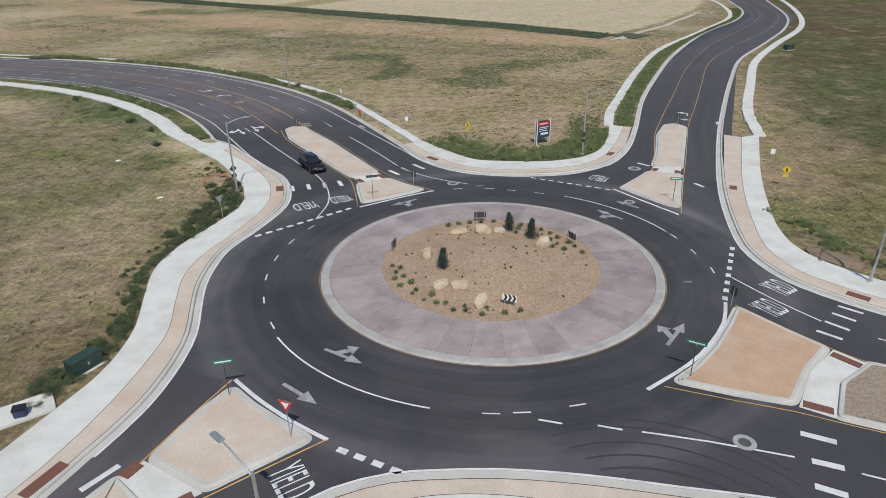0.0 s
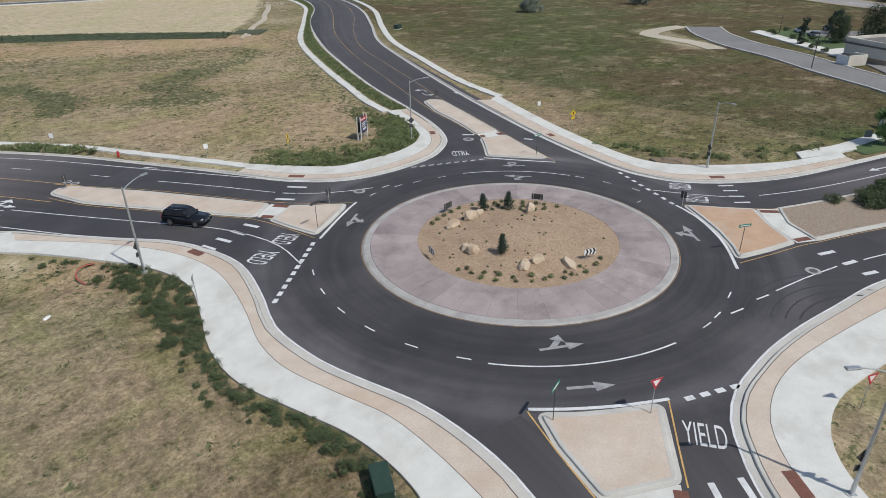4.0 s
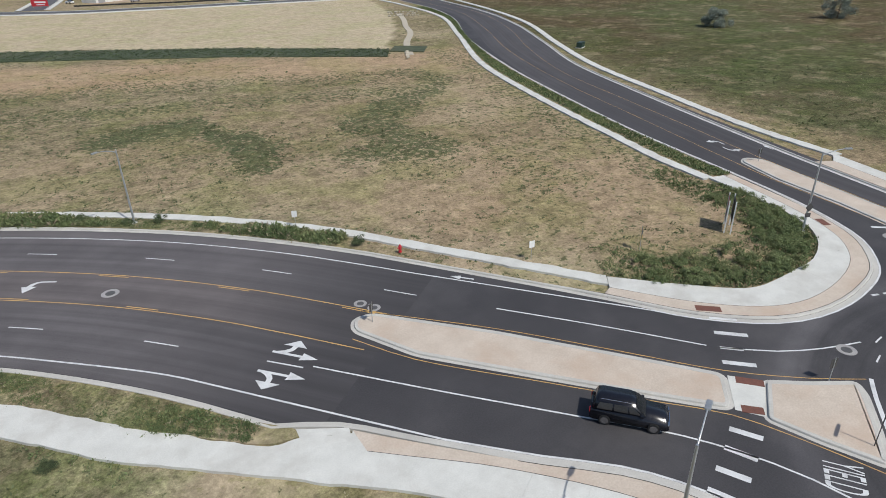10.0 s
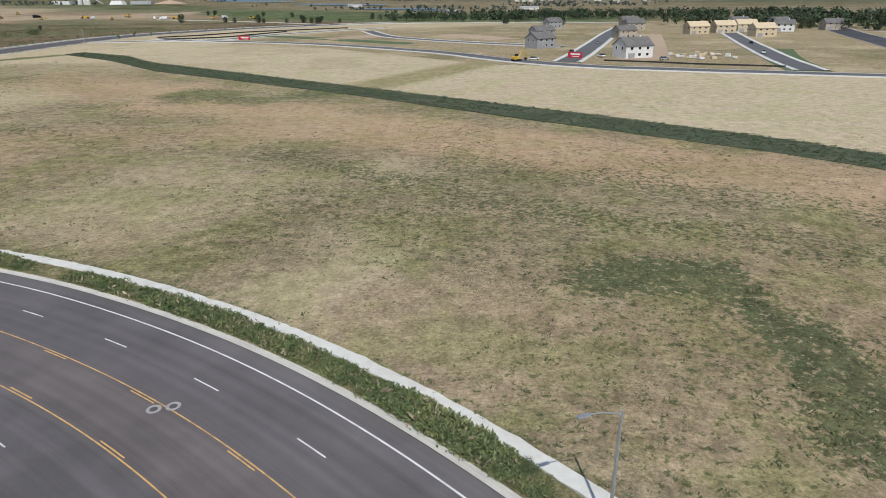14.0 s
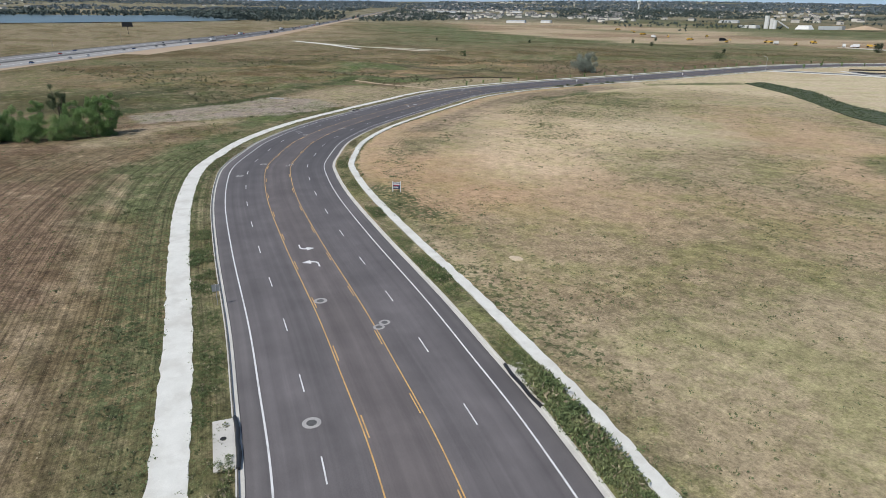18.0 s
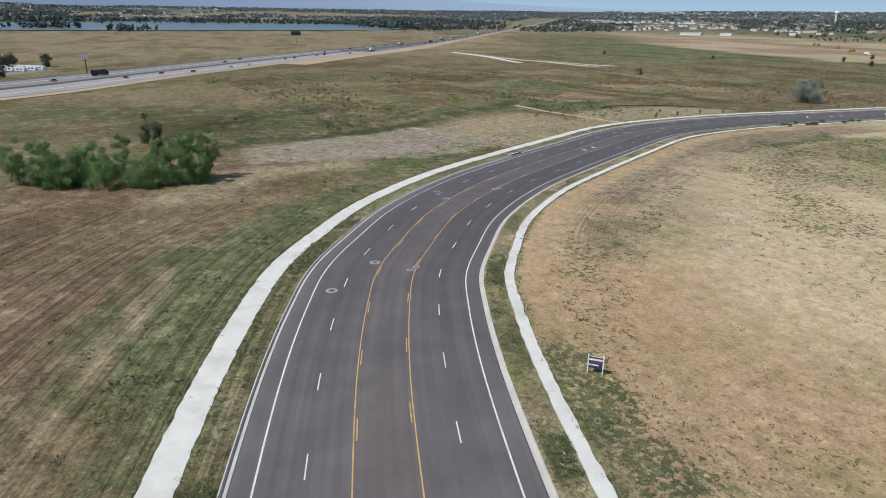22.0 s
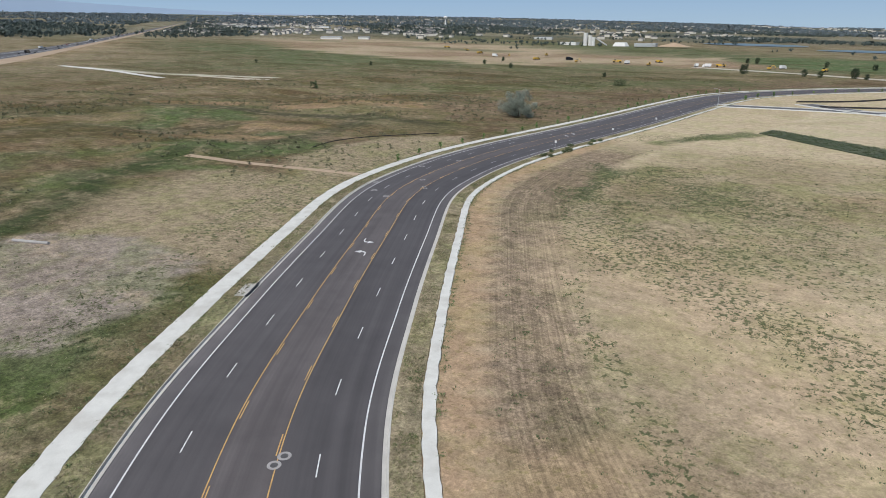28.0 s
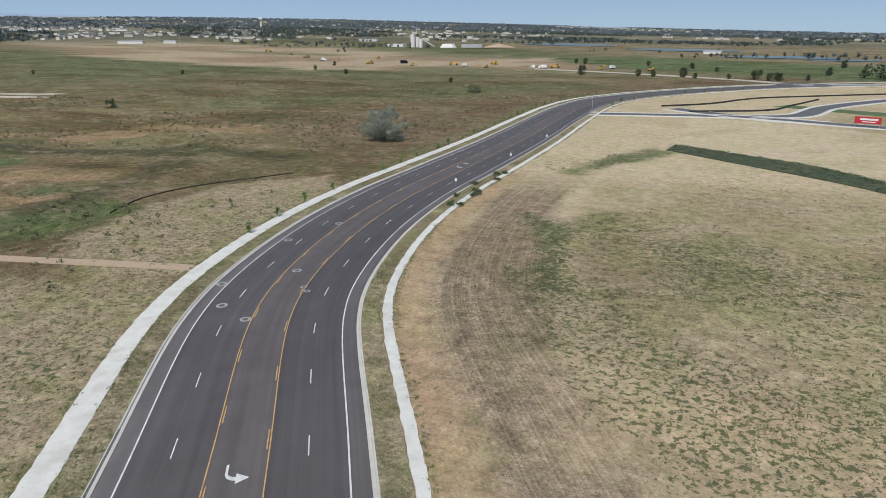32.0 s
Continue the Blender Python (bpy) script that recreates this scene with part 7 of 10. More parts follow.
# street lamps: the arm of the first points along +x
def street_lamp(at, arm, sign=False):
    turn = math.degrees(math.atan2(arm[1], arm[0]))
    ob = thing("street_lamp", (at[0], at[1], -0.02), "tall galvanised steel street lamp with one curved arm", "street lamp", "street lamps", "", turn)
    part("footing", tube(bmesh.new(), [(0, 0, 0.0), (0, 0, 0.22)], 0.3, 16), CONCRETE, ob)
    part("base_plate", box(bmesh.new(), (-0.2, -0.2, 0.22), (0.2, 0.2, 0.26), 0.01), STEEL, ob)
    part("pole", tube(bmesh.new(), [(0, 0, 0.24), (0, 0, 3), (0, 0, 6), (0, 0, 8.35)], (0.12, 0.07), 12), STEEL, ob)
    arm_ob = part("arm", tube(bmesh.new(), [(0, 0, 8.1), (0.6, 0, 8.38), (1.3, 0, 8.6), (2.1, 0, 8.72)], (0.05, 0.035), 8), STEEL, ob)
    bm = box(bmesh.new(), (2.0, -0.14, 8.66), (2.75, 0.14, 8.78), 0.03)
    part("lamp_head", bm, STEEL, arm_ob, "flat grey lamp head")
    part("hand_hole_cover", box(bmesh.new(), (0.1, -0.05, 0.55), (0.13, 0.05, 0.85)), STEEL, ob)
    if sign:
        b2 = bmesh.new()
        panel(b2, [(0, 2.35), (0.45, 2.8), (0, 3.25), (-0.45, 2.8)], 0.13, 0.15)
        sg = part("diamond_sign", b2, SIGN_BACK, ob, "dark back of a diamond warning sign")
        sg.matrix_basis = pose(0, 0, 0, 0, 0, sign - turn)
        b3 = panel(bmesh.new(), [(-0.3, 1.75), (0.3, 1.75), (0.3, 2.2), (-0.3, 2.2)], 0.13, 0.15)
        s2 = part("plaque_sign", b3, SIGN_BACK, ob, "dark back of a small plaque")
        s2.matrix_basis = pose(0, 0, 0, 0, 0, sign - turn)
    return ob


street_lamp((-24.4, 70.6), (0.94, 0.34), 40)
street_lamp((-31.2, 131.3), (-0.9, -0.42))
street_lamp((19.2, 83.0), (0.8, -0.6), 150)
street_lamp((36.0, 46.4), (-0.45, -0.9), 60)
street_lamp((-7.4, 17.9), (-0.75, 0.66), -30)
street_lamp((-291.0, 530.0), (-0.95, -0.1))
street_lamp((149.5, 333.0), (-0.9, 0.3))


def signpost(name, at, face, outline_xz, front, label, category, back=GREY_BACK, post=2.1, rim=None, z=0.14, radius=0.03, group="road signs"):
    """A plate on one steel post. face: the way its front looks."""
    ob = thing(name, (at[0], at[1], z), label, category, group, "", facing(*face))
    top = max(q[1] for q in outline_xz)
    part("post", tube(bmesh.new(), [(0, 0.03, -0.15), (0, 0.03, top - 0.05)], radius, 8), STEEL, ob)
    plate_ob = part("plate", panel(bmesh.new(), outline_xz, -0.016, -0.004), back, ob)
    part("face", panel(bmesh.new(), [(x * 0.985, z_) for x, z_ in outline_xz], -0.022, -0.017), rim or front, plate_ob)
    if rim:
        cx, cz = sum(q[0] for q in outline_xz) / len(outline_xz), sum(q[1] for q in outline_xz) / len(outline_xz)
        part("field", panel(bmesh.new(), [(cx + (x - cx) * 0.55, cz + (z_ - cz) * 0.55) for x, z_ in outline_xz], -0.030, -0.023), front, plate_ob)
    return ob


YIELD_TRI = [(-0.5, 2.75), (0.5, 2.75), (0.0, 1.9)]
signpost("yield_sign", (-9.2, 28.7), (-0.35, -0.94), YIELD_TRI, WHITE, "red and white triangular yield sign on the island", "yield sign", GREY_BACK, 2.1, RED)
signpost("yield_sign", (-23.4, 61.9), (-0.85, 0.5), YIELD_TRI, WHITE, "triangular yield sign seen from its grey back", "yield sign", GREY_BACK, 2.1, RED, 0.0)
signpost("yield_sign", (0.6, 19.6), (-0.4, -0.9), YIELD_TRI, WHITE, "triangular yield sign with a dark back beside scrub", "yield sign", SIGN_BACK, 2.1, RED, 0.0)
DIAMOND = [(0, 1.55), (0.5, 2.05), (0, 2.55), (-0.5, 2.05)]
for at, face in (((40.1, 69.6), (-0.35, -0.93)), ((3.9, 91.6), (0.61, -0.79)), ((22.0, 17.2), (-0.8, 0.3))):
    ob = signpost("crossing_sign", at, face, DIAMOND, SIGN_YELLOW, "yellow diamond pedestrian crossing sign on a post", "road sign", GREY_BACK, 2.1, None, 0.0)
    part("symbol", panel(bmesh.new(), [(-0.08, 1.75), (0.08, 1.75), (0.1, 2.15), (0.0, 2.35), (-0.1, 2.15)], -0.03, -0.024), BLACK, ob)
    part("arrow_plaque", panel(bmesh.new(), [(-0.3, 1.15), (0.3, 1.15), (0.3, 1.48), (-0.3, 1.48)], -0.022, -0.006), SIGN_YELLOW, ob)


def street_name(at, face, z=0.14, back=False):
    ob = thing("street_name_sign", (at[0], at[1], z), "green street name sign on a thin dark post", "street sign", "street name signs", "", facing(*face))
    part("post", tube(bmesh.new(), [(0, 0, -0.1), (0, 0, 2.5)], 0.03, 8), SIGN_BACK, ob)
    blade = part("blade", box(bmesh.new(), (-0.65, -0.012, 2.5), (0.65, 0.012, 2.78), 0.005), SIGN_BACK if back else SIGN_GREEN, ob)
    if back:
        tagged(ob, "thin street sign with a dark unlit back", "street sign", "street name signs")
        return ob
    part("lettering_bar", box(bmesh.new(), (-0.5, -0.02, 2.6), (0.5, -0.013, 2.69)), WHITE, blade)
    part("cap", tube(bmesh.new(), [(0, 0, 2.46), (0, 0, 2.54)], 0.04, 8), STEEL, ob)
    return ob


street_name((-14.0, 32.7), (0.25, -0.97))
street_name((16.4, 34.0), (-0.5, -0.86))
street_name((-7.9, 67.3), (-0.2, 0.98), 0.14, True)
street_name((25.6, 65.1), (-0.1, -0.99))


def keep_right(at, face, z=0.14):
    ob = signpost("keep_right_sign", at, face, [(-0.3, 0.95), (0.3, 0.95), (0.3, 1.75), (-0.3, 1.75)], WHITE, "small white arrow sign with a dark back on the island", "road sign", SIGN_BACK, 1.2, None, z)
    part("arrow", panel(bmesh.new(), [(-0.1, 1.55), (-0.03, 1.6), (0.1, 1.3), (0.18, 1.36), (0.16, 1.08), (-0.04, 1.24), (0.03, 1.27)], -0.03, -0.024), BLACK, ob)


keep_right((-22.8, 98.2), (-0.5, 0.86))
keep_right((-3.4, 71.6), (0.3, 0.95))
keep_right((22.9, 43.0), (0.9, 0.3), 0.01)
keep_right((36.6, 96.0), (0.4, 0.9))


# chevron boards round the bed: two posts, a white board with three black chevrons
def chevron_board(at, face):
    ob = thing("chevron_board", (at[0], at[1], bed_height(*at) - 0.02), "white board with black chevrons on two posts in the gravel", "chevron sign", "chevron boards", "", facing(*face))
    for x in (-0.42, 0.42):
        part("post", tube(bmesh.new(), [(x, 0.03, -0.1), (x, 0.03, 1.12)], 0.025, 8), STEEL, ob)
    bd = part("board", box(bmesh.new(), (-0.62, -0.016, 0.5), (0.62, 0.0, 1.14), 0.004), SIGN_BACK, ob)
    part("sheet", box(bmesh.new(), (-0.61, -0.022, 0.51), (0.61, -0.017, 1.13)), WHITE, bd)
    for k in (-0.42, -0.06, 0.3):
        part("chevron", panel(bmesh.new(), [(k - 0.08, 0.53), (k + 0.1, 0.53), (k + 0.26, 0.82), (k + 0.1, 1.11), (k - 0.08, 1.11), (k + 0.08, 0.82)], -0.028, -0.023), BLACK, bd)
    return ob


chevron_board((5.2, 43.0), (-0.4, -0.9))
chevron_board((-4.6, 53.6), (-0.95, 0.3))
chevron_board((3.9, 60.0), (-0.05, 1.0))
chevron_board((12.3, 54.6), (0.9, 0.45))


# boulders and planting of the bed
def boulder(at, size, turn, tilt=0.0, seed=0):
    g = np.random.default_rng(seed + 500)
    bm = bmesh.new()
    pts = []
    for z in (0.0, 0.55, 1.15):
        k = 5 if z > 0.3 else 6
        for i in range(k):
            a = 2 * math.pi * i / k + g.uniform(-0.4, 0.4)
            r = (1.0 if z < 0.9 else 0.78) * g.uniform(0.8, 1.15)
            pts.append(bm.verts.new((size[0] / 2 * r * math.cos(a), size[1] / 2 * r * math.sin(a), size[2] * 0.95 * (z + g.uniform(-0.16, 0.16)) - 0.06)))
    bmesh.ops.convex_hull(bm, input=pts)
    bmesh.ops.bevel(bm, geom=bm.edges[:], offset=0.012, segments=1, affect="EDGES")
    ob = part("boulder", bm, SANDSTONE)
    ob.matrix_basis = pose(at[0], at[1], bed_height(*at), tilt, 0, turn)
    return tagged(ob, "buff sandstone slab lying on the gravel bed", "boulder", "boulders in the bed")


for k, (at, size, turn, tilt) in enumerate((((-0.3, 46.2), (1.5, 1.0, 0.42), 20, 4), ((1.4, 46.0), (1.5, 0.95, 0.38), -10, -3), ((3.0, 43.7), (0.9, 1.9, 0.32), -28, 14), ((-1.5, 51.4), (1.05, 1.2, 0.55), 10, 0), ((-1.4, 52.3), (0.8, 0.9, 0.4), 40, 0),
                                            ((1.5, 56.9), (1.7, 1.0, 0.4), 5, -3), ((3.9, 56.7), (1.5, 0.9, 0.6), -15, 0), ((5.6, 57.0), (1.3, 0.8, 0.35), 8, 0), ((9.4, 53.3), (1.5, 0.9, 0.7), 30, 8))):
    boulder(at, (size[0] * 1.12, size[1] * 1.12, size[2] * 1.25), turn, tilt, k)


def juniper(at, height, seed):
    g = np.random.default_rng(seed)
    ob = thing("juniper", (at[0], at[1], bed_height(*at)), "dark blue-green upright juniper staked in the gravel", "shrub", "junipers")
    cs = [(g.normal() * 0.2 * (1.1 - u), g.normal() * 0.2 * (1.1 - u), 0.25 + u * (height - 0.35)) for u in np.linspace(0, 1, 20)]
    rs = [0.56 * math.sqrt(max(0.08, 1 - 0.85 * u)) * (0.75 + 0.25 * min(1, 5 * u)) for u in np.linspace(0, 1, 20)]
    v, f = leaf_cloud(cs, rs, 150, 0.05, seed, 0.9)
    c = new("foliage", fast_mesh("foliage", v, f, 4, JUNIPER))
    c.parent = ob
    part("trunk", tube(bmesh.new(), [(0, 0, -0.05), (0, 0, height * 0.7)], (0.05, 0.02), 6), BARK, ob)
    for x in (-0.6, 0.6):
        part("stake", tube(bmesh.new(), [(x, 0.1, -0.1), (x, 0.1, 0.75)], 0.025, 6), WOOD_POST, ob)


juniper((0.0, 49.0), 2.0, 700)
juniper((6.6, 57.5), 1.9, 701)
juniper((8.6, 55.6), 2.0, 702)
TUSSOCK = []
for k in range(3):
    g = np.random.default_rng(720 + k)
    v, f = leaf_cloud([(0, 0, 0.14)] * 3, (0.24, 0.32, 0.26), 70, 0.045, 720 + k, 0.8)
    v[:, 2] = np.maximum(v[:, 2], 0)
    TUSSOCK.append(fast_mesh("tussock", v, f, 4, SHRUB_LEAF if k < 2 else VERGE_WEED))


def tussock(x, y, size=1.0):
    ob = new("tussock", random.choice(TUSSOCK))
    ob.matrix_basis = pose(x, y, bed_height(x, y) - 0.01, 0, 0, random.uniform(0, 360)) @ Matrix.Diagonal((size, size, size, 1))
    tagged(ob, "small dull green tussock planted in the gravel", "plant", "tussocks in the bed")


for a, r in [(x, 8.9) for x in range(-178, -70, 9)] + [(x, 8.0) for x in range(-174, -95, 11)] + [(x, 8.7) for x in range(10, 120, 8)] + [(x, 7.6) for x in range(18, 75, 9)] + [(x, 6.6) for x in (24, 38, 52, 64)]:
    rr = r + random.uniform(-0.35, 0.35)
    q = radians(a + random.uniform(-2, 2))
    tussock(HUB[0] + rr * math.cos(q), HUB[1] + rr * math.sin(q), random.uniform(0.75, 1.25))
for k in range(70):
    rr, q = 9.0 * math.sqrt(random.random()), random.uniform(0, 6.28)
    tussock(HUB[0] + rr * math.cos(q), HUB[1] + rr * math.sin(q), random.uniform(0.3, 0.55))


# large board sign at the corner: two panels in a V on white posts
def board_sign(name, at, turn, w, low, high, posts, label, faces, bars):
    ob = thing(name, (at[0], at[1], -0.05), label, "sign board", "", "", turn)
    for x in (-w / 2 - 0.06, w / 2 + 0.06):
        part("post", box(bmesh.new(), (x - 0.06, -0.06, -0.1), (x + 0.06, 0.06, posts), 0.01), WHITE, ob)
    bd = part("board", box(bmesh.new(), (-w / 2, -0.02, low), (w / 2, 0.02, high)), SIGN_BACK, ob)
    for lo, hi, mat_ in faces:
        part("printed_field", box(bmesh.new(), (-w / 2 + 0.02, -0.03, lo), (w / 2 - 0.02, -0.021, hi)), mat_, bd)
    for x0, x1, z0, z1, mat_ in bars:
        part("lettering_bar", box(bmesh.new(), (x0, -0.036, z0), (x1, -0.031, z1)), mat_, bd)
    return ob


board_sign("sale_board", (14.6, 88.2), facing(0.5, -0.86), 2.2, 1.0, 3.3, 3.5, "tall dark land sale board with red top and white bars", [(2.75, 3.28, RED), (1.02, 2.72, NAVY)],
           [(-0.8, 0.6, 2.92, 3.08, WHITE), (-0.8, 0.8, 2.4, 2.52, WHITE), (-0.8, 0.5, 2.15, 2.25, WHITE), (-0.8, 0.7, 1.9, 2.0, WHITE), (-0.5, 0.8, 1.4, 1.7, WHITE)])
board_sign("sale_board", (14.45, 88.75), facing(-0.47, 0.88), 2.2, 1.0, 3.3, 3.5, "tall dark land sale board with red top and white bars", [(2.75, 3.28, RED), (1.02, 2.72, NAVY)], [(-0.8, 0.6, 2.92, 3.08, WHITE), (-0.8, 0.8, 2.4, 2.52, WHITE)])
board_sign("field_sign", (-166.9, 194.7), facing(0.75, -0.66), 1.3, 0.6, 1.85, 2.0, "dark printed board between white posts beside the walk", [(0.62, 1.83, NAVY)],
           [(-0.6, 0.6, 1.78, 1.86, WHITE), (-0.62, 0.62, 1.4, 1.6, WHITE), (-0.5, 0.5, 1.15, 1.25, RED), (-0.6, 0.3, 0.85, 1.0, WHITE)])
for at, face in (((-5.4, 97.2), (-0.3, -0.95)), ((-18.6, 118.6), (-0.5, -0.86)), ((-296.0, 372.0), (0.3, -0.95)), ((-293.5, 410.0), (0.2, -0.98)), ((-292.5, 450.0), (0.2, -0.98)), ((42.6, 78.0), (-0.4, -0.9))):
    signpost("small_sign", at, face, [(-0.28, 1.25), (0.28, 1.25), (0.28, 1.95), (-0.28, 1.95)], WHITE, "small white sign on a thin post beside the verge", "road sign", GREY_BACK, 1.9, None, 0.0, 0.025)
signpost("white_mail_sign", (62.0, 35.6), (-0.8, -0.6), [(-0.5, 0.4), (0.5, 0.4), (0.5, 1.4), (-0.5, 1.4)], GREY_BACK, "grey site board on a post in the grass", "sign board", GREY_BACK, 1.2, None, 0.0)

# hydrant
hy = thing("fire_hydrant", (-13.8, 106.6, 0.08), "red cast iron fire hydrant on the verge", "fire hydrant")
part("barrel", tube(bmesh.new(), [(0, 0, 0), (0, 0, 0.6)], 0.14, 12), RED, hy)
part("bonnet", tube(bmesh.new(), [(0, 0, 0.6), (0, 0, 0.8)], (0.16, 0.06), 12), RED, hy)
part("outlet", tube(bmesh.new(), [(-0.26, 0, 0.45), (0.26, 0, 0.45)], 0.07, 10), RED, hy)
part("flange", tube(bmesh.new(), [(0, 0, 0), (0, 0, 0.06)], 0.2, 12), RED, hy)


# utility boxes west of the walk
def cabinet(at, size, turn, label):
    ob = thing("utility_cabinet", (at[0], at[1], -0.05), label, "utility cabinet", "utility cabinets", "", turn)
    part("pad", box(bmesh.new(), (-size[0] / 2 - 0.15, -size[1] / 2 - 0.15, 0), (size[0] / 2 + 0.15, size[1] / 2 + 0.15, 0.12), 0.02), CONCRETE, ob)
    body = part("body", box(bmesh.new(), (-size[0] / 2, -size[1] / 2, 0.12), (size[0] / 2, size[1] / 2, size[2]), 0.04), BOX_GREEN, ob)
    part("lid", box(bmesh.new(), (-size[0] / 2 - 0.04, -size[1] / 2 - 0.04, size[2]), (size[0] / 2 + 0.04, size[1] / 2 + 0.04, size[2] + 0.08), 0.03), BOX_GREEN, body)
    part("handle", box(bmesh.new(), (-0.06, -size[1] / 2 - 0.04, size[2] * 0.5), (0.06, -size[1] / 2, size[2] * 0.7)), STEEL, body)


cabinet((-25.0, 36.0), (2.2, 1.0, 1.1), 62, "dark green utility cabinet half hidden by shrubs")
pad = thing("concrete_pad", (-26.6, 31.6, -0.05), "pale concrete equipment pad in the grass", "concrete pad", "", "", 35)
part("slab", box(bmesh.new(), (-1.6, -1.1, 0), (1.6, 1.1, 0.22), 0.03), CONCRETE, pad)
valve = thing("valve_box", (-26.5, 31.0, 0.17), "small dark valve box on the concrete pad", "valve box", "", "", 20)
part("body", box(bmesh.new(), (-0.35, -0.3, 0), (0.35, 0.3, 0.55), 0.04), NAVY, valve)
part("lid", box(bmesh.new(), (-0.4, -0.35, 0.55), (0.4, 0.35, 0.62), 0.03), BLACK, valve)
box_ne = cabinet((90.0, 168.5), (2.4, 1.4, 1.3), 20, "dark green utility cabinet in the grass")

# orange-red flexible pipe lying by the corner lamp
pipe_pts = [(-28.9, 72.2), (-29.2, 73.4), (-28.8, 74.6), (-28.0, 75.4), (-27.0, 75.7)]
pc = curve(pipe_pts, 0.25)
ob = part("flexible_pipe", tube(bmesh.new(), [(x, y, 0.1 + 0.35 * math.sin(math.pi * i / (len(pc) - 1))) for i, (x, y) in enumerate(pc)], 0.06, 8), surface("orange_pipe", (0.40, 0.09, 0.06), (0.48, 0.12, 0.08), 4.0, 0.6, 0.1, 20.0))
tagged(ob, "orange-red plastic pipe arched over bare soil", "pipe")
for k in range(5):
    p = (-26.3 - 0.9 * k, 74.2 - 0.25 * k)
    st = part("survey_stake", box(bmesh.new(), (-0.02, -0.02, -0.05), (0.02, 0.02, 0.9), 0.004), WOOD_POST)
    st.matrix_basis = pose(p[0], p[1], -0.05, random.uniform(-8, 8), random.uniform(-8, 8), 0)
    tagged(st, "thin weathered wooden stake in bare soil", "stake", "stakes")
for at in ((-32.9, 68.9), (-44.3, 83.2)):
    bag = boulder((at[0], at[1]), (0.9, 0.35, 0.1), 30, 0, 60)
    bag.matrix_basis = pose(at[0], at[1], 0.0, 0, 0, 30)
    bag.name = "plastic_scrap"
    bag.data.materials.clear()
    bag.data.materials.append(WHITE)
    tagged(bag, "pale scrap of plastic sheet in dry grass", "litter", "litter")
# soil heap with stakes at the east corner
heap = boulder((33.8, 50.5), (6.0, 2.6, 0.36), -42, 0, 77)
heap.matrix_basis = pose(35.6, 51.0, -0.1, 0, 0, -48)
heap.name = "soil_mound"
heap.data.materials.clear()
heap.data.materials.append(surface("dark_soil", (0.16, 0.12, 0.08), (0.26, 0.20, 0.14), 2.0, 0.95, 0.8, 8.0))
tagged(heap, "dark dug soil heap beside the walk", "soil mound")
# pale spoil left in the field
spoil = boulder((0, 0), (2.6, 1.7, 0.25), 20, 0, 78)
spoil.matrix_basis = pose(-128.5, 190.4, float(ground_z(np.array([-128.5]), np.array([190.4]))[0]) - 0.05, 0, 0, 20)
spoil.name = "soil_mound"
spoil.data.materials.clear()
spoil.data.materials.append(surface("pale_spoil", (0.42, 0.34, 0.24), (0.56, 0.46, 0.34), 2.0, 0.95, 0.8, 8.0))
tagged(spoil, "small heap of pale dry soil on the field", "soil mound")
signpost("road_sign", (-135.7, 153.8), (-0.97, 0.24), [(-0.4, 1.6), (0.4, 1.6), (0.4, 2.4), (-0.4, 2.4)], WHITE, "square road sign on the verge seen from its grey back", "road sign", GREY_BACK, 2.1, None, 0.1)
# storm inlets on the main road
for at, side, long in (((-111.3, 147.6), 1, 3.1), ((-105.3, 171.3), -1, 3.4), ((-270, 240), 1, 2.3)):
    side_line = offset(MAIN, side * 12.0)
    p, h = place_on(side_line, nearest(side_line, at))
    inlet = thing("storm_inlet", (p[0], p[1], 0.0), "concrete storm drain inlet with black wattle at the kerb", "storm drain", "storm drains", "", math.degrees(h))
    part("slab", box(bmesh.new(), (-long, -0.15 if side > 0 else -1.35, 0.02), (long, 1.35 if side > 0 else 0.15, 0.175), 0.02), KERB, inlet)
    part("wattle", tube(bmesh.new(), [(-long - 0.1, -side * 0.30, 0.14), (-long * 0.5, -side * 0.46, 0.16), (0.0, -side * 0.38, 0.15), (long * 0.5, -side * 0.47, 0.16), (long + 0.1, -side * 0.30, 0.14)], 0.17, 8), BLACK, inlet)
    part("lid", tube(bmesh.new(), [(0.6, side * 0.6, 0.175), (0.6, side * 0.6, 0.185)], 0.24, 14), DRAIN, inlet)


# ---------------------------------------------------------------- vehicles
def extrude_side(bm, side, half, taper=0.0):
    """A closed side outline [(x, z)] carried across the width; higher points lean inwards by taper."""
    zs = [z for _, z in side]
    lo, hi = min(zs), max(zs)
    a = [bm.verts.new((x, -half + taper * (z - lo) / (hi - lo), z)) for x, z in side]
    b = [bm.verts.new((x, half - taper * (z - lo) / (hi - lo), z)) for x, z in side]
    n = len(side)
    bm.faces.new(a)
    bm.faces.new(b[::-1])
    for i in range(n):
        bm.faces.new((a[i], b[i], b[(i + 1) % n], a[(i + 1) % n]))
    bmesh.ops.recalc_face_normals(bm, faces=bm.faces)
    return bm


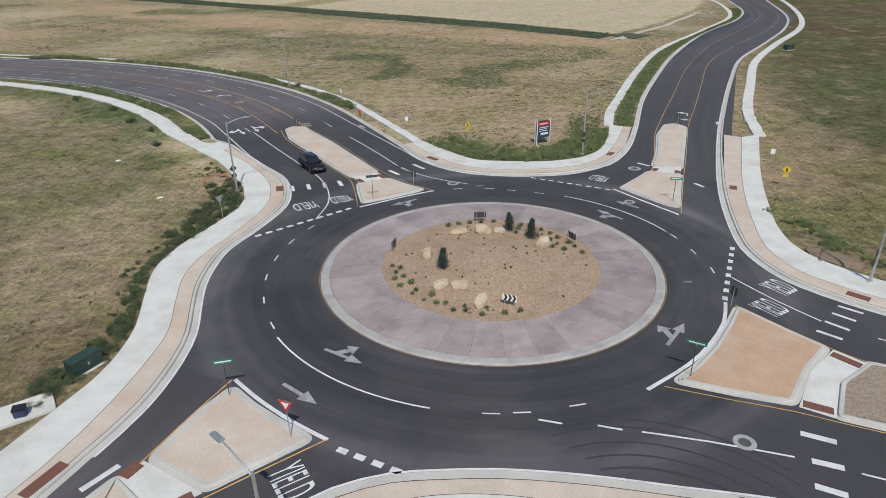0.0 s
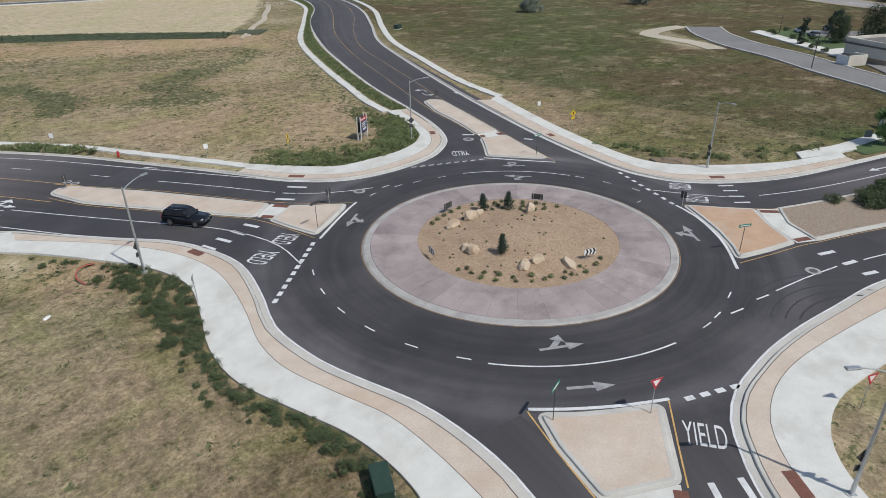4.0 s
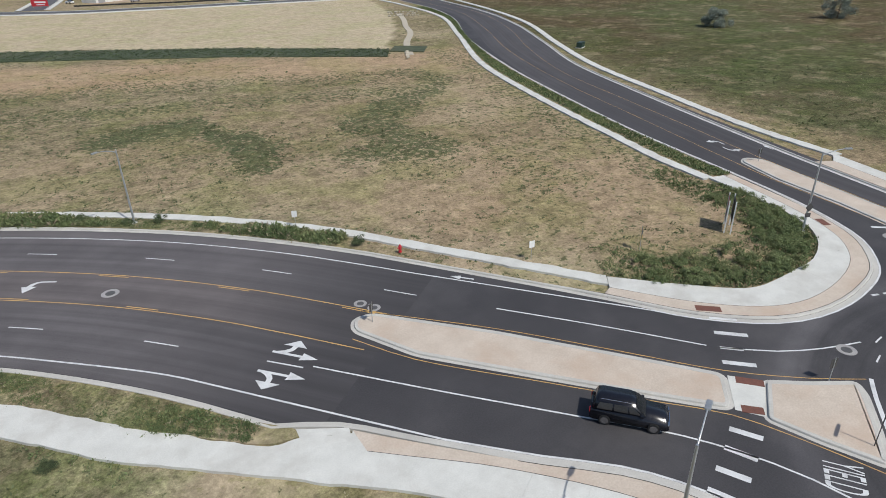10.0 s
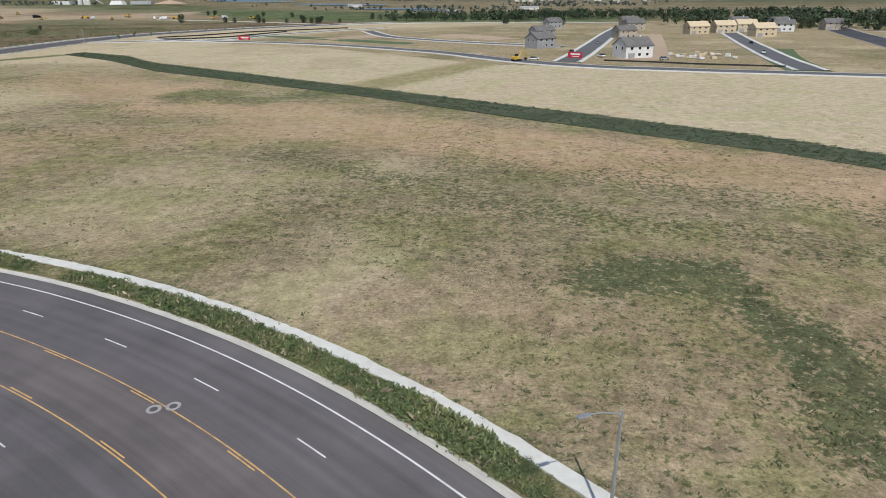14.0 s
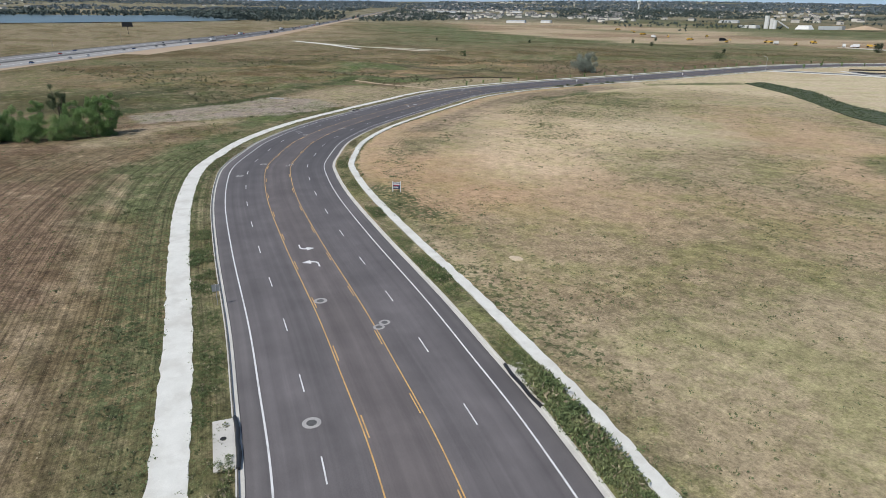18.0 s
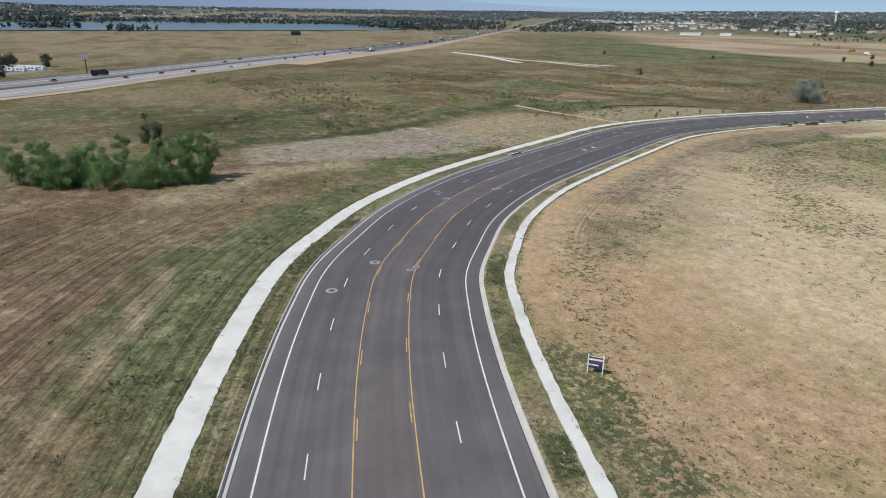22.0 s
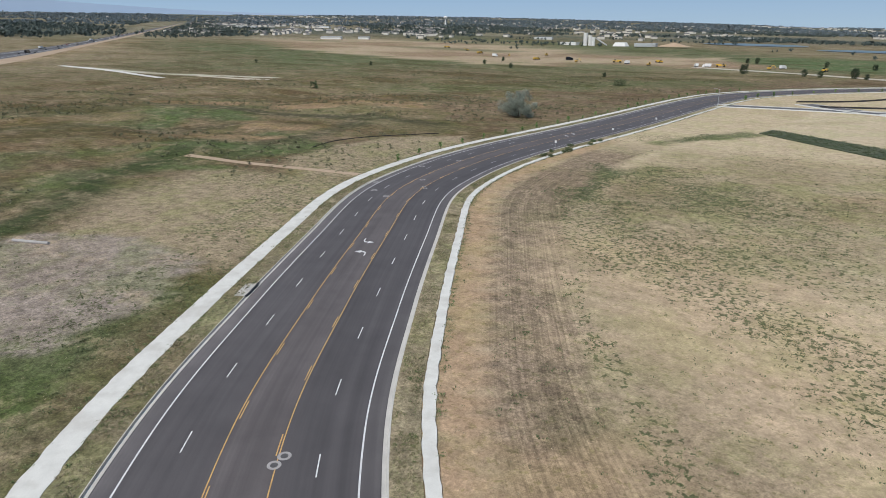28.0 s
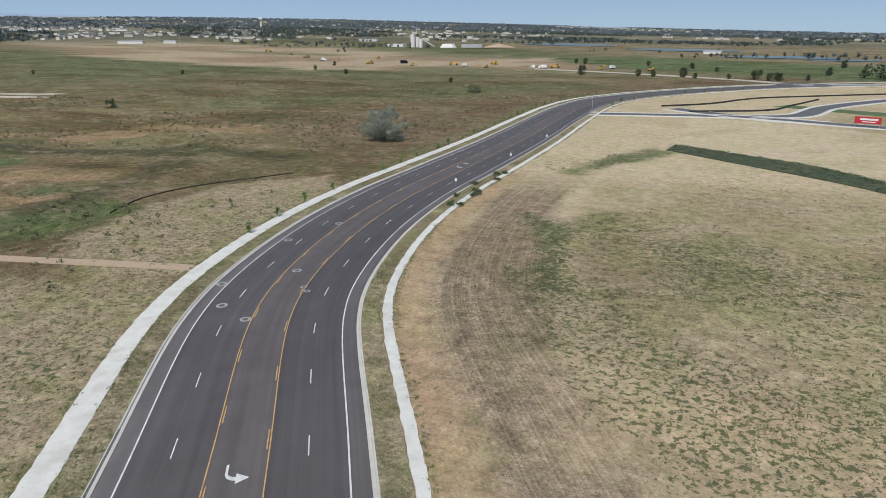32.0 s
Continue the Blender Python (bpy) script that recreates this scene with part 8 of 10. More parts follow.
def wheel(parent, x, y, r):
    bm = bmesh.new()
    bmesh.ops.create_cone(bm, cap_ends=True, segments=20, radius1=r, radius2=r, depth=0.24, matrix=Matrix.Translation((x, y, r)) @ Matrix.Rotation(math.pi / 2, 4, "X"))
    bmesh.ops.bevel(bm, geom=[e for e in bm.edges if len(e.link_faces) == 2 and e.calc_face_angle() > 1.0], offset=0.04, segments=2, affect="EDGES")
    w = part("wheel", bm, TYRE_RUBBER, parent)
    bm = bmesh.new()
    bmesh.ops.create_cone(bm, cap_ends=True, segments=16, radius1=r * 0.62, radius2=r * 0.62, depth=0.255, matrix=Matrix.Translation((x, y, r)) @ Matrix.Rotation(math.pi / 2, 4, "X"))
    part("rim", bm, CHROME, w)


def suv(at, heading):
    ob = thing("suv", (at[0], at[1], 0.004), "black sport utility vehicle driving towards the roundabout", "car", "", "", heading)
    body = bmesh.new()
    extrude_side(body, [(-2.38, 0.42), (-2.42, 0.95), (-2.34, 1.12), (0.95, 1.12), (1.3, 1.08), (2.1, 0.98), (2.36, 0.82), (2.4, 0.45), (2.2, 0.32), (-2.2, 0.32)], 0.96, 0.06)
    bmesh.ops.bevel(body, geom=body.edges[:], offset=0.05, segments=2, affect="EDGES")
    part("body", body, CAR_BLACK, ob, "", True)
    cab = bmesh.new()
    extrude_side(cab, [(-2.3, 1.1), (-2.02, 1.72), (-1.8, 1.78), (-0.1, 1.78), (0.25, 1.72), (1.0, 1.1)], 0.90, 0.17)
    bmesh.ops.bevel(cab, geom=cab.edges[:], offset=0.04, segments=2, affect="EDGES")
    part("cabin", cab, CAR_BLACK, ob, "", True)
    for s in (1, -1):
        for pts in ([(-2.0, 1.2), (-1.85, 1.62), (-1.05, 1.64), (-1.05, 1.2)], [(-0.95, 1.2), (-0.95, 1.64), (-0.2, 1.64), (-0.1, 1.2)], [(0.0, 1.2), (-0.1, 1.62), (0.15, 1.6), (0.72, 1.2)]):
            bm = bmesh.new()
            vs = [bm.verts.new((x, s * (0.915 - 0.17 * (z - 1.1) / 0.68), z)) for x, z in pts]
            bm.faces.new(vs if s < 0 else vs[::-1])
            part("side_window", bm, GLASS, ob)
        part("mirror", box(bmesh.new(), (0.62, s * 0.93 - 0.08 if s > 0 else -1.1, 1.12), (0.82, 1.1 if s > 0 else -0.85, 1.28), 0.03), CAR_BLACK, ob)
        part("headlight", box(bmesh.new(), (2.26, s * 0.72 - 0.18, 0.74), (2.39, s * 0.72 + 0.18, 0.86), 0.02), CHROME, ob, "clear bright headlight")
        part("tail_light", box(bmesh.new(), (-2.43, s * 0.78 - 0.1, 0.8), (-2.38, s * 0.78 + 0.1, 1.1), 0.01), RED, ob, "red tail light")
        part("roof_rail", tube(bmesh.new(), [(-1.8, s * 0.66, 1.82), (0.0, s * 0.66, 1.82)], 0.02, 6), CHROME, ob)
        for x in (-1.45, 1.5):
            wheel(ob, x, s * 0.86, 0.39)
    bm = bmesh.new()
    bm.faces.new([bm.verts.new(q) for q in ((0.36, -0.70, 1.69), (0.94, -0.84, 1.16), (0.94, 0.84, 1.16), (0.36, 0.70, 1.69))])
    part("windscreen", bm, GLASS, ob)
    part("grille", box(bmesh.new(), (2.36, -0.45, 0.55), (2.42, 0.45, 0.78), 0.01), CHROME, ob)
    return ob


suv((-16.8, 78.3), -57)
CAR_MESH = {}


def car(at, heading, colour, label, group, z=0.0, kind="car"):
    """A small car seen from far off: body, cabin, four wheels."""
    ob = thing(kind, (at[0], at[1], z), label, kind, group, "", heading)
    if not CAR_MESH:
        bm = extrude_side(bmesh.new(), [(-2.2, 0.35), (-2.25, 0.8), (-2.1, 0.95), (2.0, 0.9), (2.25, 0.7), (2.2, 0.35)], 0.88, 0.06)
        bmesh.ops.bevel(bm, geom=bm.edges[:], offset=0.05, segments=1, affect="EDGES")
        b2 = extrude_side(bmesh.new(), [(-1.9, 0.92), (-1.3, 1.45), (0.3, 1.45), (1.1, 0.92)], 0.8, 0.14)
        b3 = bmesh.new()
        bmesh.ops.create_cone(b3, cap_ends=True, segments=12, radius1=0.33, radius2=0.33, depth=0.2, matrix=Matrix.Rotation(math.pi / 2, 4, "X"))
        for nm, b in (("body", bm), ("cabin", b2), ("wheel", b3)):
            me = bpy.data.meshes.new(nm)
            b.to_mesh(me)
            b.free()
            CAR_MESH[nm] = me
    key = "body_" + colour.name
    if key not in CAR_MESH:
        CAR_MESH[key] = CAR_MESH["body"].copy()
        CAR_MESH[key].materials.append(colour)
        if not CAR_MESH["cabin"].materials:
            CAR_MESH["cabin"].materials.append(GLASS)
            CAR_MESH["wheel"].materials.append(TYRE_RUBBER)
    for nm, me in (("body", CAR_MESH[key]), ("cabin", CAR_MESH["cabin"])):
        c = new(nm, me)
        c.parent = ob
    for x in (-1.35, 1.35):
        for y in (-0.8, 0.8):
            c = new("wheel", CAR_MESH["wheel"])
            c.parent = ob
            c.matrix_basis = Matrix.Translation((x, y, 0.33))
    return ob
# ---------------------------------------------------------------- distance
random.seed(77)
PALE_ROAD = surface("pale_highway_concrete", (0.25, 0.245, 0.235), (0.35, 0.34, 0.325), 0.05, 0.85, 0.1, 2.0, (0.28, 0.27, 0.25), 0.02, 0.5)
GREY_ROAD = surface("worn_grey_asphalt", (0.17, 0.168, 0.166), (0.24, 0.236, 0.23), 0.08, 0.85, 0.1, 2.0, (0.23, 0.225, 0.215), 0.03, 0.5)
STREET = surface("street_asphalt", (0.085, 0.085, 0.09), (0.125, 0.125, 0.13), 0.15, 0.85, 0.1, 4.0, (0.15, 0.15, 0.15), 0.06, 0.5)
DIRT = surface("bare_dirt", (0.36, 0.27, 0.185), (0.47, 0.36, 0.255), 0.04, 0.95, 0.3, 1.0, (0.30, 0.21, 0.14), 0.02, 0.6)
SAND = surface("pale_sand", (0.42, 0.37, 0.29), (0.53, 0.48, 0.39), 0.2, 0.95, 0.3, 3.0, (0.34, 0.30, 0.23), 0.1, 0.5)
BARRIER = surface("dark_barrier_and_edge", (0.05, 0.05, 0.05), (0.09, 0.088, 0.085), 0.1, 0.9, 0.1, 2.0)
LAWN = surface("mown_lawn", (0.06, 0.10, 0.036), (0.10, 0.15, 0.058), 0.1, 0.95, 0.4, 3.0, (0.11, 0.13, 0.06), 0.05, 0.5)
SILT = surface("black_silt_fabric", (0.018, 0.018, 0.019), (0.035, 0.034, 0.033), 0.5, 0.8, 0.1, 4.0)
# Haze is painted into both leaf colours: paler and bluer for the farther woods.
HAZY_WOOD_LEAF = surface("far_wood_leaf", (0.056, 0.077, 0.070), (0.076, 0.100, 0.090), 0.02, 0.9, 0.0, 0.5, None, 0.1, 0.5, 0.0, 0.08)
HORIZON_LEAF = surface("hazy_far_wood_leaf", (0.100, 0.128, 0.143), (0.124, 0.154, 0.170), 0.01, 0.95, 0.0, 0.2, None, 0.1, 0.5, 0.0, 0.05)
BELT_LEAF = surface("dark_belt_leaf", (0.024, 0.042, 0.020), (0.062, 0.088, 0.042), 0.08, 0.85, 0.0, 1.0, None, 0.1, 0.5, 0.0, 0.5)
SIDING = surface("white_siding", (0.62, 0.62, 0.60), (0.74, 0.74, 0.72), 0.5, 0.7, 0.1, 6.0, (0.55, 0.54, 0.51), 0.2, 0.4)
GREY_SIDING = surface("grey_siding", (0.25, 0.26, 0.27), (0.34, 0.35, 0.36), 0.5, 0.7, 0.1, 6.0)
STUCCO = surface("cream_stucco", (0.56, 0.53, 0.47), (0.68, 0.65, 0.58), 0.4, 0.9, 0.1, 5.0, (0.42, 0.38, 0.31), 0.15, 0.5)
STONE_BASE = surface("tan_stone_base", (0.26, 0.20, 0.14), (0.40, 0.32, 0.24), 1.2, 0.9, 0.3, 4.0)
TAN_SIDING = surface("tan_siding", (0.36, 0.30, 0.23), (0.46, 0.40, 0.32), 0.4, 0.8, 0.1, 5.0)
BRICK_WALL = surface("red_brick", (0.20, 0.085, 0.055), (0.29, 0.13, 0.085), 1.5, 0.9, 0.2, 6.0)
SHINGLE = surface("grey_shingle", (0.10, 0.098, 0.095), (0.17, 0.165, 0.16), 0.8, 0.9, 0.2, 4.0, (0.21, 0.20, 0.18), 0.2, 0.4)
FLAT_ROOF = surface("white_roof_membrane", (0.58, 0.57, 0.54), (0.70, 0.69, 0.66), 0.3, 0.8, 0.05, 4.0, (0.45, 0.43, 0.39), 0.2, 0.5)
TIN = surface("tin_roof", (0.42, 0.44, 0.45), (0.54, 0.56, 0.57), 0.4, 0.5, 0.1, 4.0, (0.36, 0.30, 0.25), 0.15, 0.5, 0.3)
CAR_WHITE = surface("white_car_paint", (0.68, 0.68, 0.68), (0.78, 0.78, 0.78), 0.5, 0.25, 0.0, 10.0)
CAR_GREY = surface("silver_car_paint", (0.28, 0.29, 0.30), (0.38, 0.39, 0.40), 0.5, 0.25, 0.0, 10.0)
CAR_RED = surface("red_car_paint", (0.45, 0.03, 0.03), (0.55, 0.05, 0.04), 0.5, 0.25, 0.0, 10.0)
CAR_BLUE = surface("blue_car_paint", (0.03, 0.06, 0.15), (0.05, 0.09, 0.20), 0.5, 0.25, 0.0, 10.0)
MACHINE_YELLOW = surface("yellow_machine_paint", (0.55, 0.33, 0.04), (0.66, 0.42, 0.06), 0.8, 0.5, 0.0, 5.0)


def gz(x, y):
    return float(ground_z(np.array([float(x)]), np.array([float(y)]))[0])


def drape(line, lo, hi, lift, name, material, parent=None, label="", step=4.0):
    """A strip laid over the land along a line, from lo to hi metres to its left."""
    line = curve(line, step) if len(line) < 40 else line
    a, b = offset(line, lo), offset(line, hi)
    mid = (a + b) / 2
    rows = [np.c_[q, ground_z(q[:, 0], q[:, 1]) + lift] for q in (a, mid, b)]
    skirt = [np.c_[q, ground_z(q[:, 0], q[:, 1]) - 0.3] for q in (a, b)]
    v = np.concatenate([skirt[0], rows[0], rows[1], rows[2], skirt[1]])
    n = len(line)
    f = [(k * n + i, k * n + i + 1, (k + 1) * n + i + 1, (k + 1) * n + i) for k in range(4) for i in range(n - 1)]
    return link_mesh(name, v, f, material, parent, label)


def street(points, half, label, walk_left=0.0, walk_right=0.0, name="road", material=None, lift=0.16, gap=0.6):
    """A side street with its kerbs and, where told, pale walks."""
    ob = setting(name, label)
    line = curve(points, 3.0)
    drape(line, -half, half, lift, "carriageway", material or STREET, ob)
    for s in (-1, 1):
        drape(line, s * half, s * (half + 0.45), lift + 0.12, "kerb", KERB, ob)
    for s, w in ((1, walk_left), (-1, walk_right)):
        if w:
            drape(line, s * (half + gap), s * (half + gap + w), lift + 0.1, "walk", CONCRETE, ob)
    return ob


# the north street past the straw field, its side streets, the far junction
street([(-258, 568), (-225, 543), (-146, 512), (-63, 449), (-1, 377), (61, 349), (129, 325)], 4.6, "residential street of grey asphalt with pale walks", 0, 1.8, gap=0.5)
street([(3, 386), (14, 420), (40, 507), (65, 592), (84, 650)], 4.3, "side street of grey asphalt between new plots", 1.6, 1.6)
street([(88, 350), (96, 392), (124, 504), (150, 600)], 4.3, "side street of grey asphalt between new plots", 1.6, 1.6)
street([(14, 470), (-30, 500), (-90, 560), (-120, 640)], 4.0, "side street of grey asphalt between new plots", 1.6, 1.6)
street([(-226, 545), (-205, 556), (-188, 597), (-150, 650), (-110, 690)], 4.3, "curving side street of grey asphalt", 1.6, 1.6)
street([(-293, 534), (-258, 540), (-226, 543), (-196, 532)], 4.3, "short street of grey asphalt with pale walks", 1.6, 1.6)
street([(-182, 752), (-120, 772), (-20, 780), (120, 740)], 5.0, "far road of grey asphalt", 1.6, 1.6)
street([(-182, 752), (-214, 790), (-300, 850), (-420, 900)], 4.0, "far road of pale dirt", 0, 0, material=SAND)
round_end = setting("road", "small far roundabout of grey asphalt")
ring = np.array([(-182 + 11 * math.cos(a), 756 + 11 * math.sin(a)) for a in np.linspace(0, 2 * math.pi, 41)])
drape(ring, -7, 7, 0.3, "carriageway", STREET, round_end)
drape(ring, 4.6, 5.2, 0.5, "kerb", KERB, round_end)

# east: highway, street along the houses, drive of the station
highway_e = setting("road", "pale concrete highway along the dark tree belt")
E_LINE = curve([(170, -80), (188, -40), (205, 4), (225, 60), (234, 80), (249, 104), (284, 170), (316, 236), (345, 296), (392, 390), (450, 500), (540, 680)], 6.0)
drape(E_LINE, -7.5, 7.5, 0.2, "carriageway", PALE_ROAD, highway_e)
drape(E_LINE, 0.1, 0.35, 0.23, "lane_line", PAINT, highway_e)
drape(E_LINE, -9.5, -7.5, 0.16, "shoulder", DIRT, highway_e)
drape(E_LINE, 7.5, 9.0, 0.16, "shoulder", DIRT, highway_e)
street([(240, 575), (266, 548), (294, 505), (316, 440), (352, 372), (380, 352)], 3.6, "street of pale concrete along a row of houses", 0, 0, material=PALE_ROAD)
drive_e = street([(149, 101), (138, 93), (127, 81), (118, 66), (108, 53), (101, 42), (92, 32), (83, 24), (70, 15)], 4.6, "grey asphalt drive of the filling station", 0, 0, gap=0.2, material=GREY_ROAD)
sand_patch = setting("dirt_patch", "pale sand at the end of the drive")
drape([(147, 106), (136, 108), (127, 106), (124, 98), (122, 90), (117, 82)], -2.5, 2.5, 0.1, "sand", SAND, sand_patch)
forecourt = setting("pavement", "grey asphalt forecourt of the filling station")
plate([(96, 34), (118, 50), (150, 84), (160, 78), (180, 40), (172, 0), (120, -14), (78, 12)], 0.12, -0.4, "slab", GREY_ROAD, forecourt)
plate([(121, 54), (148, 87), (152, 86), (141, 62), (133, 46)], 0.2, -0.3, "walk", CONCRETE, forecourt)
plate([(133, 62), (151, 84), (158, 78), (142, 58)], 0.26, -0.3, "planting_bed", LAWN, forecourt)
plate([(47.5, 39.2), (51.6, 37.1), (56.5, 35.3), (59.0, 36.6), (53.5, 39.0), (49.5, 40.6)], 0.17, -0.1, "walk", CONCRETE, forecourt)
lawn_e = setting("lawn_strip", "watered green lawn between the walk and the kerb")
drape([(55, 33.6), (66, 29.6), (74, 26.6), (83, 22.6)], 0.2, 3.6, 0.1, "lawn", LAWN, lawn_e, "", 2.0)
drape([(52, 38.6), (57, 36.9), (66, 34.6), (76, 30.2), (87, 25)], -0.9, 0.9, 0.14, "walk", CONCRETE, lawn_e, "", 2.0)
drape([(84, 24), (95, 18.5), (108, 12), (125, 4)], 0.3, 4.0, 0.1, "lawn", LAWN, lawn_e, "", 2.0)

# gravel path with riprap, dirt track, silt fences
path = setting("gravel_path", "pale gravel path across the straw field")
drape([(101, 262), (92, 247), (83, 234), (75, 221), (63, 207), (52, 191)], -0.9, 0.9, 0.16, "path", SAND, path, "", 2.0)
track = setting("dirt_track", "worn dirt track leaving the walk")
drape([(-311, 303.5), (-318, 302), (-331, 298.8), (-344, 295.5), (-358, 292), (-372, 289)], -1.3, 1.3, 0.06, "track", DIRT, track, "", 2.0)


def stone_mesh(seed, material):
    bm = bmesh.new()
    bmesh.ops.create_icosphere(bm, subdivisions=1, radius=0.5)
    g = random.Random(seed)
    for v in bm.verts:
        v.co = Vector((v.co.x * g.uniform(0.7, 1.2), v.co.y * g.uniform(0.7, 1.2), v.co.z * g.uniform(0.5, 0.8)))
    me = bpy.data.meshes.new("stone")
    bm.to_mesh(me)
    bm.free()
    me.materials.append(material)
    return me


STONES = [stone_mesh(k, SAND) for k in range(4)]
for line in ([(98, 264), (106, 258)], [(94, 259), (103, 253)], [(101, 268), (110, 263)], [(54, 195), (49, 188)]):
    heap = thing("riprap", (line[0][0], line[0][1], gz(*line[0]) + 0.1), "row of pale riprap stones beside the path", "stones", "riprap rows")
    for k in range(12):
        u = k / 11
        c = new("stone", random.choice(STONES))
        c.parent = heap
        x, y = (line[1][0] - line[0][0]) * u, (line[1][1] - line[0][1]) * u
        c.matrix_basis = Matrix.Translation((x + random.uniform(-0.4, 0.4), y + random.uniform(-0.4, 0.4), 0.1)) @ Matrix.Rotation(random.uniform(0, 6), 4, "Z") @ Matrix.Scale(random.uniform(0.7, 1.2), 4)


def silt_fence(points, label, height=0.9):
    line = curve(points, 4.0)
    ob = thing("silt_fence", (line[0][0], line[0][1], 0), label, "silt fence", "silt fences")
    at = np.array(line[0])
    z = ground_z(line[:, 0], line[:, 1])
    p = line - at
    n = len(line)
    v = [(*p[i], z[i] - 0.05 + h) for h in (0, height) for i in range(n)]
    cloth = link_mesh("fabric", v, [(i, i + 1, n + i + 1, n + i) for i in range(n - 1)], SILT, ob)
    m = cloth.modifiers.new("thickness", "SOLIDIFY")
    m.thickness = 0.12
    for i in range(0, n, 2):
        part("stake", box(bmesh.new(), (p[i][0] - 0.03, p[i][1] - 0.03, z[i] - 0.1), (p[i][0] + 0.03, p[i][1] + 0.03, z[i] + height + 0.2)), WOOD_POST, ob)


silt_fence([(-264, 577), (-243, 595), (-217, 637), (-183, 663), (-145, 689)], "black silt fence along a graded plot")
silt_fence([(-250, 556), (-215, 574), (-203, 600), (-186, 640)], "black silt fence along a graded plot")
silt_fence([(-355, 322), (-359, 335), (-357, 347), (-343, 371)], "low black wattle in the meadow", 0.32)
silt_fence([(20, 392), (60, 372), (84, 362)], "black silt fence along a graded plot", 0.7)

# ---------------------------------------------------------------- far trees
def crown_mesh(name, seed, leaf, clumps, per, size, low, wide):
    g = np.random.default_rng(seed)
    cs, rs = [], []
    for k in range(clumps):
        a, u_ = g.uniform(0, 6.28), g.uniform(low, 0.95)
        r = wide / 2 * math.sqrt(max(0.06, 1 - abs(u_ - 0.5) ** 2 * 3.4)) * g.uniform(0.2, 0.9)
        cs.append((r * math.cos(a), r * math.sin(a), u_ * 0.95))
        rs.append(wide * g.uniform(0.15, 0.26))
    v, f = leaf_cloud(cs, rs, per, size, seed + 1, 1.0)
    return fast_mesh(name, v, f, 4, leaf)


def trunk_mesh(seed):
    g = np.random.default_rng(seed)
    bm = bmesh.new()
    limb(bm, (0, 0, 0), (0, 0, 0.6), 0.026, 0.014)
    for k in range(5):
        a = g.uniform(0, 6.28)
        limb(bm, (0, 0, g.uniform(0.2, 0.5)), (0.25 * math.cos(a), 0.25 * math.sin(a), g.uniform(0.5, 0.8)), 0.010, 0.003)
    me = bpy.data.meshes.new("trunk")
    bm.to_mesh(me)
    bm.free()
    me.materials.append(BARK)
    return me


TRUNKS = [trunk_mesh(k) for k in range(3)]
CROWNS = {"belt": [crown_mesh("crown", 500 + k, BELT_LEAF, 30, 190, 0.021, 0.10, 0.9) for k in range(5)],
          "green": [crown_mesh("crown", 520 + k, TREE_LEAF, 30, 190, 0.021, 0.12, 0.85) for k in range(4)],
          "young": [crown_mesh("crown", 540 + k, TREE_LEAF, 14, 40, 0.045, 0.3, 0.55) for k in range(3)],
          "conifer": [crown_mesh("crown", 550 + k, JUNIPER, 26, 150, 0.022, 0.05, 0.55) for k in range(2)]}


def plain_tree(at, height, sort, label, group, wide=1.0, name="tree"):
    ob = thing(name, (at[0], at[1], gz(*at) - 0.05), label, "tree", group)
    for nm, me in (("trunk", random.choice(TRUNKS)), ("crown", random.choice(CROWNS[sort]))):
        c = new(nm, me)
        c.parent = ob
        c.matrix_basis = Matrix.Rotation(random.uniform(0, 6.28), 4, "Z") @ Matrix.Diagonal((height * wide, height * wide, height, 1))
    return ob


BELT = "dark leafy tree in a dense belt beyond the highway"
for k in range(120):
    s_at = random.uniform(20, lengths(E_LINE)[-1] - 330)
    p, _ = place_on(offset(E_LINE, -(18 + 95 * random.random() ** 1.3)), s_at)
    plain_tree(p, random.uniform(8, 15), "belt", BELT, "tree belt", random.uniform(0.8, 1.2))
for x, y in ((304, 163), (310, 172), (319, 191), (298, 150), (292, 142), (325, 204)):
    plain_tree((x + 14, y - 6), random.uniform(5, 8), "belt", "dark round tree beside the highway", "tree belt", 1.1)
for x, y, h, sort in ((105, 31.5, 9.6, "belt"), (149, 58, 9, "belt"), (143, 64, 7, "belt"), (158, 69, 6.5, "conifer"), (188, 41, 9, "green"), (205, 34, 9.5, "green"), (217, 31, 10, "green"), (176, 50, 7, "belt"), (150, 74, 5, "conifer"), (136, 70, 3.2, "conifer"), (212, 8, 8, "belt"), (168, 4, 6, "green"), (196, 12, 5, "green"), (150, 52, 8, "belt"), (94, 12, 5, "green")):
    plain_tree((x, y), h, sort, "leafy green tree beside the filling station", "station trees", random.uniform(0.85, 1.05))
for k in range(26):
    x, y = random.choice(((276, 445), (303, 374), (258, 575), (330, 470), (290, 530), (310, 405), (345, 420), (292, 462)))
    plain_tree((x + random.uniform(-14, 14), y + random.uniform(-16, 16)), random.uniform(7, 14), "belt", "dark leafy tree round the farmyard", "farm trees")
for k in range(36):
    u = random.random()
    x, y = (350 + 130 * random.random() ** 1.2, 330 + 330 * u)
    plain_tree((x, y), random.uniform(8, 14), "belt", "dark leafy tree among the houses", "suburb trees")
for k in range(28):
    s_at = nearest(MAIN, (-300, 330)) + k * 12 + random.uniform(-1.5, 1.5)
    if s_at < S_LAST - 20:
        p, _ = place_on(offset(MAIN, 17.6 + random.uniform(-0.5, 0.5)), s_at)
        plain_tree(p, random.uniform(1.8, 3.0), "young", "staked young sapling along the walk", "saplings", 0.9, "sapling")
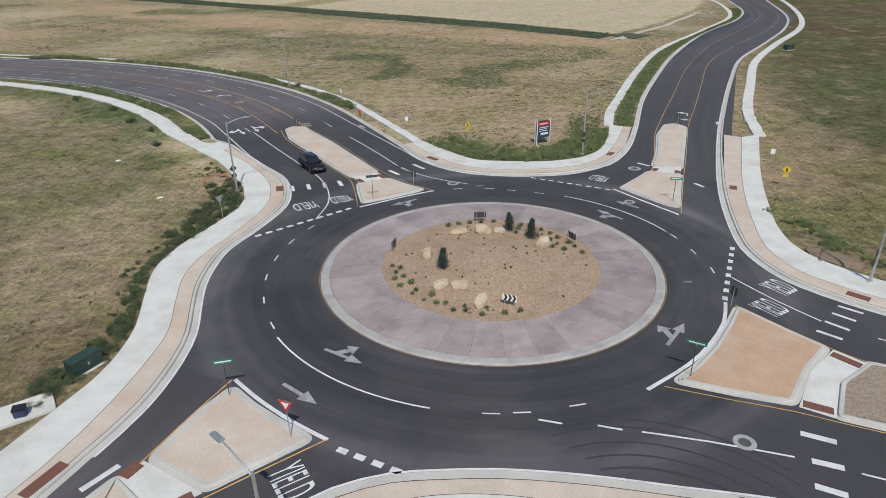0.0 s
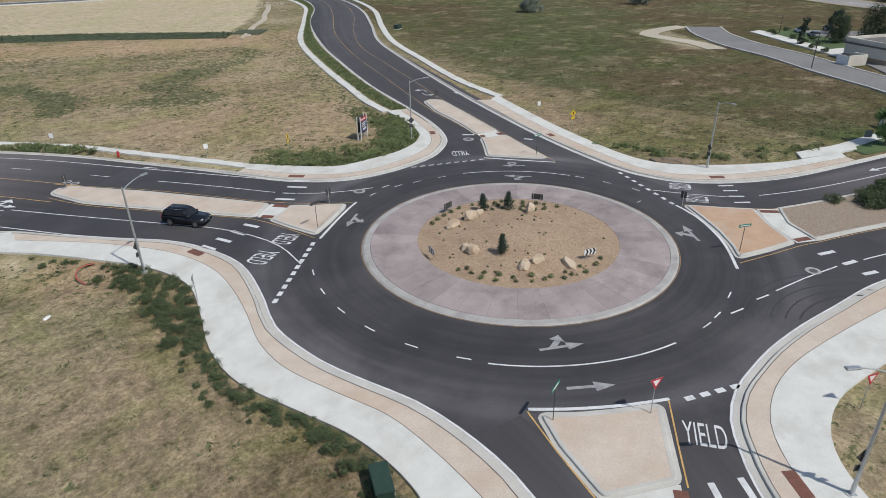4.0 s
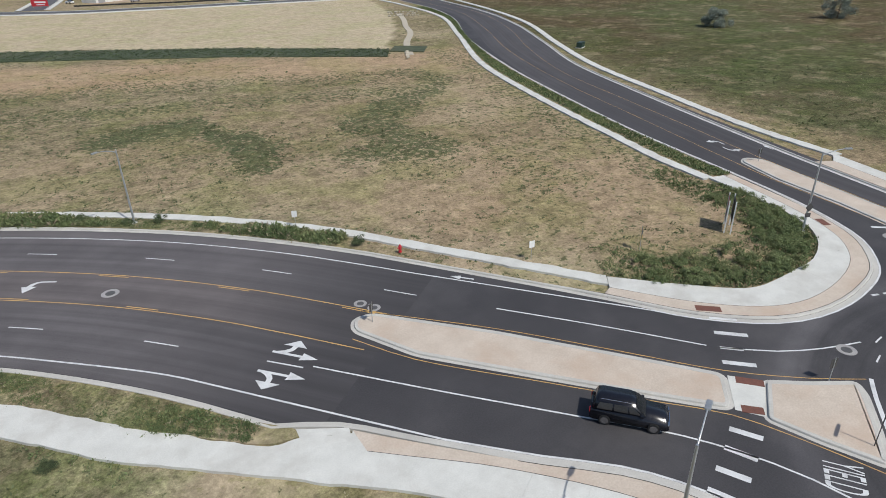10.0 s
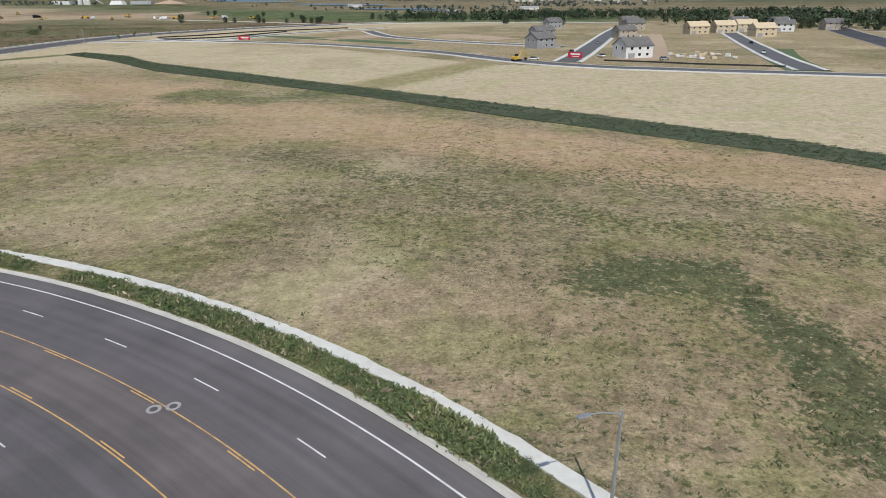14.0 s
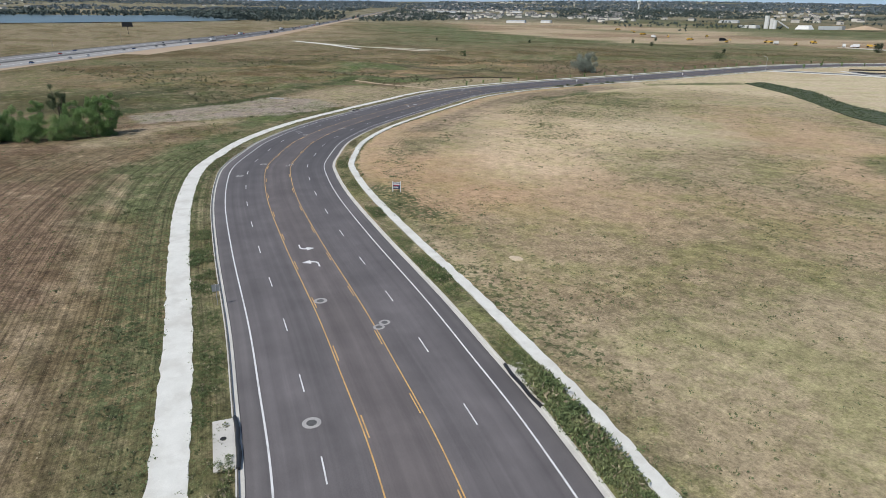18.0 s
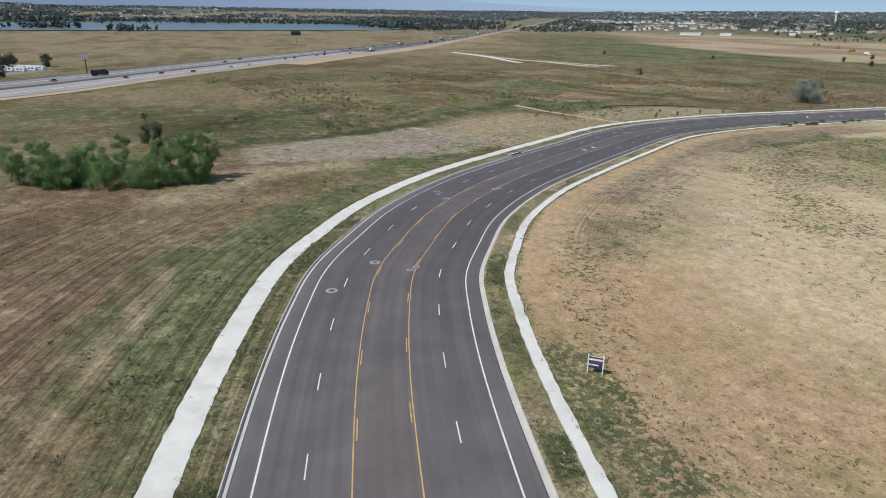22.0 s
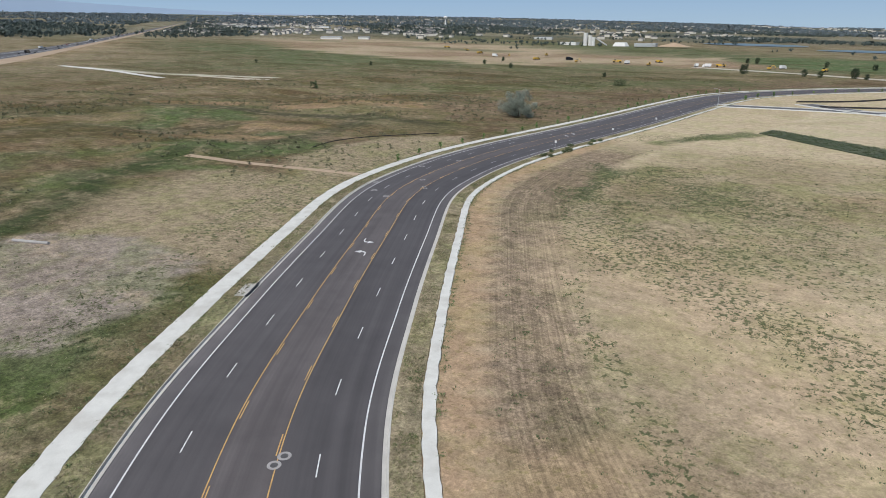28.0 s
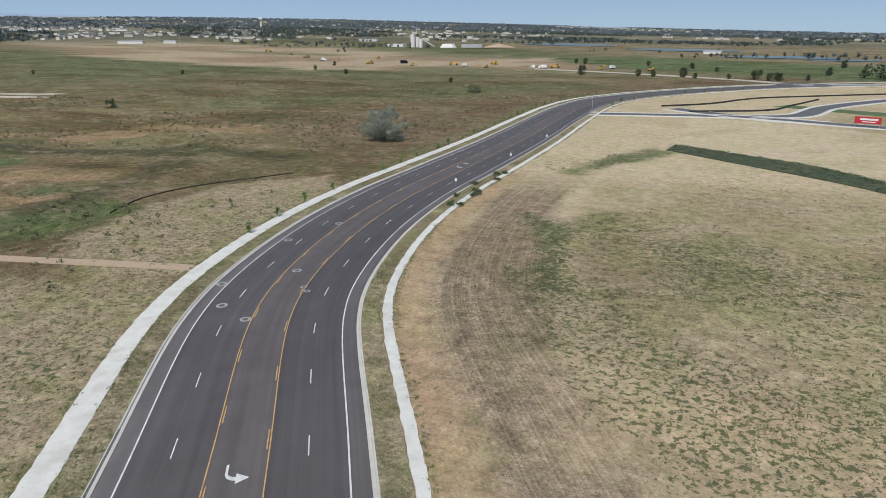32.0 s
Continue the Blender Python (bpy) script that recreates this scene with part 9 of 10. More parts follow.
for k in range(9):
    s_at = nearest(MAIN, (-303, 560)) + k * 18
    p, _ = place_on(offset(MAIN, -15.5), s_at)
    plain_tree(p, random.uniform(2.5, 3.6), "young", "staked young sapling along the walk", "saplings", 0.9, "sapling")
for x, y, h in ((-384, 1010, 7), (-396, 1016, 6), (-240, 905, 5), (-205, 860, 5), (-150, 880, 7), (-90, 905, 6), (-120, 1010, 8), (-60, 980, 9), (-20, 960, 9), (-310, 985, 6), (-264, 955, 6), (-5, 840, 10), (20, 850, 11), (45, 830, 9),
                (-560, 760, 5), (-620, 800, 5), (-700, 700, 4), (-820, 640, 4), (-640, 868, 5), (-430, 700, 4)):
    plain_tree((x, y), h, "belt", "lone leafy tree in the far fields", "field trees")
for k in range(24):
    u = random.random()
    a, b = random.choice((((-351, 793), (-139, 745)), ((-60, 720), (239, 561)), ((239, 561), (312, 500))))
    x, y = a[0] + (b[0] - a[0]) * u, a[1] + (b[1] - a[1]) * u
    plain_tree((x + random.uniform(-6, 6), y + 40 + random.uniform(-6, 12)), random.uniform(4, 9), "belt", "leafy tree in a far row", "far tree row")


def far_woods(name, label, places, heights, leaf, quads=12, squash=1.0, fine=1.0):
    """One mesh of many distant trees, each a loose heap of leafy quads."""
    g = np.random.default_rng(len(places) + quads)
    n = len(places)
    base = np.c_[places, ground_z(places[:, 0], places[:, 1])]
    d = g.normal(size=(n, quads, 3))
    d /= np.linalg.norm(d, axis=2)[:, :, None]
    h = heights[:, None, None]
    c = base[:, None, :] + np.array((0, 0, 0.52)) * h + d * h * (0.42 * squash, 0.42 * squash, 0.42) * g.uniform(0.4, 1.0, (n, quads, 1))
    u = g.normal(size=(n, quads, 3))
    u /= np.linalg.norm(u, axis=2)[:, :, None]
    w = np.cross(u, d)
    w /= np.maximum(np.linalg.norm(w, axis=2), 1e-6)[:, :, None]
    s = h * g.uniform(0.16, 0.3, (n, quads, 1)) * (12 / quads) ** 0.5 * fine
    v = np.stack([c - u * s, c + w * s * 0.8, c + u * s, c - w * s * 0.8], 2).reshape(-1, 3)
    return tagged(new(name, fast_mesh(name, v, np.arange(len(v)), 4, leaf)), label, "woods", "", "stuff")


g6 = np.random.default_rng(606)


def ring_points(n, r0, r1, a0, a1, size, level, seed):
    """Scattered points between two radii about the flight's end, in patches."""
    r = np.sqrt(g6.uniform(r0 * r0, r1 * r1, n * 3))
    a = np.radians(g6.uniform(a0, a1, n * 3))
    x, y = -240 + r * np.sin(a), 230 + r * np.cos(a)
    keep = fbm(x * 0.6, y, size, seed, 3) > level
    return np.c_[x, y][keep][:n]


def off_lake(p):
    out = ~inside(p[:, 0], p[:, 1], np.array(LAKE, float)) & (from_line(p[:, 0], p[:, 1], [(-435, 30), (-700, 120), (-990, 300), (-1340, 600), (-1700, 900), (-2600, 1560)]) > 75)
    west = (p[:, 0] < -500) & (p[:, 0] > -1500) & (p[:, 1] < 900 + 0.6 * (p[:, 0] + 500) * -1)
    return p[out & ~west]


LAKE = [(-1440, -700), (-1498, -208), (-1580, 60), (-1640, 300), (-1690, 585), (-1760, 700), (-1860, 760), (-2105, 706), (-2110, 400), (-2157, 50), (-2000, -120), (-1895, -304), (-1850, -700)]
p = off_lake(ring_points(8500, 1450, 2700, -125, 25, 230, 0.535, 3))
far_woods("far_woods", "dark green woods between distant fields, tinted with painted haze", p, g6.uniform(4, 9, len(p)), HAZY_WOOD_LEAF, 14, 1.7, 1.3)
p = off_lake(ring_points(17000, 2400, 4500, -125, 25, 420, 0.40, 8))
far_woods("horizon_woods", "woods along the horizon, blue with painted haze", p, g6.uniform(5, 10, len(p)), HORIZON_LEAF, 9, 2.3, 1.4)
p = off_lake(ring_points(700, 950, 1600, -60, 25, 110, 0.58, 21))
far_woods("hedge_trees", "scattered hedge trees in far fields", p, g6.uniform(4, 9, len(p)), HAZY_WOOD_LEAF, 18)
shore = []
for (ax, ay), (bx, by), n, wide in (((-1895, -304), (-2157, 50), 150, 40), ((-2157, 50), (-2105, 706), 330, 60), ((-2050, 640), (-1720, 720), 200, 40), ((-1780, 640), (-1700, 900), 120, 50), ((-1640, -150), (-1660, -60), 40, 22), ((-1560, 30), (-1575, 70), 26, 16), ((-1500, -300), (-1512, -230), 30, 18), ((-1900, 300), (-1860, 330), 0, 10)):
    u = g6.uniform(0, 1, n)
    shore.append(np.c_[ax + (bx - ax) * u, ay + (by - ay) * u] + g6.normal(size=(n, 2)) * wide)
p = np.concatenate(shore)
far_woods("shore_woods", "dark green trees along the lake shore", p, g6.uniform(9, 17, len(p)), HAZY_WOOD_LEAF, 16)
under = []
for k in range(1700):
    s_at = random.uniform(10, lengths(E_LINE)[-1] - 300)
    under.append(place_on(E_LINE, s_at)[0])
under = np.array(under)
side = np.array((0.86, -0.5))
under = under + side * (15 + 125 * g6.uniform(0, 1, (len(under), 1)) ** 2.2)
under = under[from_line(under[:, 0], under[:, 1], E_LINE[::6]) > 13]
far_woods("belt_undergrowth", "dense dark undergrowth of the tree belt", under, g6.uniform(2.5, 8, len(under)), BELT_LEAF, 70, 1.2, 0.8)
p = np.c_[g6.uniform(330, 620, 1500), g6.uniform(300, 720, 1500)]
p = p[p[:, 0] > 350 + 0.1 * (p[:, 1] - 400)]
far_woods("suburb_trees", "dense trees among the suburban houses", p, g6.uniform(5, 11, len(p)), BELT_LEAF, 48, 1.0, 0.85)
p = np.c_[g6.uniform(250, 700, 1200), g6.uniform(-160, 120, 1200)]
p = p[from_line(p[:, 0], p[:, 1], E_LINE[::6]) > 24]
far_woods("east_woods", "dense dark trees beyond the highway", p, g6.uniform(6, 13, len(p)), BELT_LEAF, 60, 1.0, 0.85)

row = []
for (ax, ay), (bx, by), n, wide in (((-120, 840), (60, 850), 120, 10), ((60, 850), (300, 815), 200, 14), ((300, 815), (340, 700), 120, 14), ((-60, 790), (40, 800), 30, 8), ((150, 690), (290, 640), 90, 14), ((260, 610), (330, 560), 60, 14)):
    u = g6.uniform(0, 1, n)
    row.append(np.c_[ax + (bx - ax) * u, ay + (by - ay) * u] + g6.normal(size=(n, 2)) * wide)
p = np.concatenate(row)
far_woods("north_tree_line", "dark tree line behind the new plots", p, g6.uniform(6, 13, len(p)), BELT_LEAF, 48, 1.0, 0.85)
salt = setting("dirt_patch", "white salt crust across the meadow")
drape([(-905, 470), (-850, 474), (-794, 473), (-745, 467), (-703, 464)], -3.5, 2.5, 0.15, "crust", FLAT_ROOF, salt)
drape([(-700, 494), (-660, 500), (-620, 506)], -3, 3, 0.15, "crust", SAND, salt)
# scrub in the west meadow
px, py = g6.uniform(-640, -318, 60000), g6.uniform(160, 720, 60000)
s_, d_ = beside_main(px, py)
m = (d_ > 30) & (d_ < 330) & (fbm(px * 0.5, py, 42, 131, 4) > 0.57) & (g6.uniform(size=len(px)) < 0.2)
p = np.c_[px[m], py[m]]
SCRUB_LEAF = surface("meadow_scrub_leaf", (0.095, 0.105, 0.055), (0.19, 0.18, 0.105), 0.1, 0.9, 0.0, 2.0, None, 0.1, 0.5, 0.0, 0.4)
far_woods("meadow_scrub", "low olive scrub in hollows of the west meadow", p, g6.uniform(0.4, 1.25, len(p)), SCRUB_LEAF, 12, 1.9)
# ---------------------------------------------------------------- water
def pond(name, points, label, lift=0.25):
    line = curve(points, 20.0, True)
    c = line.mean(0)
    top = max(gz(*q) for q in line) * 0.5 + gz(*c) * 0.5 + lift
    bm = bmesh.new()
    vs = [bm.verts.new((x, y, gz(x, y) + lift)) for x, y in line]
    mid = [bm.verts.new((*(c + (q - c) * 0.5), gz(*(c + (q - c) * 0.5)) + lift)) for q in line]
    hub = bm.verts.new((*c, gz(*c) + lift))
    n = len(vs)
    for i in range(n):
        j = (i + 1) % n
        bm.faces.new((vs[i], vs[j], mid[j], mid[i]))
        bm.faces.new((mid[i], mid[j], hub))
    bmesh.ops.recalc_face_normals(bm, faces=bm.faces)
    ob = part(name, bm, WATER, None)
    return tagged(ob, label, "water", "", "structure")


pond("lake", LAKE, "blue-green lake beyond the highway", 1.2)
pond("pond", [(-640, 1640), (-540, 1600), (-440, 1640), (-470, 1710), (-600, 1720)], "far pond among fields", 0.8)
pond("pond", [(-400, 1480), (-310, 1440), (-200, 1470), (-230, 1530), (-350, 1540)], "far pond among fields", 0.8)
pond("pond", [(-240, 1255), (-170, 1225), (-90, 1230), (-110, 1290), (-200, 1300)], "far pond among fields", 0.6)
pond("pond", [(-140, 1180), (-100, 1160), (-40, 1180), (-80, 1215)], "far pond among fields", 0.6)

# ---------------------------------------------------------------- west highway
W_NEAR = resample(curve([(-330, -75), (-372, -18), (-435, 53), (-488, 95), (-612, 158), (-811, 283), (-1027, 452), (-1398, 724), (-1737, 974), (-2600, 1610)], 12.0), 200)
W_FAR = resample(curve([(-400, -110), (-460, -50), (-543, 26), (-628, 78), (-776, 163), (-973, 314), (-1275, 588), (-1679, 896), (-2540, 1560)], 12.0), 200)


def highway_band(u0, u1, lift, name, material, parent, first=0):
    rows = [(W_NEAR + (W_FAR - W_NEAR) * u)[first:] for u in (u0, (u0 + u1) / 2, u1)]
    v = np.concatenate([np.c_[q, ground_z(q[:, 0], q[:, 1]) + lift] for q in rows])
    n = len(rows[0])
    return link_mesh(name, v, [(k * n + i, k * n + i + 1, (k + 1) * n + i + 1, (k + 1) * n + i) for k in range(2) for i in range(n - 1)], material, parent)


highway_w = setting("road", "wide pale concrete highway with a dark median")
highway_band(-0.10, 0.02, 0.2, "shoulder", DIRT, highway_w)
highway_band(-0.42, 0.0, 0.26, "dirt_bank", DIRT, highway_w, 36)
highway_band(0.02, 0.36, 0.39, "newer_lane", STREET, highway_w, 52)
highway_band(0.46, 0.82, 0.39, "newer_lane", STREET, highway_w, 52)
highway_band(0.0, 0.36, 0.35, "carriageway", PALE_ROAD, highway_w)
highway_band(0.36, 0.46, 0.42, "median", BARRIER, highway_w)
highway_band(0.46, 0.84, 0.35, "carriageway", GREY_ROAD, highway_w)
# a dark strip along the far edge, in the median's colour
highway_band(0.84, 0.90, 0.42, "dark_edge", BARRIER, highway_w)
highway_band(0.15, 0.165, 0.40, "lane_line", PAINT, highway_w)
highway_band(0.64, 0.655, 0.40, "lane_line", PAINT, highway_w)


def on_highway(s, u):
    """Point, height and heading at the fraction s of the west highway, u across."""
    i = min(int(s * 199), 198)
    a = W_NEAR + (W_FAR - W_NEAR) * u
    p = a[i] + (a[i + 1] - a[i]) * (s * 199 - i)
    d = a[i + 1] - a[i]
    return p, gz(*p) + 0.36, math.degrees(math.atan2(d[1], d[0]))


PAINTS = ((CAR_WHITE, "white"), (CAR_GREY, "silver"), (CAR_BLACK, "black"), (CAR_WHITE, "white"), (CAR_RED, "red"), (CAR_BLUE, "blue"), (CAR_BLACK, "black"))
for k in range(70):
    s = 0.06 + 0.62 * (k / 70) ** 0.75 + random.uniform(0, 0.012)
    u = random.choice((0.08, 0.22, 0.54, 0.7))
    p, z, h = on_highway(s, u)
    m, word = random.choice(PAINTS)
    car(p, h + (180 if u > 0.4 else 0), m, word + " car driving on the pale highway", "highway cars", z)
for s_at, m, word in ((95, CAR_WHITE, "white"), (150, CAR_BLACK, "black"), (205, CAR_WHITE, "white"), (232, CAR_GREY, "silver"), (300, CAR_BLACK, "black"), (330, CAR_WHITE, "white"), (420, CAR_GREY, "silver")):
    p, h = place_on(offset(E_LINE, random.choice((-3.4, 3.4))), s_at)
    car(p, math.degrees(h), m, word + " car driving beside the tree belt", "highway cars", 0.22)


def lorry(at, heading, z, colour, label, length=12.0):
    ob = thing("lorry", (at[0], at[1], z), label, "truck", "highway lorries", "", heading)
    part("trailer", box(bmesh.new(), (-length / 2, -1.25, 1.0), (length / 2 - 2.8, 1.25, 3.9), 0.06), colour, ob)
    part("cab", extrude_side(bmesh.new(), [(length / 2 - 2.5, 0.6), (length / 2 - 2.5, 3.1), (length / 2 - 0.8, 3.0), (length / 2 - 0.3, 1.8), (length / 2, 1.6), (length / 2, 0.6)], 1.2, 0.1), colour, ob)
    part("windscreen", box(bmesh.new(), (length / 2 - 0.75, -1.0, 1.9), (length / 2 - 0.42, 1.0, 2.8)), GLASS, ob)
    part("chassis", box(bmesh.new(), (-length / 2, -1.0, 0.6), (length / 2 - 2.4, 1.0, 1.0)), BLACK, ob)
    for x in (-length / 2 + 1.2, -length / 2 + 2.5, length / 2 - 3.6, length / 2 - 1.2):
        for y in (-1.0, 1.0):
            w = tube(bmesh.new(), [(x, y - 0.18, 0.5), (x, y + 0.18, 0.5)], 0.5, 12)
            part("wheel", w, TYRE_RUBBER, ob)


for s, u, m, word, ln in ((0.112, 0.60, CAR_BLACK, "dark", 15), (0.27, 0.1, CAR_WHITE, "white", 14), (0.33, 0.55, CAR_WHITE, "white", 14), (0.36, 0.2, CAR_BLACK, "dark", 13), (0.40, 0.6, CAR_WHITE, "white", 14), (0.44, 0.15, CAR_GREY, "grey", 13), (0.5, 0.6, CAR_WHITE, "white", 14)):
    p, z, h = on_highway(s, u)
    lorry(p, h, z, m, word + " lorry driving on the pale highway", ln)

# motor-home yard beside the highway
RV = {}


def motor_home(at, heading):
    ob = thing("motor_home", (at[0], at[1], gz(*at)), "white motor home parked in rows beside the highway", "motor home", "parked motor homes", "", heading)
    if not RV:
        b1 = extrude_side(bmesh.new(), [(-4.0, 0.6), (-4.0, 3.2), (-3.8, 3.35), (3.6, 3.35), (4.3, 2.6), (4.2, 1.8), (3.4, 0.6)], 1.2, 0.04)
        b2 = box(box(bmesh.new(), (-2.4, -1.26, 1.7), (-0.6, 1.26, 2.5)), (0.6, -1.26, 1.7), (2.2, 1.26, 2.5))
        b3 = bmesh.new()
        for x in (-2.0, -1.1):
            for y in (-1.05, 1.05):
                tube(b3, [(x, y - 0.12, 0.38), (x, y + 0.12, 0.38)], 0.38, 10)
        b4 = box(bmesh.new(), (-1.5, -0.4, 3.35), (-0.6, 0.4, 3.65), 0.05)
        for nm, b, m in (("body", b1, CAR_WHITE), ("window", b2, GLASS), ("wheel", b3, TYRE_RUBBER), ("roof_unit", b4, SIDING)):
            me = bpy.data.meshes.new(nm)
            b.to_mesh(me)
            b.free()
            me.materials.append(m)
            RV[nm] = me
    for nm, me in RV.items():
        c = new(nm, me)
        c.parent = ob
    return ob


yard = setting("dirt_patch", "grey gravel yard with parked motor homes")
drape([(-520, -30), (-560, 0), (-610, 34), (-672, 66)], -2, 42, 0.1, "gravel", GREY_ROAD, yard)
for row in range(4):
    for k in range(17):
        u = k / 16
        x, y = -530 - 136 * u, -14 + 76 * u
        if random.random() < 0.9:
            motor_home((x - 6 - row * 8.5 * 0.55 + random.uniform(-1, 1), y - 6 - row * 8.5 * 0.84 + random.uniform(-1, 1)), 58 + random.uniform(-4, 4))
for k in range(16):
    x, y = random.choice(((-690, 50), (-600, -30), (-570, -55), (-720, 78), (-640, 8), (-530, -60)))
    plain_tree((x + random.uniform(-12, 12), y - 18 + random.uniform(-10, 10)), random.uniform(7, 12), "belt", "dark leafy tree behind the motor-home yard", "yard trees")


for x, y, h in ((-595, -2, 12), (-579, 17, 13), (-605, 18, 14), (-590, 6, 11), (-612, -8, 13), (-587, 42, 9), (-600, 46, 10), (-570, 2, 10)):
    plain_tree((x, y), h, "belt", "dark leafy tree behind the motor-home yard", "yard trees", 1.25)


def pole_sign(at, height, w, h, colour, label, name="billboard", face=(1, 0.3)):
    ob = thing(name, (at[0], at[1], gz(*at)), label, "billboard" if name == "billboard" else "sign", "", "", facing(*face))
    part("post", tube(bmesh.new(), [(0, 0.2, 0), (0, 0.2, height)], 0.35, 10), BLACK, ob)
    part("panel", box(bmesh.new(), (-w / 2, -0.3, height - h), (w / 2, 0.3, height), 0.05), colour, ob)
    part("walkway", box(bmesh.new(), (-w / 2, -0.9, height - h - 0.3), (w / 2, 0.3, height - h - 0.15)), BLACK, ob)


pole_sign((-1167, 312), 17, 16, 6, SIGN_BACK, "dark billboard on one tall post beside the highway")
pole_sign((-640, 90), 12, 4, 3, CAR_WHITE, "white and yellow pole sign of the motor-home yard", "pole_sign")
for x, y in ((-700, 95), (-860, 190), (-780, 138), (-960, 270)):
    ob = thing("utility_pole", (x, y, gz(x, y)), "thin wooden utility pole beside the highway", "utility pole", "utility poles")
    part("pole", tube(bmesh.new(), [(0, 0, 0), (0, 0, 14)], (0.2, 0.12), 8), WOOD_POST, ob)
    part("crossarm", box(bmesh.new(), (-1.3, -0.08, 13.0), (1.3, 0.08, 13.2)), WOOD_POST, ob)

# ---------------------------------------------------------------- buildings
def gable(w, d, low, high, over=0.4):
    """A solid gable roof, ridge along x."""
    bm = bmesh.new()
    a = [bm.verts.new((x, y, z)) for x in (-w / 2 - over, w / 2 + over) for y, z in ((-d / 2 - over, low - 0.15), (0, high), (d / 2 + over, low - 0.15), (d / 2 + over, low - 0.35), (0, high - 0.25), (-d / 2 - over, low - 0.35))]
    for i in range(6):
        bm.faces.new((a[i], a[(i + 1) % 6], a[6 + (i + 1) % 6], a[6 + i]))
    bm.faces.new((a[0], a[5], a[4], a[1]))
    bm.faces.new((a[1], a[4], a[3], a[2]))
    bm.faces.new((a[6], a[7], a[10], a[11]))
    bm.faces.new((a[7], a[8], a[9], a[10]))
    bmesh.ops.recalc_face_normals(bm, faces=bm.faces)
    return bm


def house(at, turn, w=13.0, d=10.0, low=5.4, high=8.6, wall=None, label="two-storey white house with a gabled grey roof", group="houses", roof=None, storeys=2, unfinished=False):
    ob = thing("house", (at[0], at[1], gz(*at) - 0.05), label, "house", group, "", turn)
    side = [(-d / 2, 0), (-d / 2, low), (0, high - 0.3), (d / 2, low), (d / 2, 0)]
    bm = bmesh.new()
    fr = [bm.verts.new((-w / 2, y, z)) for y, z in side]
    bk = [bm.verts.new((w / 2, y, z)) for y, z in side]
    bm.faces.new(fr)
    bm.faces.new(bk[::-1])
    for i in range(5):
        bm.faces.new((fr[i], bk[i], bk[(i + 1) % 5], fr[(i + 1) % 5]))
    bmesh.ops.recalc_face_normals(bm, faces=bm.faces)
    body = part("wall", bm, wall or SIDING, ob)
    rf = part("roof", gable(w, d, low, high), roof or SHINGLE, ob)
    part("chimney", box(bmesh.new(), (w * 0.2, -0.4, high - 1.2), (w * 0.2 + 0.7, 0.3, high + 0.5)), wall or SIDING, rf)
    for s in (-1, 1):
        for fl in range(storeys):
            for k in range(3):
                x = -w / 2 + w * (k + 0.7) / 3.4
                if fl == 0 and k == 0 and s < 0:
                    g = part("garage_door", box(bmesh.new(), (x - 1.7, s * d / 2 - 0.05, 0.1), (x + 1.7, s * d / 2 + 0.05, 2.3)), GREY_SIDING, ob)
                    continue
                fm = part("window", box(bmesh.new(), (x - 0.75, s * d / 2 - 0.06, 1.0 + fl * 2.7), (x + 0.75, s * d / 2 + 0.06, 2.3 + fl * 2.7)), WHITE, ob)
                part("pane", box(bmesh.new(), (x - 0.65, s * d / 2 - 0.08, 1.1 + fl * 2.7), (x + 0.65, s * d / 2 + 0.08, 2.2 + fl * 2.7)), GLASS, fm)
    for s in (-1, 1):
        for y in (-d * 0.22, d * 0.22):
            fm = part("window", box(bmesh.new(), (s * w / 2 - 0.06, y - 0.6, low - 1.9), (s * w / 2 + 0.06, y + 0.6, low - 0.6)), WHITE, ob)
            part("pane", box(bmesh.new(), (s * w / 2 - 0.08, y - 0.5, low - 1.8), (s * w / 2 + 0.08, y + 0.5, low - 0.7)), GLASS, fm)
    return ob


house((36, 408), 20, 14, 11, 5.6, 9.0, SIDING, "large white gabled house on a new plot")
house((0, 464), 35, 13, 10, 5.4, 8.4, GREY_SIDING, "grey gabled house on a new plot")
house((88, 622), 10, 14, 10, 5.4, 8.4, TAN_SIDING, "tan gabled house on a new plot")
house((186, 590), -15, 13, 10, 5.4, 8.2, SIDING, "white gabled house on a new plot")
house((31, 663), 25, 13, 10, 5.4, 8.2, GREY_SIDING, "grey gabled house on a new plot")
house((60, 530), 15, 12, 10, 5.4, 8.2, TAN_SIDING, "tan gabled house on a new plot")
for x, y, tn, m, word in ((278, 560, 40, TAN_SIDING, "tan"), (312, 556, 40, TAN_SIDING, "tan"), (330, 520, 55, BRICK_WALL, "brick"), (290, 585, 35, GREY_SIDING, "grey"), (360, 418, 60, TAN_SIDING, "tan"), (367, 388, 60, TAN_SIDING, "tan"), (378, 366, 60, TAN_SIDING, "tan"), (335, 470, 60, BRICK_WALL, "brick"), (322, 495, 60, TAN_SIDING, "tan"), (345, 445, 60, TAN_SIDING, "tan"), (395, 154, 60, GREY_SIDING, "grey"), (322, 84, 65, BRICK_WALL, "brick"), (345, 60, 65, GREY_SIDING, "grey"), (380, 110, 60, TAN_SIDING, "tan"), (405, 340, 60, TAN_SIDING, "tan"), (400, 80, 60, GREY_SIDING, "grey")):
    house((x, y), tn, 15, 10, 3.0, 5.8, m, word + " single-storey house with a grey shingle roof among trees", "suburban houses", None, 1)
barn = house((274, 424), 75, 13, 9, 4.4, 7.4, GREY_SIDING, "grey barn with a pale tin roof beside trees", "", TIN, 1)
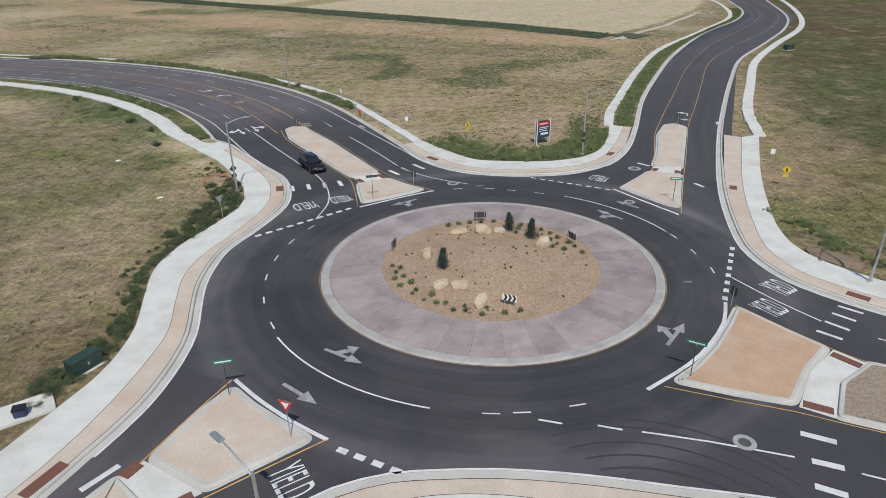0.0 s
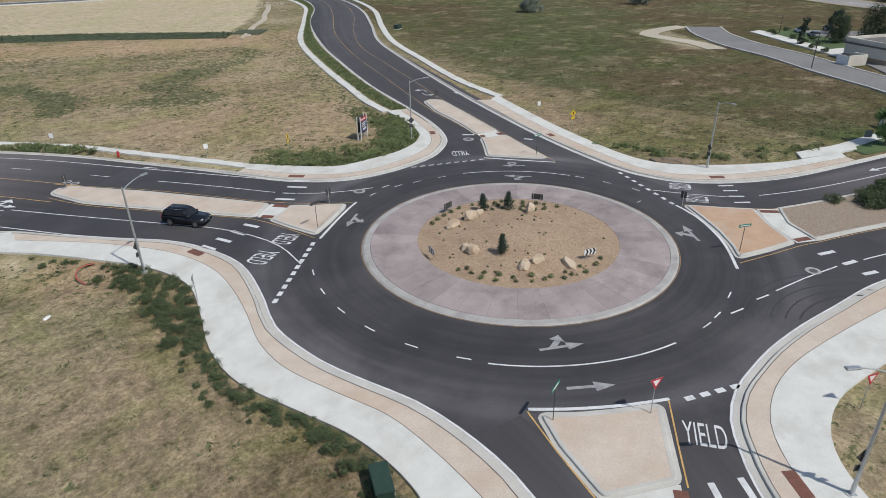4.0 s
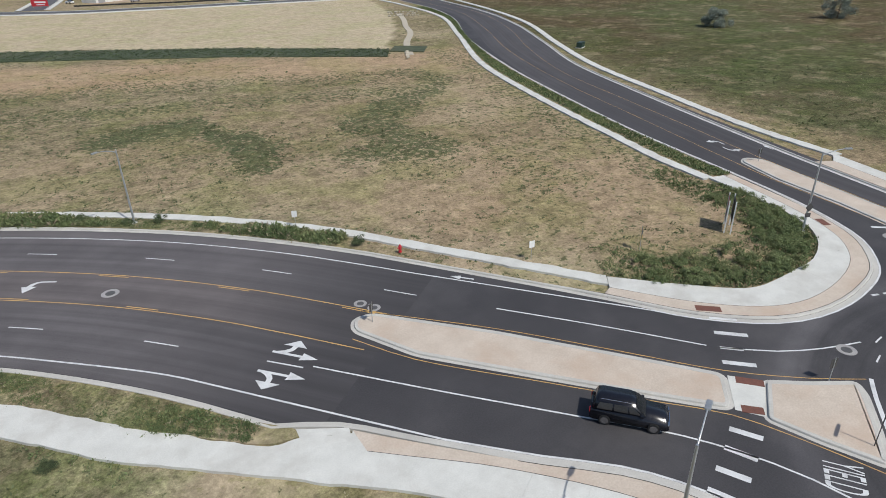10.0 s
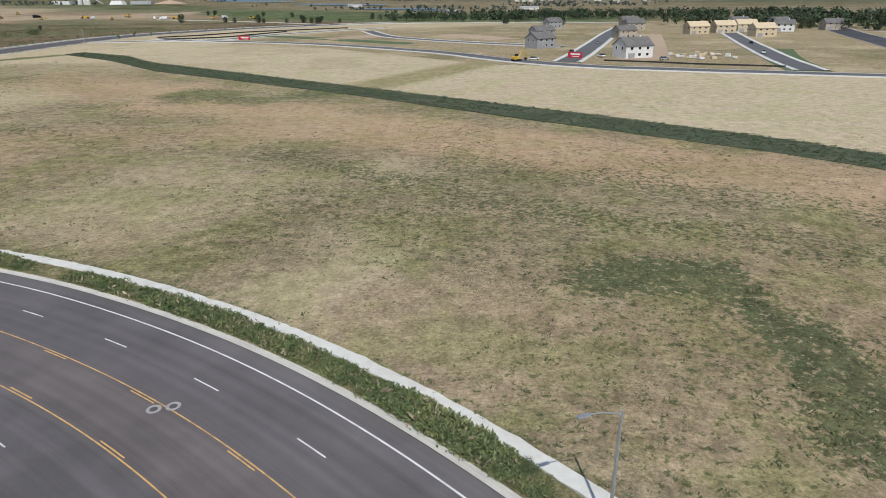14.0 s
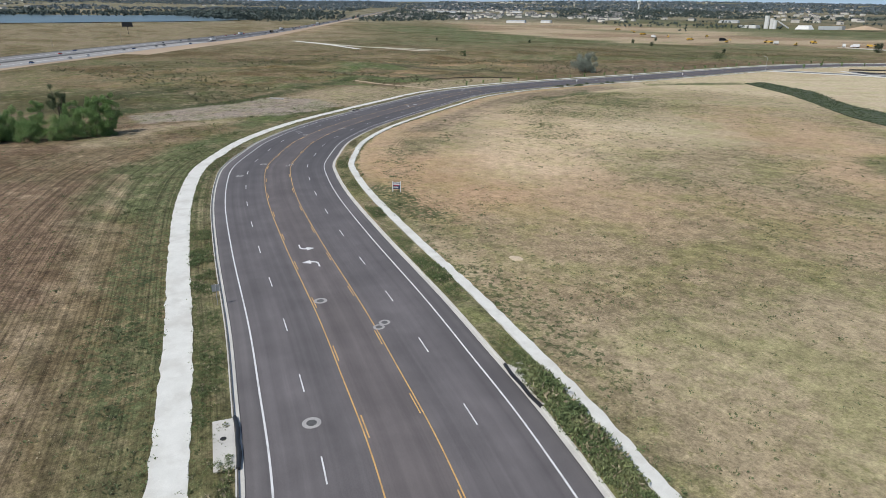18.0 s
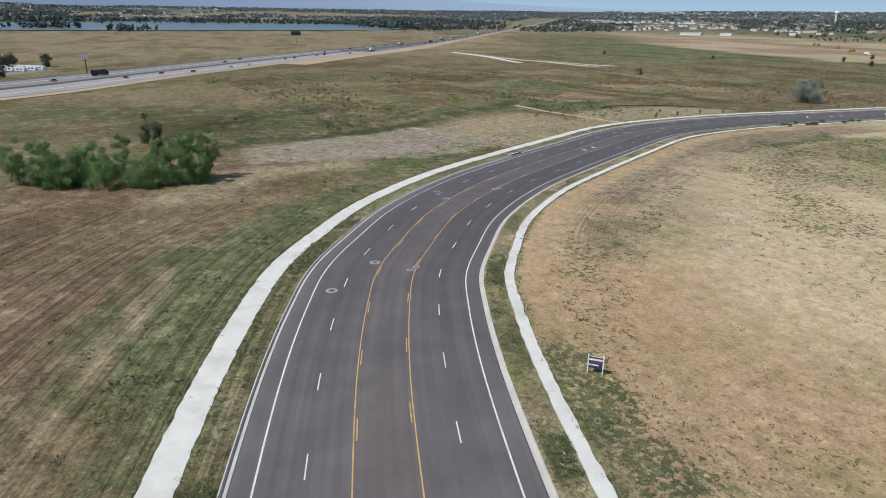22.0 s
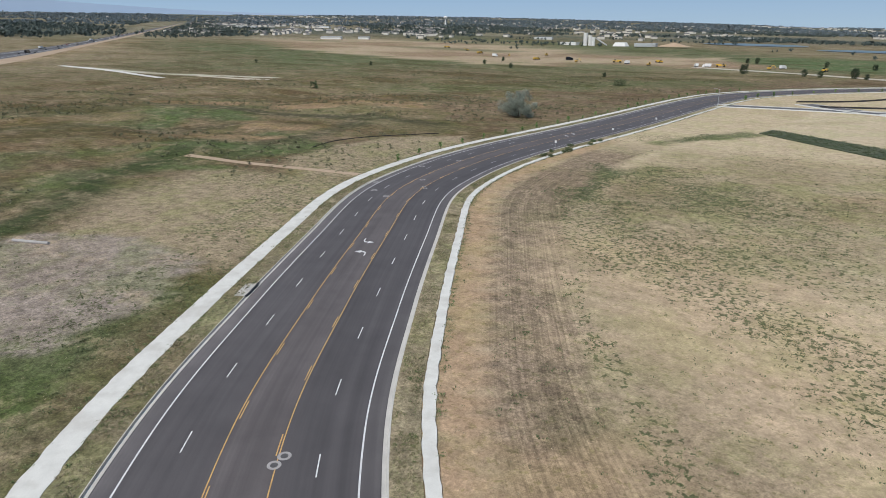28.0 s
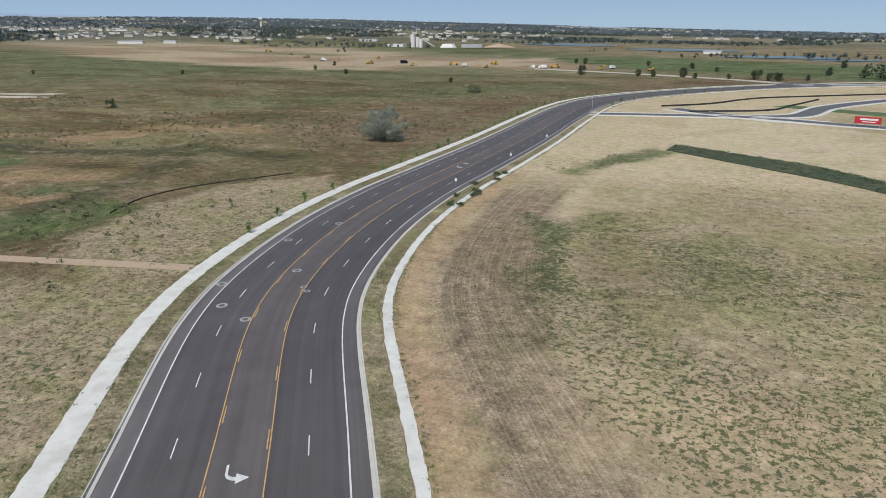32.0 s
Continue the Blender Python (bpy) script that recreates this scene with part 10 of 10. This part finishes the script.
house((258, 352), 70, 9, 6, 2.6, 4.2, TAN_SIDING, "low shed with a tin roof in the farmyard", "", TIN, 1)
silo = thing("silo", (266, 345, 0), "dark red brick silo with a white domed cap", "silo", "")
part("shaft", tube(bmesh.new(), [(0, 0, -0.2), (0, 0, 9)], 2.3, 20), BRICK_WALL, silo)
bm = bmesh.new()
bmesh.ops.create_uvsphere(bm, u_segments=20, v_segments=10, radius=2.35, matrix=Matrix.Translation((0, 0, 9)) @ Matrix.Diagonal((1, 1, 0.7, 1)))
part("dome", bm, WHITE, silo, "white domed cap", True)
house((240, 2), -30, 22, 12, 4.6, 6.8, BRICK_WALL, "red-brick building with a dark roof beyond the highway", "", None, 1)

TIMBER = surface("fresh_timber", (0.50, 0.40, 0.26), (0.62, 0.52, 0.36), 1.0, 0.85, 0.2, 6.0)
for x, y, tn in ((118, 570, 10), (140, 580, 5), (160, 592, 0), (150, 540, 8)):
    house((x, y), tn, 14, 10, 5.4, 8.4, TIMBER, "unfinished house of pale sheathing on a new plot", "houses", TIMBER)
for x, y, tn, m, word in ((227, 603, 0, TAN_SIDING, "tan"), (205, 640, 5, GREY_SIDING, "grey"), (180, 655, 8, SIDING, "white"), (100, 690, 10, TAN_SIDING, "tan"), (9, 540, 25, GREY_SIDING, "grey")):
    house((x, y), tn, 14, 10, 5.2, 8.0, m, word + " two-storey house with a grey roof before dark trees", "houses")
# filling station
shop = thing("filling_station_shop", (146, 38, 0.1), "cream stucco shop with white flat roofs and dark parapets", "shop", "", "", 62)


def block(parent, lo, hi, name="wall"):
    w = part(name, box(bmesh.new(), lo, hi, 0.04), STUCCO, parent)
    part("stone_base", box(bmesh.new(), (lo[0] - 0.12, lo[1] - 0.12, lo[2]), (hi[0] + 0.12, hi[1] + 0.12, lo[2] + 1.1), 0.03), STONE_BASE, w)
    part("cornice", box(bmesh.new(), (lo[0] - 0.2, lo[1] - 0.2, hi[2] - 0.45), (hi[0] + 0.2, hi[1] + 0.2, hi[2] - 0.1), 0.03), SHINGLE, w)
    part("roof", box(bmesh.new(), (lo[0] + 0.35, lo[1] + 0.35, hi[2]), (hi[0] - 0.35, hi[1] - 0.35, hi[2] + 0.06)), FLAT_ROOF, w)
    return w


block(shop, (-15, -6, -0.3), (13, 8, 5.2))
block(shop, (-17, -8, -0.3), (-9, -1, 6.6), "corner_tower")
block(shop, (-2, -8.4, -0.3), (5, -2, 6.6), "entrance_tower")
block(shop, (8, -8, -0.3), (15, -1, 6.3), "corner_tower")
for x in (-8.0, -5.6, -3.4, 6.4):
    part("shop_window", box(bmesh.new(), (x - 0.9, -6.08, 1.2), (x + 0.9, -5.9, 3.2), 0.02), GLASS, shop)
part("entrance_door", box(bmesh.new(), (0.5, -8.5, 0.1), (2.5, -8.3, 2.6), 0.02), GLASS, shop)
for x, y in ((-10, 3), (3, 4), (9, 2)):
    part("roof_unit", box(bmesh.new(), (x, y, 5.2), (x + 1.8, y + 1.4, 6.2), 0.05), GREY_SIDING, shop)
wash = thing("car_wash", (127.5, 49.5, 0.1), "cream stucco car wash with a dark flat roof and parapet", "car wash", "", "", 62)
body = part("wall", box(bmesh.new(), (-5.5, -6.0, -0.3), (5.5, 6.0, 3.6), 0.04), STUCCO, wash)
part("stone_base", box(bmesh.new(), (-5.62, -6.12, -0.3), (5.62, 6.12, 0.9), 0.03), STONE_BASE, body)
for lo, hi in (((-5.6, -6.1, 3.6), (5.6, -5.7, 4.3)), ((-5.6, 5.7, 3.6), (5.6, 6.1, 4.3)), ((-5.6, -5.7, 3.6), (-5.2, 5.7, 4.3)), ((5.2, -5.7, 3.6), (5.6, 5.7, 4.3))):
    part("parapet", box(bmesh.new(), lo, hi, 0.02), STUCCO, wash)
part("roof", box(bmesh.new(), (-5.2, -5.7, 3.6), (5.2, 5.7, 3.7)), SHINGLE, wash, "dark flat roof")
for lo, hi in (((-5.7, -6.2, 3.0), (5.7, -6.0, 3.35)), ((-5.7, 6.0, 3.0), (5.7, 6.2, 3.35)), ((-5.7, -6.0, 3.0), (-5.5, 6.0, 3.35)), ((5.5, -6.0, 3.0), (5.7, 6.0, 3.35))):
    part("dark_band", box(bmesh.new(), lo, hi), SHINGLE, wash, "dark blue-grey band")
for x in (-4.0, -1.2):
    part("bay_door", box(bmesh.new(), (x - 1.3, -6.16, 0.0), (x + 1.3, -5.98, 2.8), 0.02), GREY_SIDING, wash)
part("side_door", box(bmesh.new(), (-5.66, 1.5, 0.0), (-5.5, 2.5, 2.1), 0.02), SHINGLE, wash)
vac = thing("enclosure_wall", (117.5, 53.5, 0.1), "low cream wall enclosure beside the car wash", "wall", "", "", 62)
part("wall", box(bmesh.new(), (-1.6, -2.4, -0.3), (-1.3, 2.4, 2.0)), STUCCO, vac)
part("wall", box(bmesh.new(), (-1.3, -2.4, -0.3), (1.6, -2.1, 2.0)), STUCCO, vac)
part("gate", box(bmesh.new(), (-1.3, 2.1, 0.1), (1.6, 2.3, 1.9)), WHITE, vac)
canopy = thing("canopy", (124, 14, 0.1), "long flat canopy over the pumps with white fascia", "canopy", "", "", -38)
part("deck", box(bmesh.new(), (-20, -4.6, 4.5), (20, 4.6, 4.75), 0.04), SHINGLE, canopy)
for y in (-4.75, 4.6):
    fs = part("fascia", box(bmesh.new(), (-20.1, y, 4.5), (20.1, y + 0.15, 5.6), 0.02), WHITE, canopy)
    part("fascia_stripe", box(bmesh.new(), (-20.15, y - 0.02, 4.55), (20.15, y + 0.17, 4.75)), RED, fs, "red stripe")
for x in (-20.25, 20.1):
    part("fascia", box(bmesh.new(), (x, -4.6, 4.5), (x + 0.15, 4.6, 5.6), 0.02), WHITE, canopy)
for x in (-15, -9, -3, 3, 9, 15):
    part("column", box(bmesh.new(), (x - 0.25, -0.25, -0.2), (x + 0.25, 0.25, 4.7), 0.03), SHINGLE, canopy)
    pump = thing("fuel_pump", (124 + (x + 1.2) * math.cos(radians(-38)), 14 + (x + 1.2) * math.sin(radians(-38)), 0.12), "dark fuel pump on a raised concrete island", "fuel pump", "fuel pumps", "", -38)
    part("plinth", box(bmesh.new(), (-1.6, -0.6, -0.2), (1.2, 0.6, 0.15), 0.03), CONCRETE, pump)
    bd = part("cabinet", box(bmesh.new(), (-0.45, -0.3, 0.15), (0.45, 0.3, 2.1), 0.04), BLACK, pump)
    part("display", box(bmesh.new(), (-0.3, -0.33, 1.2), (0.3, -0.29, 1.7)), WHITE, bd)
for x, y, m, word, h in ((118, 20, CAR_WHITE, "white", -38), (132, 5, CAR_GREY, "silver", -38), (154, 76, CAR_WHITE, "white", 45), (149, 71, CAR_GREY, "silver", 45), (163, 72, CAR_BLUE, "blue", 30), (178, 22, CAR_BLUE, "blue", 60), (140, -4, CAR_BLACK, "black", -38)):
    car((x, y), h, m, word + " car parked at the filling station", "station cars", 0.14)


def pickup(at, heading, colour, label, z=0.14):
    ob = thing("pickup_truck", (at[0], at[1], z), label, "pickup truck", "", "", heading)
    part("body", extrude_side(bmesh.new(), [(-2.6, 0.5), (-2.6, 1.05), (0.0, 1.05), (0.2, 1.1), (2.0, 1.05), (2.6, 0.85), (2.6, 0.5)], 0.95, 0.04), colour, ob)
    part("cabin", extrude_side(bmesh.new(), [(-0.5, 1.05), (-0.4, 1.75), (0.7, 1.75), (1.3, 1.08)], 0.85, 0.12), colour, ob)
    part("windscreen", box(bmesh.new(), (0.85, -0.7, 1.2), (1.15, 0.7, 1.6)), GLASS, ob)
    part("cargo", box(bmesh.new(), (-2.3, -0.7, 1.05), (-0.8, 0.7, 1.35), 0.05), BLACK, ob)
    for x in (-1.7, 1.7):
        for y in (-0.85, 0.85):
            wheel(ob, x, y, 0.4)


pickup((103, 17.5), 25, CAR_RED, "bright red pickup truck on the forecourt")
for x, y, s in ((136, 66, 1.6), (139, 70, 1.4), (143, 74, 1.8), (147, 80, 1.5), (150, 82, 1.7), (128, 62, 1.4), (132, 66, 1.3), (145, 70, 1.6), (155, 80, 1.5), (124, 57, 1.2), (112, 44, 0.9), (115, 40, 1.0)):
    shrub((x, y), s, random.randrange(5), "rounded green shrub in a planting bed", "station shrubs", 0.2)
sign = thing("board_sign", (70, 36, gz(70, 36)), "small white board sign in dry grass", "sign", "", "", 35)
for x in (-0.7, 0.7):
    part("post", box(bmesh.new(), (x - 0.05, 0.03, -0.2), (x + 0.05, 0.13, 1.5)), WOOD_POST, sign)
part("board", box(bmesh.new(), (-0.9, -0.03, 0.4), (0.9, 0.03, 1.6), 0.01), SIDING, sign)

for x, y, h in ((150, 80, 4.5), (108, 58, 7.0), (196, 24, 10), (214, -6, 10), (186, -12, 9)):
    lp = thing("street_lamp", (x, y, gz(x, y)), "thin dark lamp post of the filling station", "street lamp", "station lamps")
    part("pole", tube(bmesh.new(), [(0, 0, -0.1), (0, 0, h)], (0.1, 0.06), 8), SIGN_BACK, lp)
    part("lamp_head", box(bmesh.new(), (-0.35, -0.2, h), (0.35, 0.2, h + 0.15), 0.03), SIGN_BACK, lp)
# ---------------------------------------------------------------- new plots
def banner(at, turn, w=9.0, h=4.0):
    ob = thing("banner_sign", (at[0], at[1], gz(*at)), "large red banner with white lettering on posts", "banner", "red banners", "", turn)
    for x in (-w / 2 + 0.3, 0, w / 2 - 0.3):
        part("post", box(bmesh.new(), (x - 0.1, 0.05, -0.3), (x + 0.1, 0.25, h)), WOOD_POST, ob)
    bd = part("board", box(bmesh.new(), (-w / 2, -0.06, h - 2.6), (w / 2, 0.05, h), 0.01), RED, ob)
    part("lettering_bar", box(bmesh.new(), (-w * 0.3, -0.08, h - 1.3), (w * 0.38, -0.055, h - 0.6)), WHITE, bd)
    part("lettering_bar", box(bmesh.new(), (-w * 0.2, -0.08, h - 2.1), (w * 0.3, -0.055, h - 1.75)), WHITE, bd)


banner((-183, 526), facing(-0.3, -0.95))
banner((8, 396), facing(-0.6, -0.8), 7, 3.4)


def digger(at, heading, label="yellow excavator on bare dirt"):
    ob = thing("excavator", (at[0], at[1], gz(*at)), label, "excavator", "earth movers", "", heading)
    for y in (-1.1, 1.1):
        part("track", extrude_side(bmesh.new(), [(-1.9, 0.15), (-1.7, 0.85), (1.7, 0.85), (1.9, 0.15), (1.6, 0.0), (-1.6, 0.0)], 0.3), BLACK, ob).matrix_basis = Matrix.Translation((0, y, 0))
    part("engine_deck", box(bmesh.new(), (-2.0, -1.2, 0.9), (1.0, 1.2, 2.1), 0.08), MACHINE_YELLOW, ob)
    part("cab", box(bmesh.new(), (0.0, 0.2, 2.0), (1.5, 1.2, 3.1), 0.08), GLASS, ob)
    arm = part("boom", tube(bmesh.new(), [(0.9, -0.3, 1.6), (3.0, -0.3, 4.2), (5.2, -0.3, 3.4)], 0.25, 6), MACHINE_YELLOW, ob)
    part("stick", tube(bmesh.new(), [(5.2, -0.3, 3.4), (5.6, -0.3, 1.2)], 0.18, 6), MACHINE_YELLOW, arm)
    part("bucket", box(bmesh.new(), (5.0, -0.8, 0.4), (5.9, 0.2, 1.3), 0.1), BLACK, arm)


def scraper(at, heading):
    ob = thing("scraper", (at[0], at[1], gz(*at)), "yellow earth scraper on bare dirt", "scraper", "earth movers", "", heading)
    part("bowl", extrude_side(bmesh.new(), [(-5.0, 1.0), (-5.2, 3.0), (0.0, 3.0), (0.6, 1.0)], 1.6), MACHINE_YELLOW, ob)
    part("tractor", box(bmesh.new(), (1.6, -1.3, 1.0), (4.8, 1.3, 2.4), 0.1), MACHINE_YELLOW, ob)
    part("cab", box(bmesh.new(), (1.6, -0.9, 2.4), (2.8, 0.9, 3.6), 0.08), GLASS, ob)
    for x in (-4.0, 3.0):
        for y in (-1.5, 1.5):
            part("wheel", tube(bmesh.new(), [(x, y - 0.35, 1.0), (x, y + 0.35, 1.0)], 1.0, 14), TYRE_RUBBER, ob)


digger((-18, 392), 40, "yellow excavator beside the red banner")
for x, y in ((-560, 905), (-470, 900), (-690, 960), (-820, 1040), (-350, 912)):
    digger((x, y), random.uniform(0, 360))
for x, y in ((-620, 915), (-520, 930), (-400, 925), (-760, 990), (-300, 905), (-900, 1090), (-660, 1010), (-480, 960)):
    scraper((x, y), random.uniform(0, 360))
for x, y, m, word in ((-420, 905, CAR_WHITE, "white"), (-410, 908, CAR_WHITE, "white"), (-500, 912, CAR_WHITE, "white"), (-585, 935, CAR_BLACK, "dark"), (-340, 925, CAR_WHITE, "white"), (-700, 940, CAR_WHITE, "white")):
    lorry((x, y), random.uniform(0, 360), gz(x, y), m, word + " lorry parked on bare dirt", 9)
for x, y, h, m, word in ((22, 408, 110, CAR_WHITE, "white"), (46, 392, 20, CAR_GREY, "silver"), (12, 432, 70, CAR_BLACK, "black"), (100, 420, 75, CAR_WHITE, "white"), (36, 490, 70, CAR_GREY, "silver"), (118, 478, 75, CAR_BLACK, "black"), (264, 566, 30, CAR_WHITE, "white"), (276, 556, 30, CAR_GREY, "silver"), (244, 590, 20, CAR_WHITE, "white"), (305, 478, 110, CAR_WHITE, "white"), (-10, 395, 30, CAR_WHITE, "white")):
    car((x, y), h, m, word + " car parked beside the new plots", "plot cars", gz(x, y) + 0.2)
for k in range(26):
    x, y = 55 + random.uniform(0, 24), 392 + random.uniform(0, 30)
    ob = thing("pallet_stack", (x, y, gz(x, y)), "stack of pale building boards on a bare plot", "building material", "building materials", "", random.uniform(0, 90))
    part("boards", box(bmesh.new(), (-1.2, -0.8, 0.15), (1.2, 0.8, 0.15 + random.uniform(0.4, 1.3)), 0.03), random.choice((TIMBER, SIDING, SIDING)), ob)
    for y_ in (-0.6, 0.6):
        part("skid", box(bmesh.new(), (-1.2, y_ - 0.08, -0.05), (1.2, y_ + 0.08, 0.15)), WOOD_POST, ob)
culvert = thing("culvert_pipe", (-318, 228, gz(-318, 228) + 0.2), "grey concrete culvert pipe lying on bare soil", "pipe", "", "", 25)
part("pipe", tube(bmesh.new(), [(-3.6, 0, 0.0), (3.6, 0, 0.0)], 0.27, 16), COLLAR, culvert)
lawn_n = setting("lawn_strip", "green seeded plots along the north street")
for line, w in (([(-215, 590), (-170, 560), (-120, 520), (-80, 490)], 14), ([(100, 345), (112, 392), (130, 440)], 16), ([(20, 398), (40, 470), (60, 540)], 9)):
    drape(line, 6, 6 + w, 0.05, "lawn", LAWN, lawn_n)
rows_n = setting("dirt_patch", "bare graded soil on the new plots")
for line, w in (([(20, 400), (46, 500), (66, 580)], 22), ([(-30, 520), (-70, 575)], 24), ([(-150, 560), (-110, 600)], 26)):
    drape(line, -8 - w, -8, 0.05, "soil", DIRT, rows_n)

# ---------------------------------------------------------------- plant and town
works = thing("concrete_works", (-745, 1362, gz(-745, 1362)), "white industrial plant with a domed hall, silos and conveyor", "industrial plant", "")
bm = extrude_side(bmesh.new(), [(-13, 0), (-9, 7), (9, 7), (13, 0)], 9, 3)
part("hall", bm, SIDING, works).matrix_basis = Matrix.Translation((40, 6, 0))
for x, y, r, h in ((-30, 0, 4, 22), (-22, 4, 3.5, 17), (-12, -3, 3.5, 14)):
    part("silo", tube(bmesh.new(), [(x, y, 0), (x, y, h), (x, y, h + 2)], r, 16), SIDING, works)
part("conveyor", tube(bmesh.new(), [(-8, 0, 14), (16, -4, 2)], 1.2, 6), TIN, works)
part("shed", box(bmesh.new(), (-80, -8, 0), (-46, 8, 7), 0.1), SIDING, works)
part("shed", box(bmesh.new(), (70, -6, 0), (110, 6, 6), 0.1), TIN, works)
part("stockpile", extrude_side(bmesh.new(), [(-30, 0), (0, 7), (30, 0)], 10, 9.5), DIRT, works).matrix_basis = Matrix.Translation((130, 30, 0))
tower = thing("water_tower", (-1750, 2170, gz(-1750, 2170)), "white water tower above distant woods", "water tower", "")
part("shaft", tube(bmesh.new(), [(0, 0, 0), (0, 0, 30)], (3.5, 2.5), 14), SIDING, tower)
bm = bmesh.new()
bmesh.ops.create_uvsphere(bm, u_segments=18, v_segments=10, radius=7.5, matrix=Matrix.Translation((0, 0, 33)) @ Matrix.Diagonal((1, 1, 0.72, 1)))
part("tank", bm, SIDING, tower, "", True)
for x, y, w, tn in ((-1290, 1180, 46, 30), (-1240, 1230, 24, 30), (-980, 1560, 44, 10), (-2050, 1500, 70, 40), (-1900, 1700, 46, 20), (-1500, 2050, 50, 20), (-640, 2000, 44, 0), (-250, 1360, 26, 0), (60, 1200, 30, -10), (-60, 1000, 12, 0)):
    sh = thing("shed", (x, y, gz(x, y)), "long pale warehouse among far fields", "warehouse", "far warehouses", "", tn)
    part("wall", box(bmesh.new(), (-w / 2, -6, -0.3), (w / 2, 6, 4)), SIDING, sh)
    part("roof", gable(w, 12, 4.1, 5.6), TIN, sh)


def far_houses(places, name="town_houses"):
    """A far town: small gabled houses in one mesh, for each wall box a roof prism."""
    for which, mat, label in (("wall", STUCCO, "pale walls of distant houses"), ("roof", SHINGLE, "grey roofs of distant houses")):
        v, f = [], []
        gg = random.Random(5)
        for x, y in places:
            w, d, h, t = gg.uniform(5, 9), gg.uniform(4, 6), gg.uniform(3.5, 6), gg.uniform(0, 3.14)
            c, s, z, b = math.cos(t), math.sin(t), gz(x, y), len(v)
            put = lambda p, q, r: v.append((x + p * c - q * s, y + p * s + q * c, z + r))
            if which == "wall":
                for r in (-0.5, h):
                    for p, q in ((-w, -d), (w, -d), (w, d), (-w, d)):
                        put(p, q, r)
                f += [tuple(b + i for i in k) for k in ((0, 1, 5, 4), (1, 2, 6, 5), (2, 3, 7, 6), (3, 0, 4, 7))]
            else:
                for p, q, r in ((-w, -d, h), (w, -d, h), (w, d, h), (-w, d, h), (-w, 0, h + 2.6), (w, 0, h + 2.6)):
                    put(p, q, r)
                f += [tuple(b + i for i in k) for k in ((0, 1, 5, 4), (2, 3, 4, 5), (0, 4, 3), (1, 2, 5))]
        ob = link_mesh(name, v, f, mat)
        tagged(ob, label, "houses", "", "stuff")


far_houses([tuple(q) for q in off_lake(np.concatenate([ring_points(800, 1500, 4300, -120, 25, 300, 0.50, 44), ring_points(200, 1450, 2600, -62, -38, 300, 0.45, 46)]))])

# ---------------------------------------------------------------- hills on the horizon
# The hills' haze is painted: a blue base colour and a faint glow.
HILL = bpy.data.materials.new("hazy_blue_hills")
HILL.use_nodes = True
hb = HILL.node_tree.nodes["Principled BSDF"]
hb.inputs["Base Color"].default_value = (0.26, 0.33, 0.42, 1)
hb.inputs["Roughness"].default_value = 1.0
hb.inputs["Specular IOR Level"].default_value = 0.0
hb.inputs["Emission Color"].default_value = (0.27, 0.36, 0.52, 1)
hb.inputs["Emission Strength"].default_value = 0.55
ang = np.radians(np.linspace(-150, 20, 260))
tall = 100 * smooth(-48, -84, np.degrees(ang)) * (0.5 + 0.8 * fbm(np.degrees(ang), 0 * ang, 26, 91, 5)) + 14
tall *= smooth(14, -46, np.degrees(ang)) * 0.8 + 0.2
hv = [(-240 + 4600 * math.sin(a), 230 + 4600 * math.cos(a), z) for a, top in zip(ang, tall) for z in (-40.0, float(rise(np.array([-240 + 4450 * math.sin(a)]), np.array([230 + 4450 * math.cos(a)]))[0]) + top)]
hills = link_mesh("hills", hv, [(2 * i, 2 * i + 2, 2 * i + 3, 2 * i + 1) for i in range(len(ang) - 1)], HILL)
tagged(hills, "hills on the horizon, faint and blue with painted haze", "backdrop", "", "structure")
# An added glowing ring stands in for the low sky, hazy at its foot.
HAZE = bpy.data.materials.new("hazy_sky")
HAZE.use_nodes = True
hz = HAZE.node_tree
hz.nodes.clear()
hz_out, hz_em, hz_ramp, hz_map, hz_sep, hz_geo = (hz.nodes.new("ShaderNode" + k) for k in ("OutputMaterial", "Emission", "Mix", "MapRange", "SeparateXYZ", "NewGeometry"))
hz_ramp.data_type = "RGBA"
hz_ramp.inputs[6].default_value, hz_ramp.inputs[7].default_value = (0.40, 0.54, 0.67, 1), (0.27, 0.43, 0.66, 1)
hz_map.inputs[1].default_value, hz_map.inputs[2].default_value = 60.0, 400.0
hz.links.new(hz_geo.outputs["Position"], hz_sep.inputs[0])
hz.links.new(hz_sep.outputs[2], hz_map.inputs[0])
hz.links.new(hz_map.outputs[0], hz_ramp.inputs[0])
hz.links.new(hz_ramp.outputs[2], hz_em.inputs["Color"])
hz.links.new(hz_em.outputs[0], hz_out.inputs["Surface"])
ang = np.radians(np.linspace(0, 360, 181))
hv = [(-240 + 4700 * math.sin(a), 230 + 4700 * math.cos(a), z) for a in ang for z in (-60.0, 560.0)]
haze = link_mesh("sky_backdrop", hv, [(2 * i, 2 * i + 2, 2 * i + 3, 2 * i + 1) for i in range(len(ang) - 1)], HAZE)
tagged(haze, "pale blue hazy sky above the horizon", "backdrop", "", "structure")
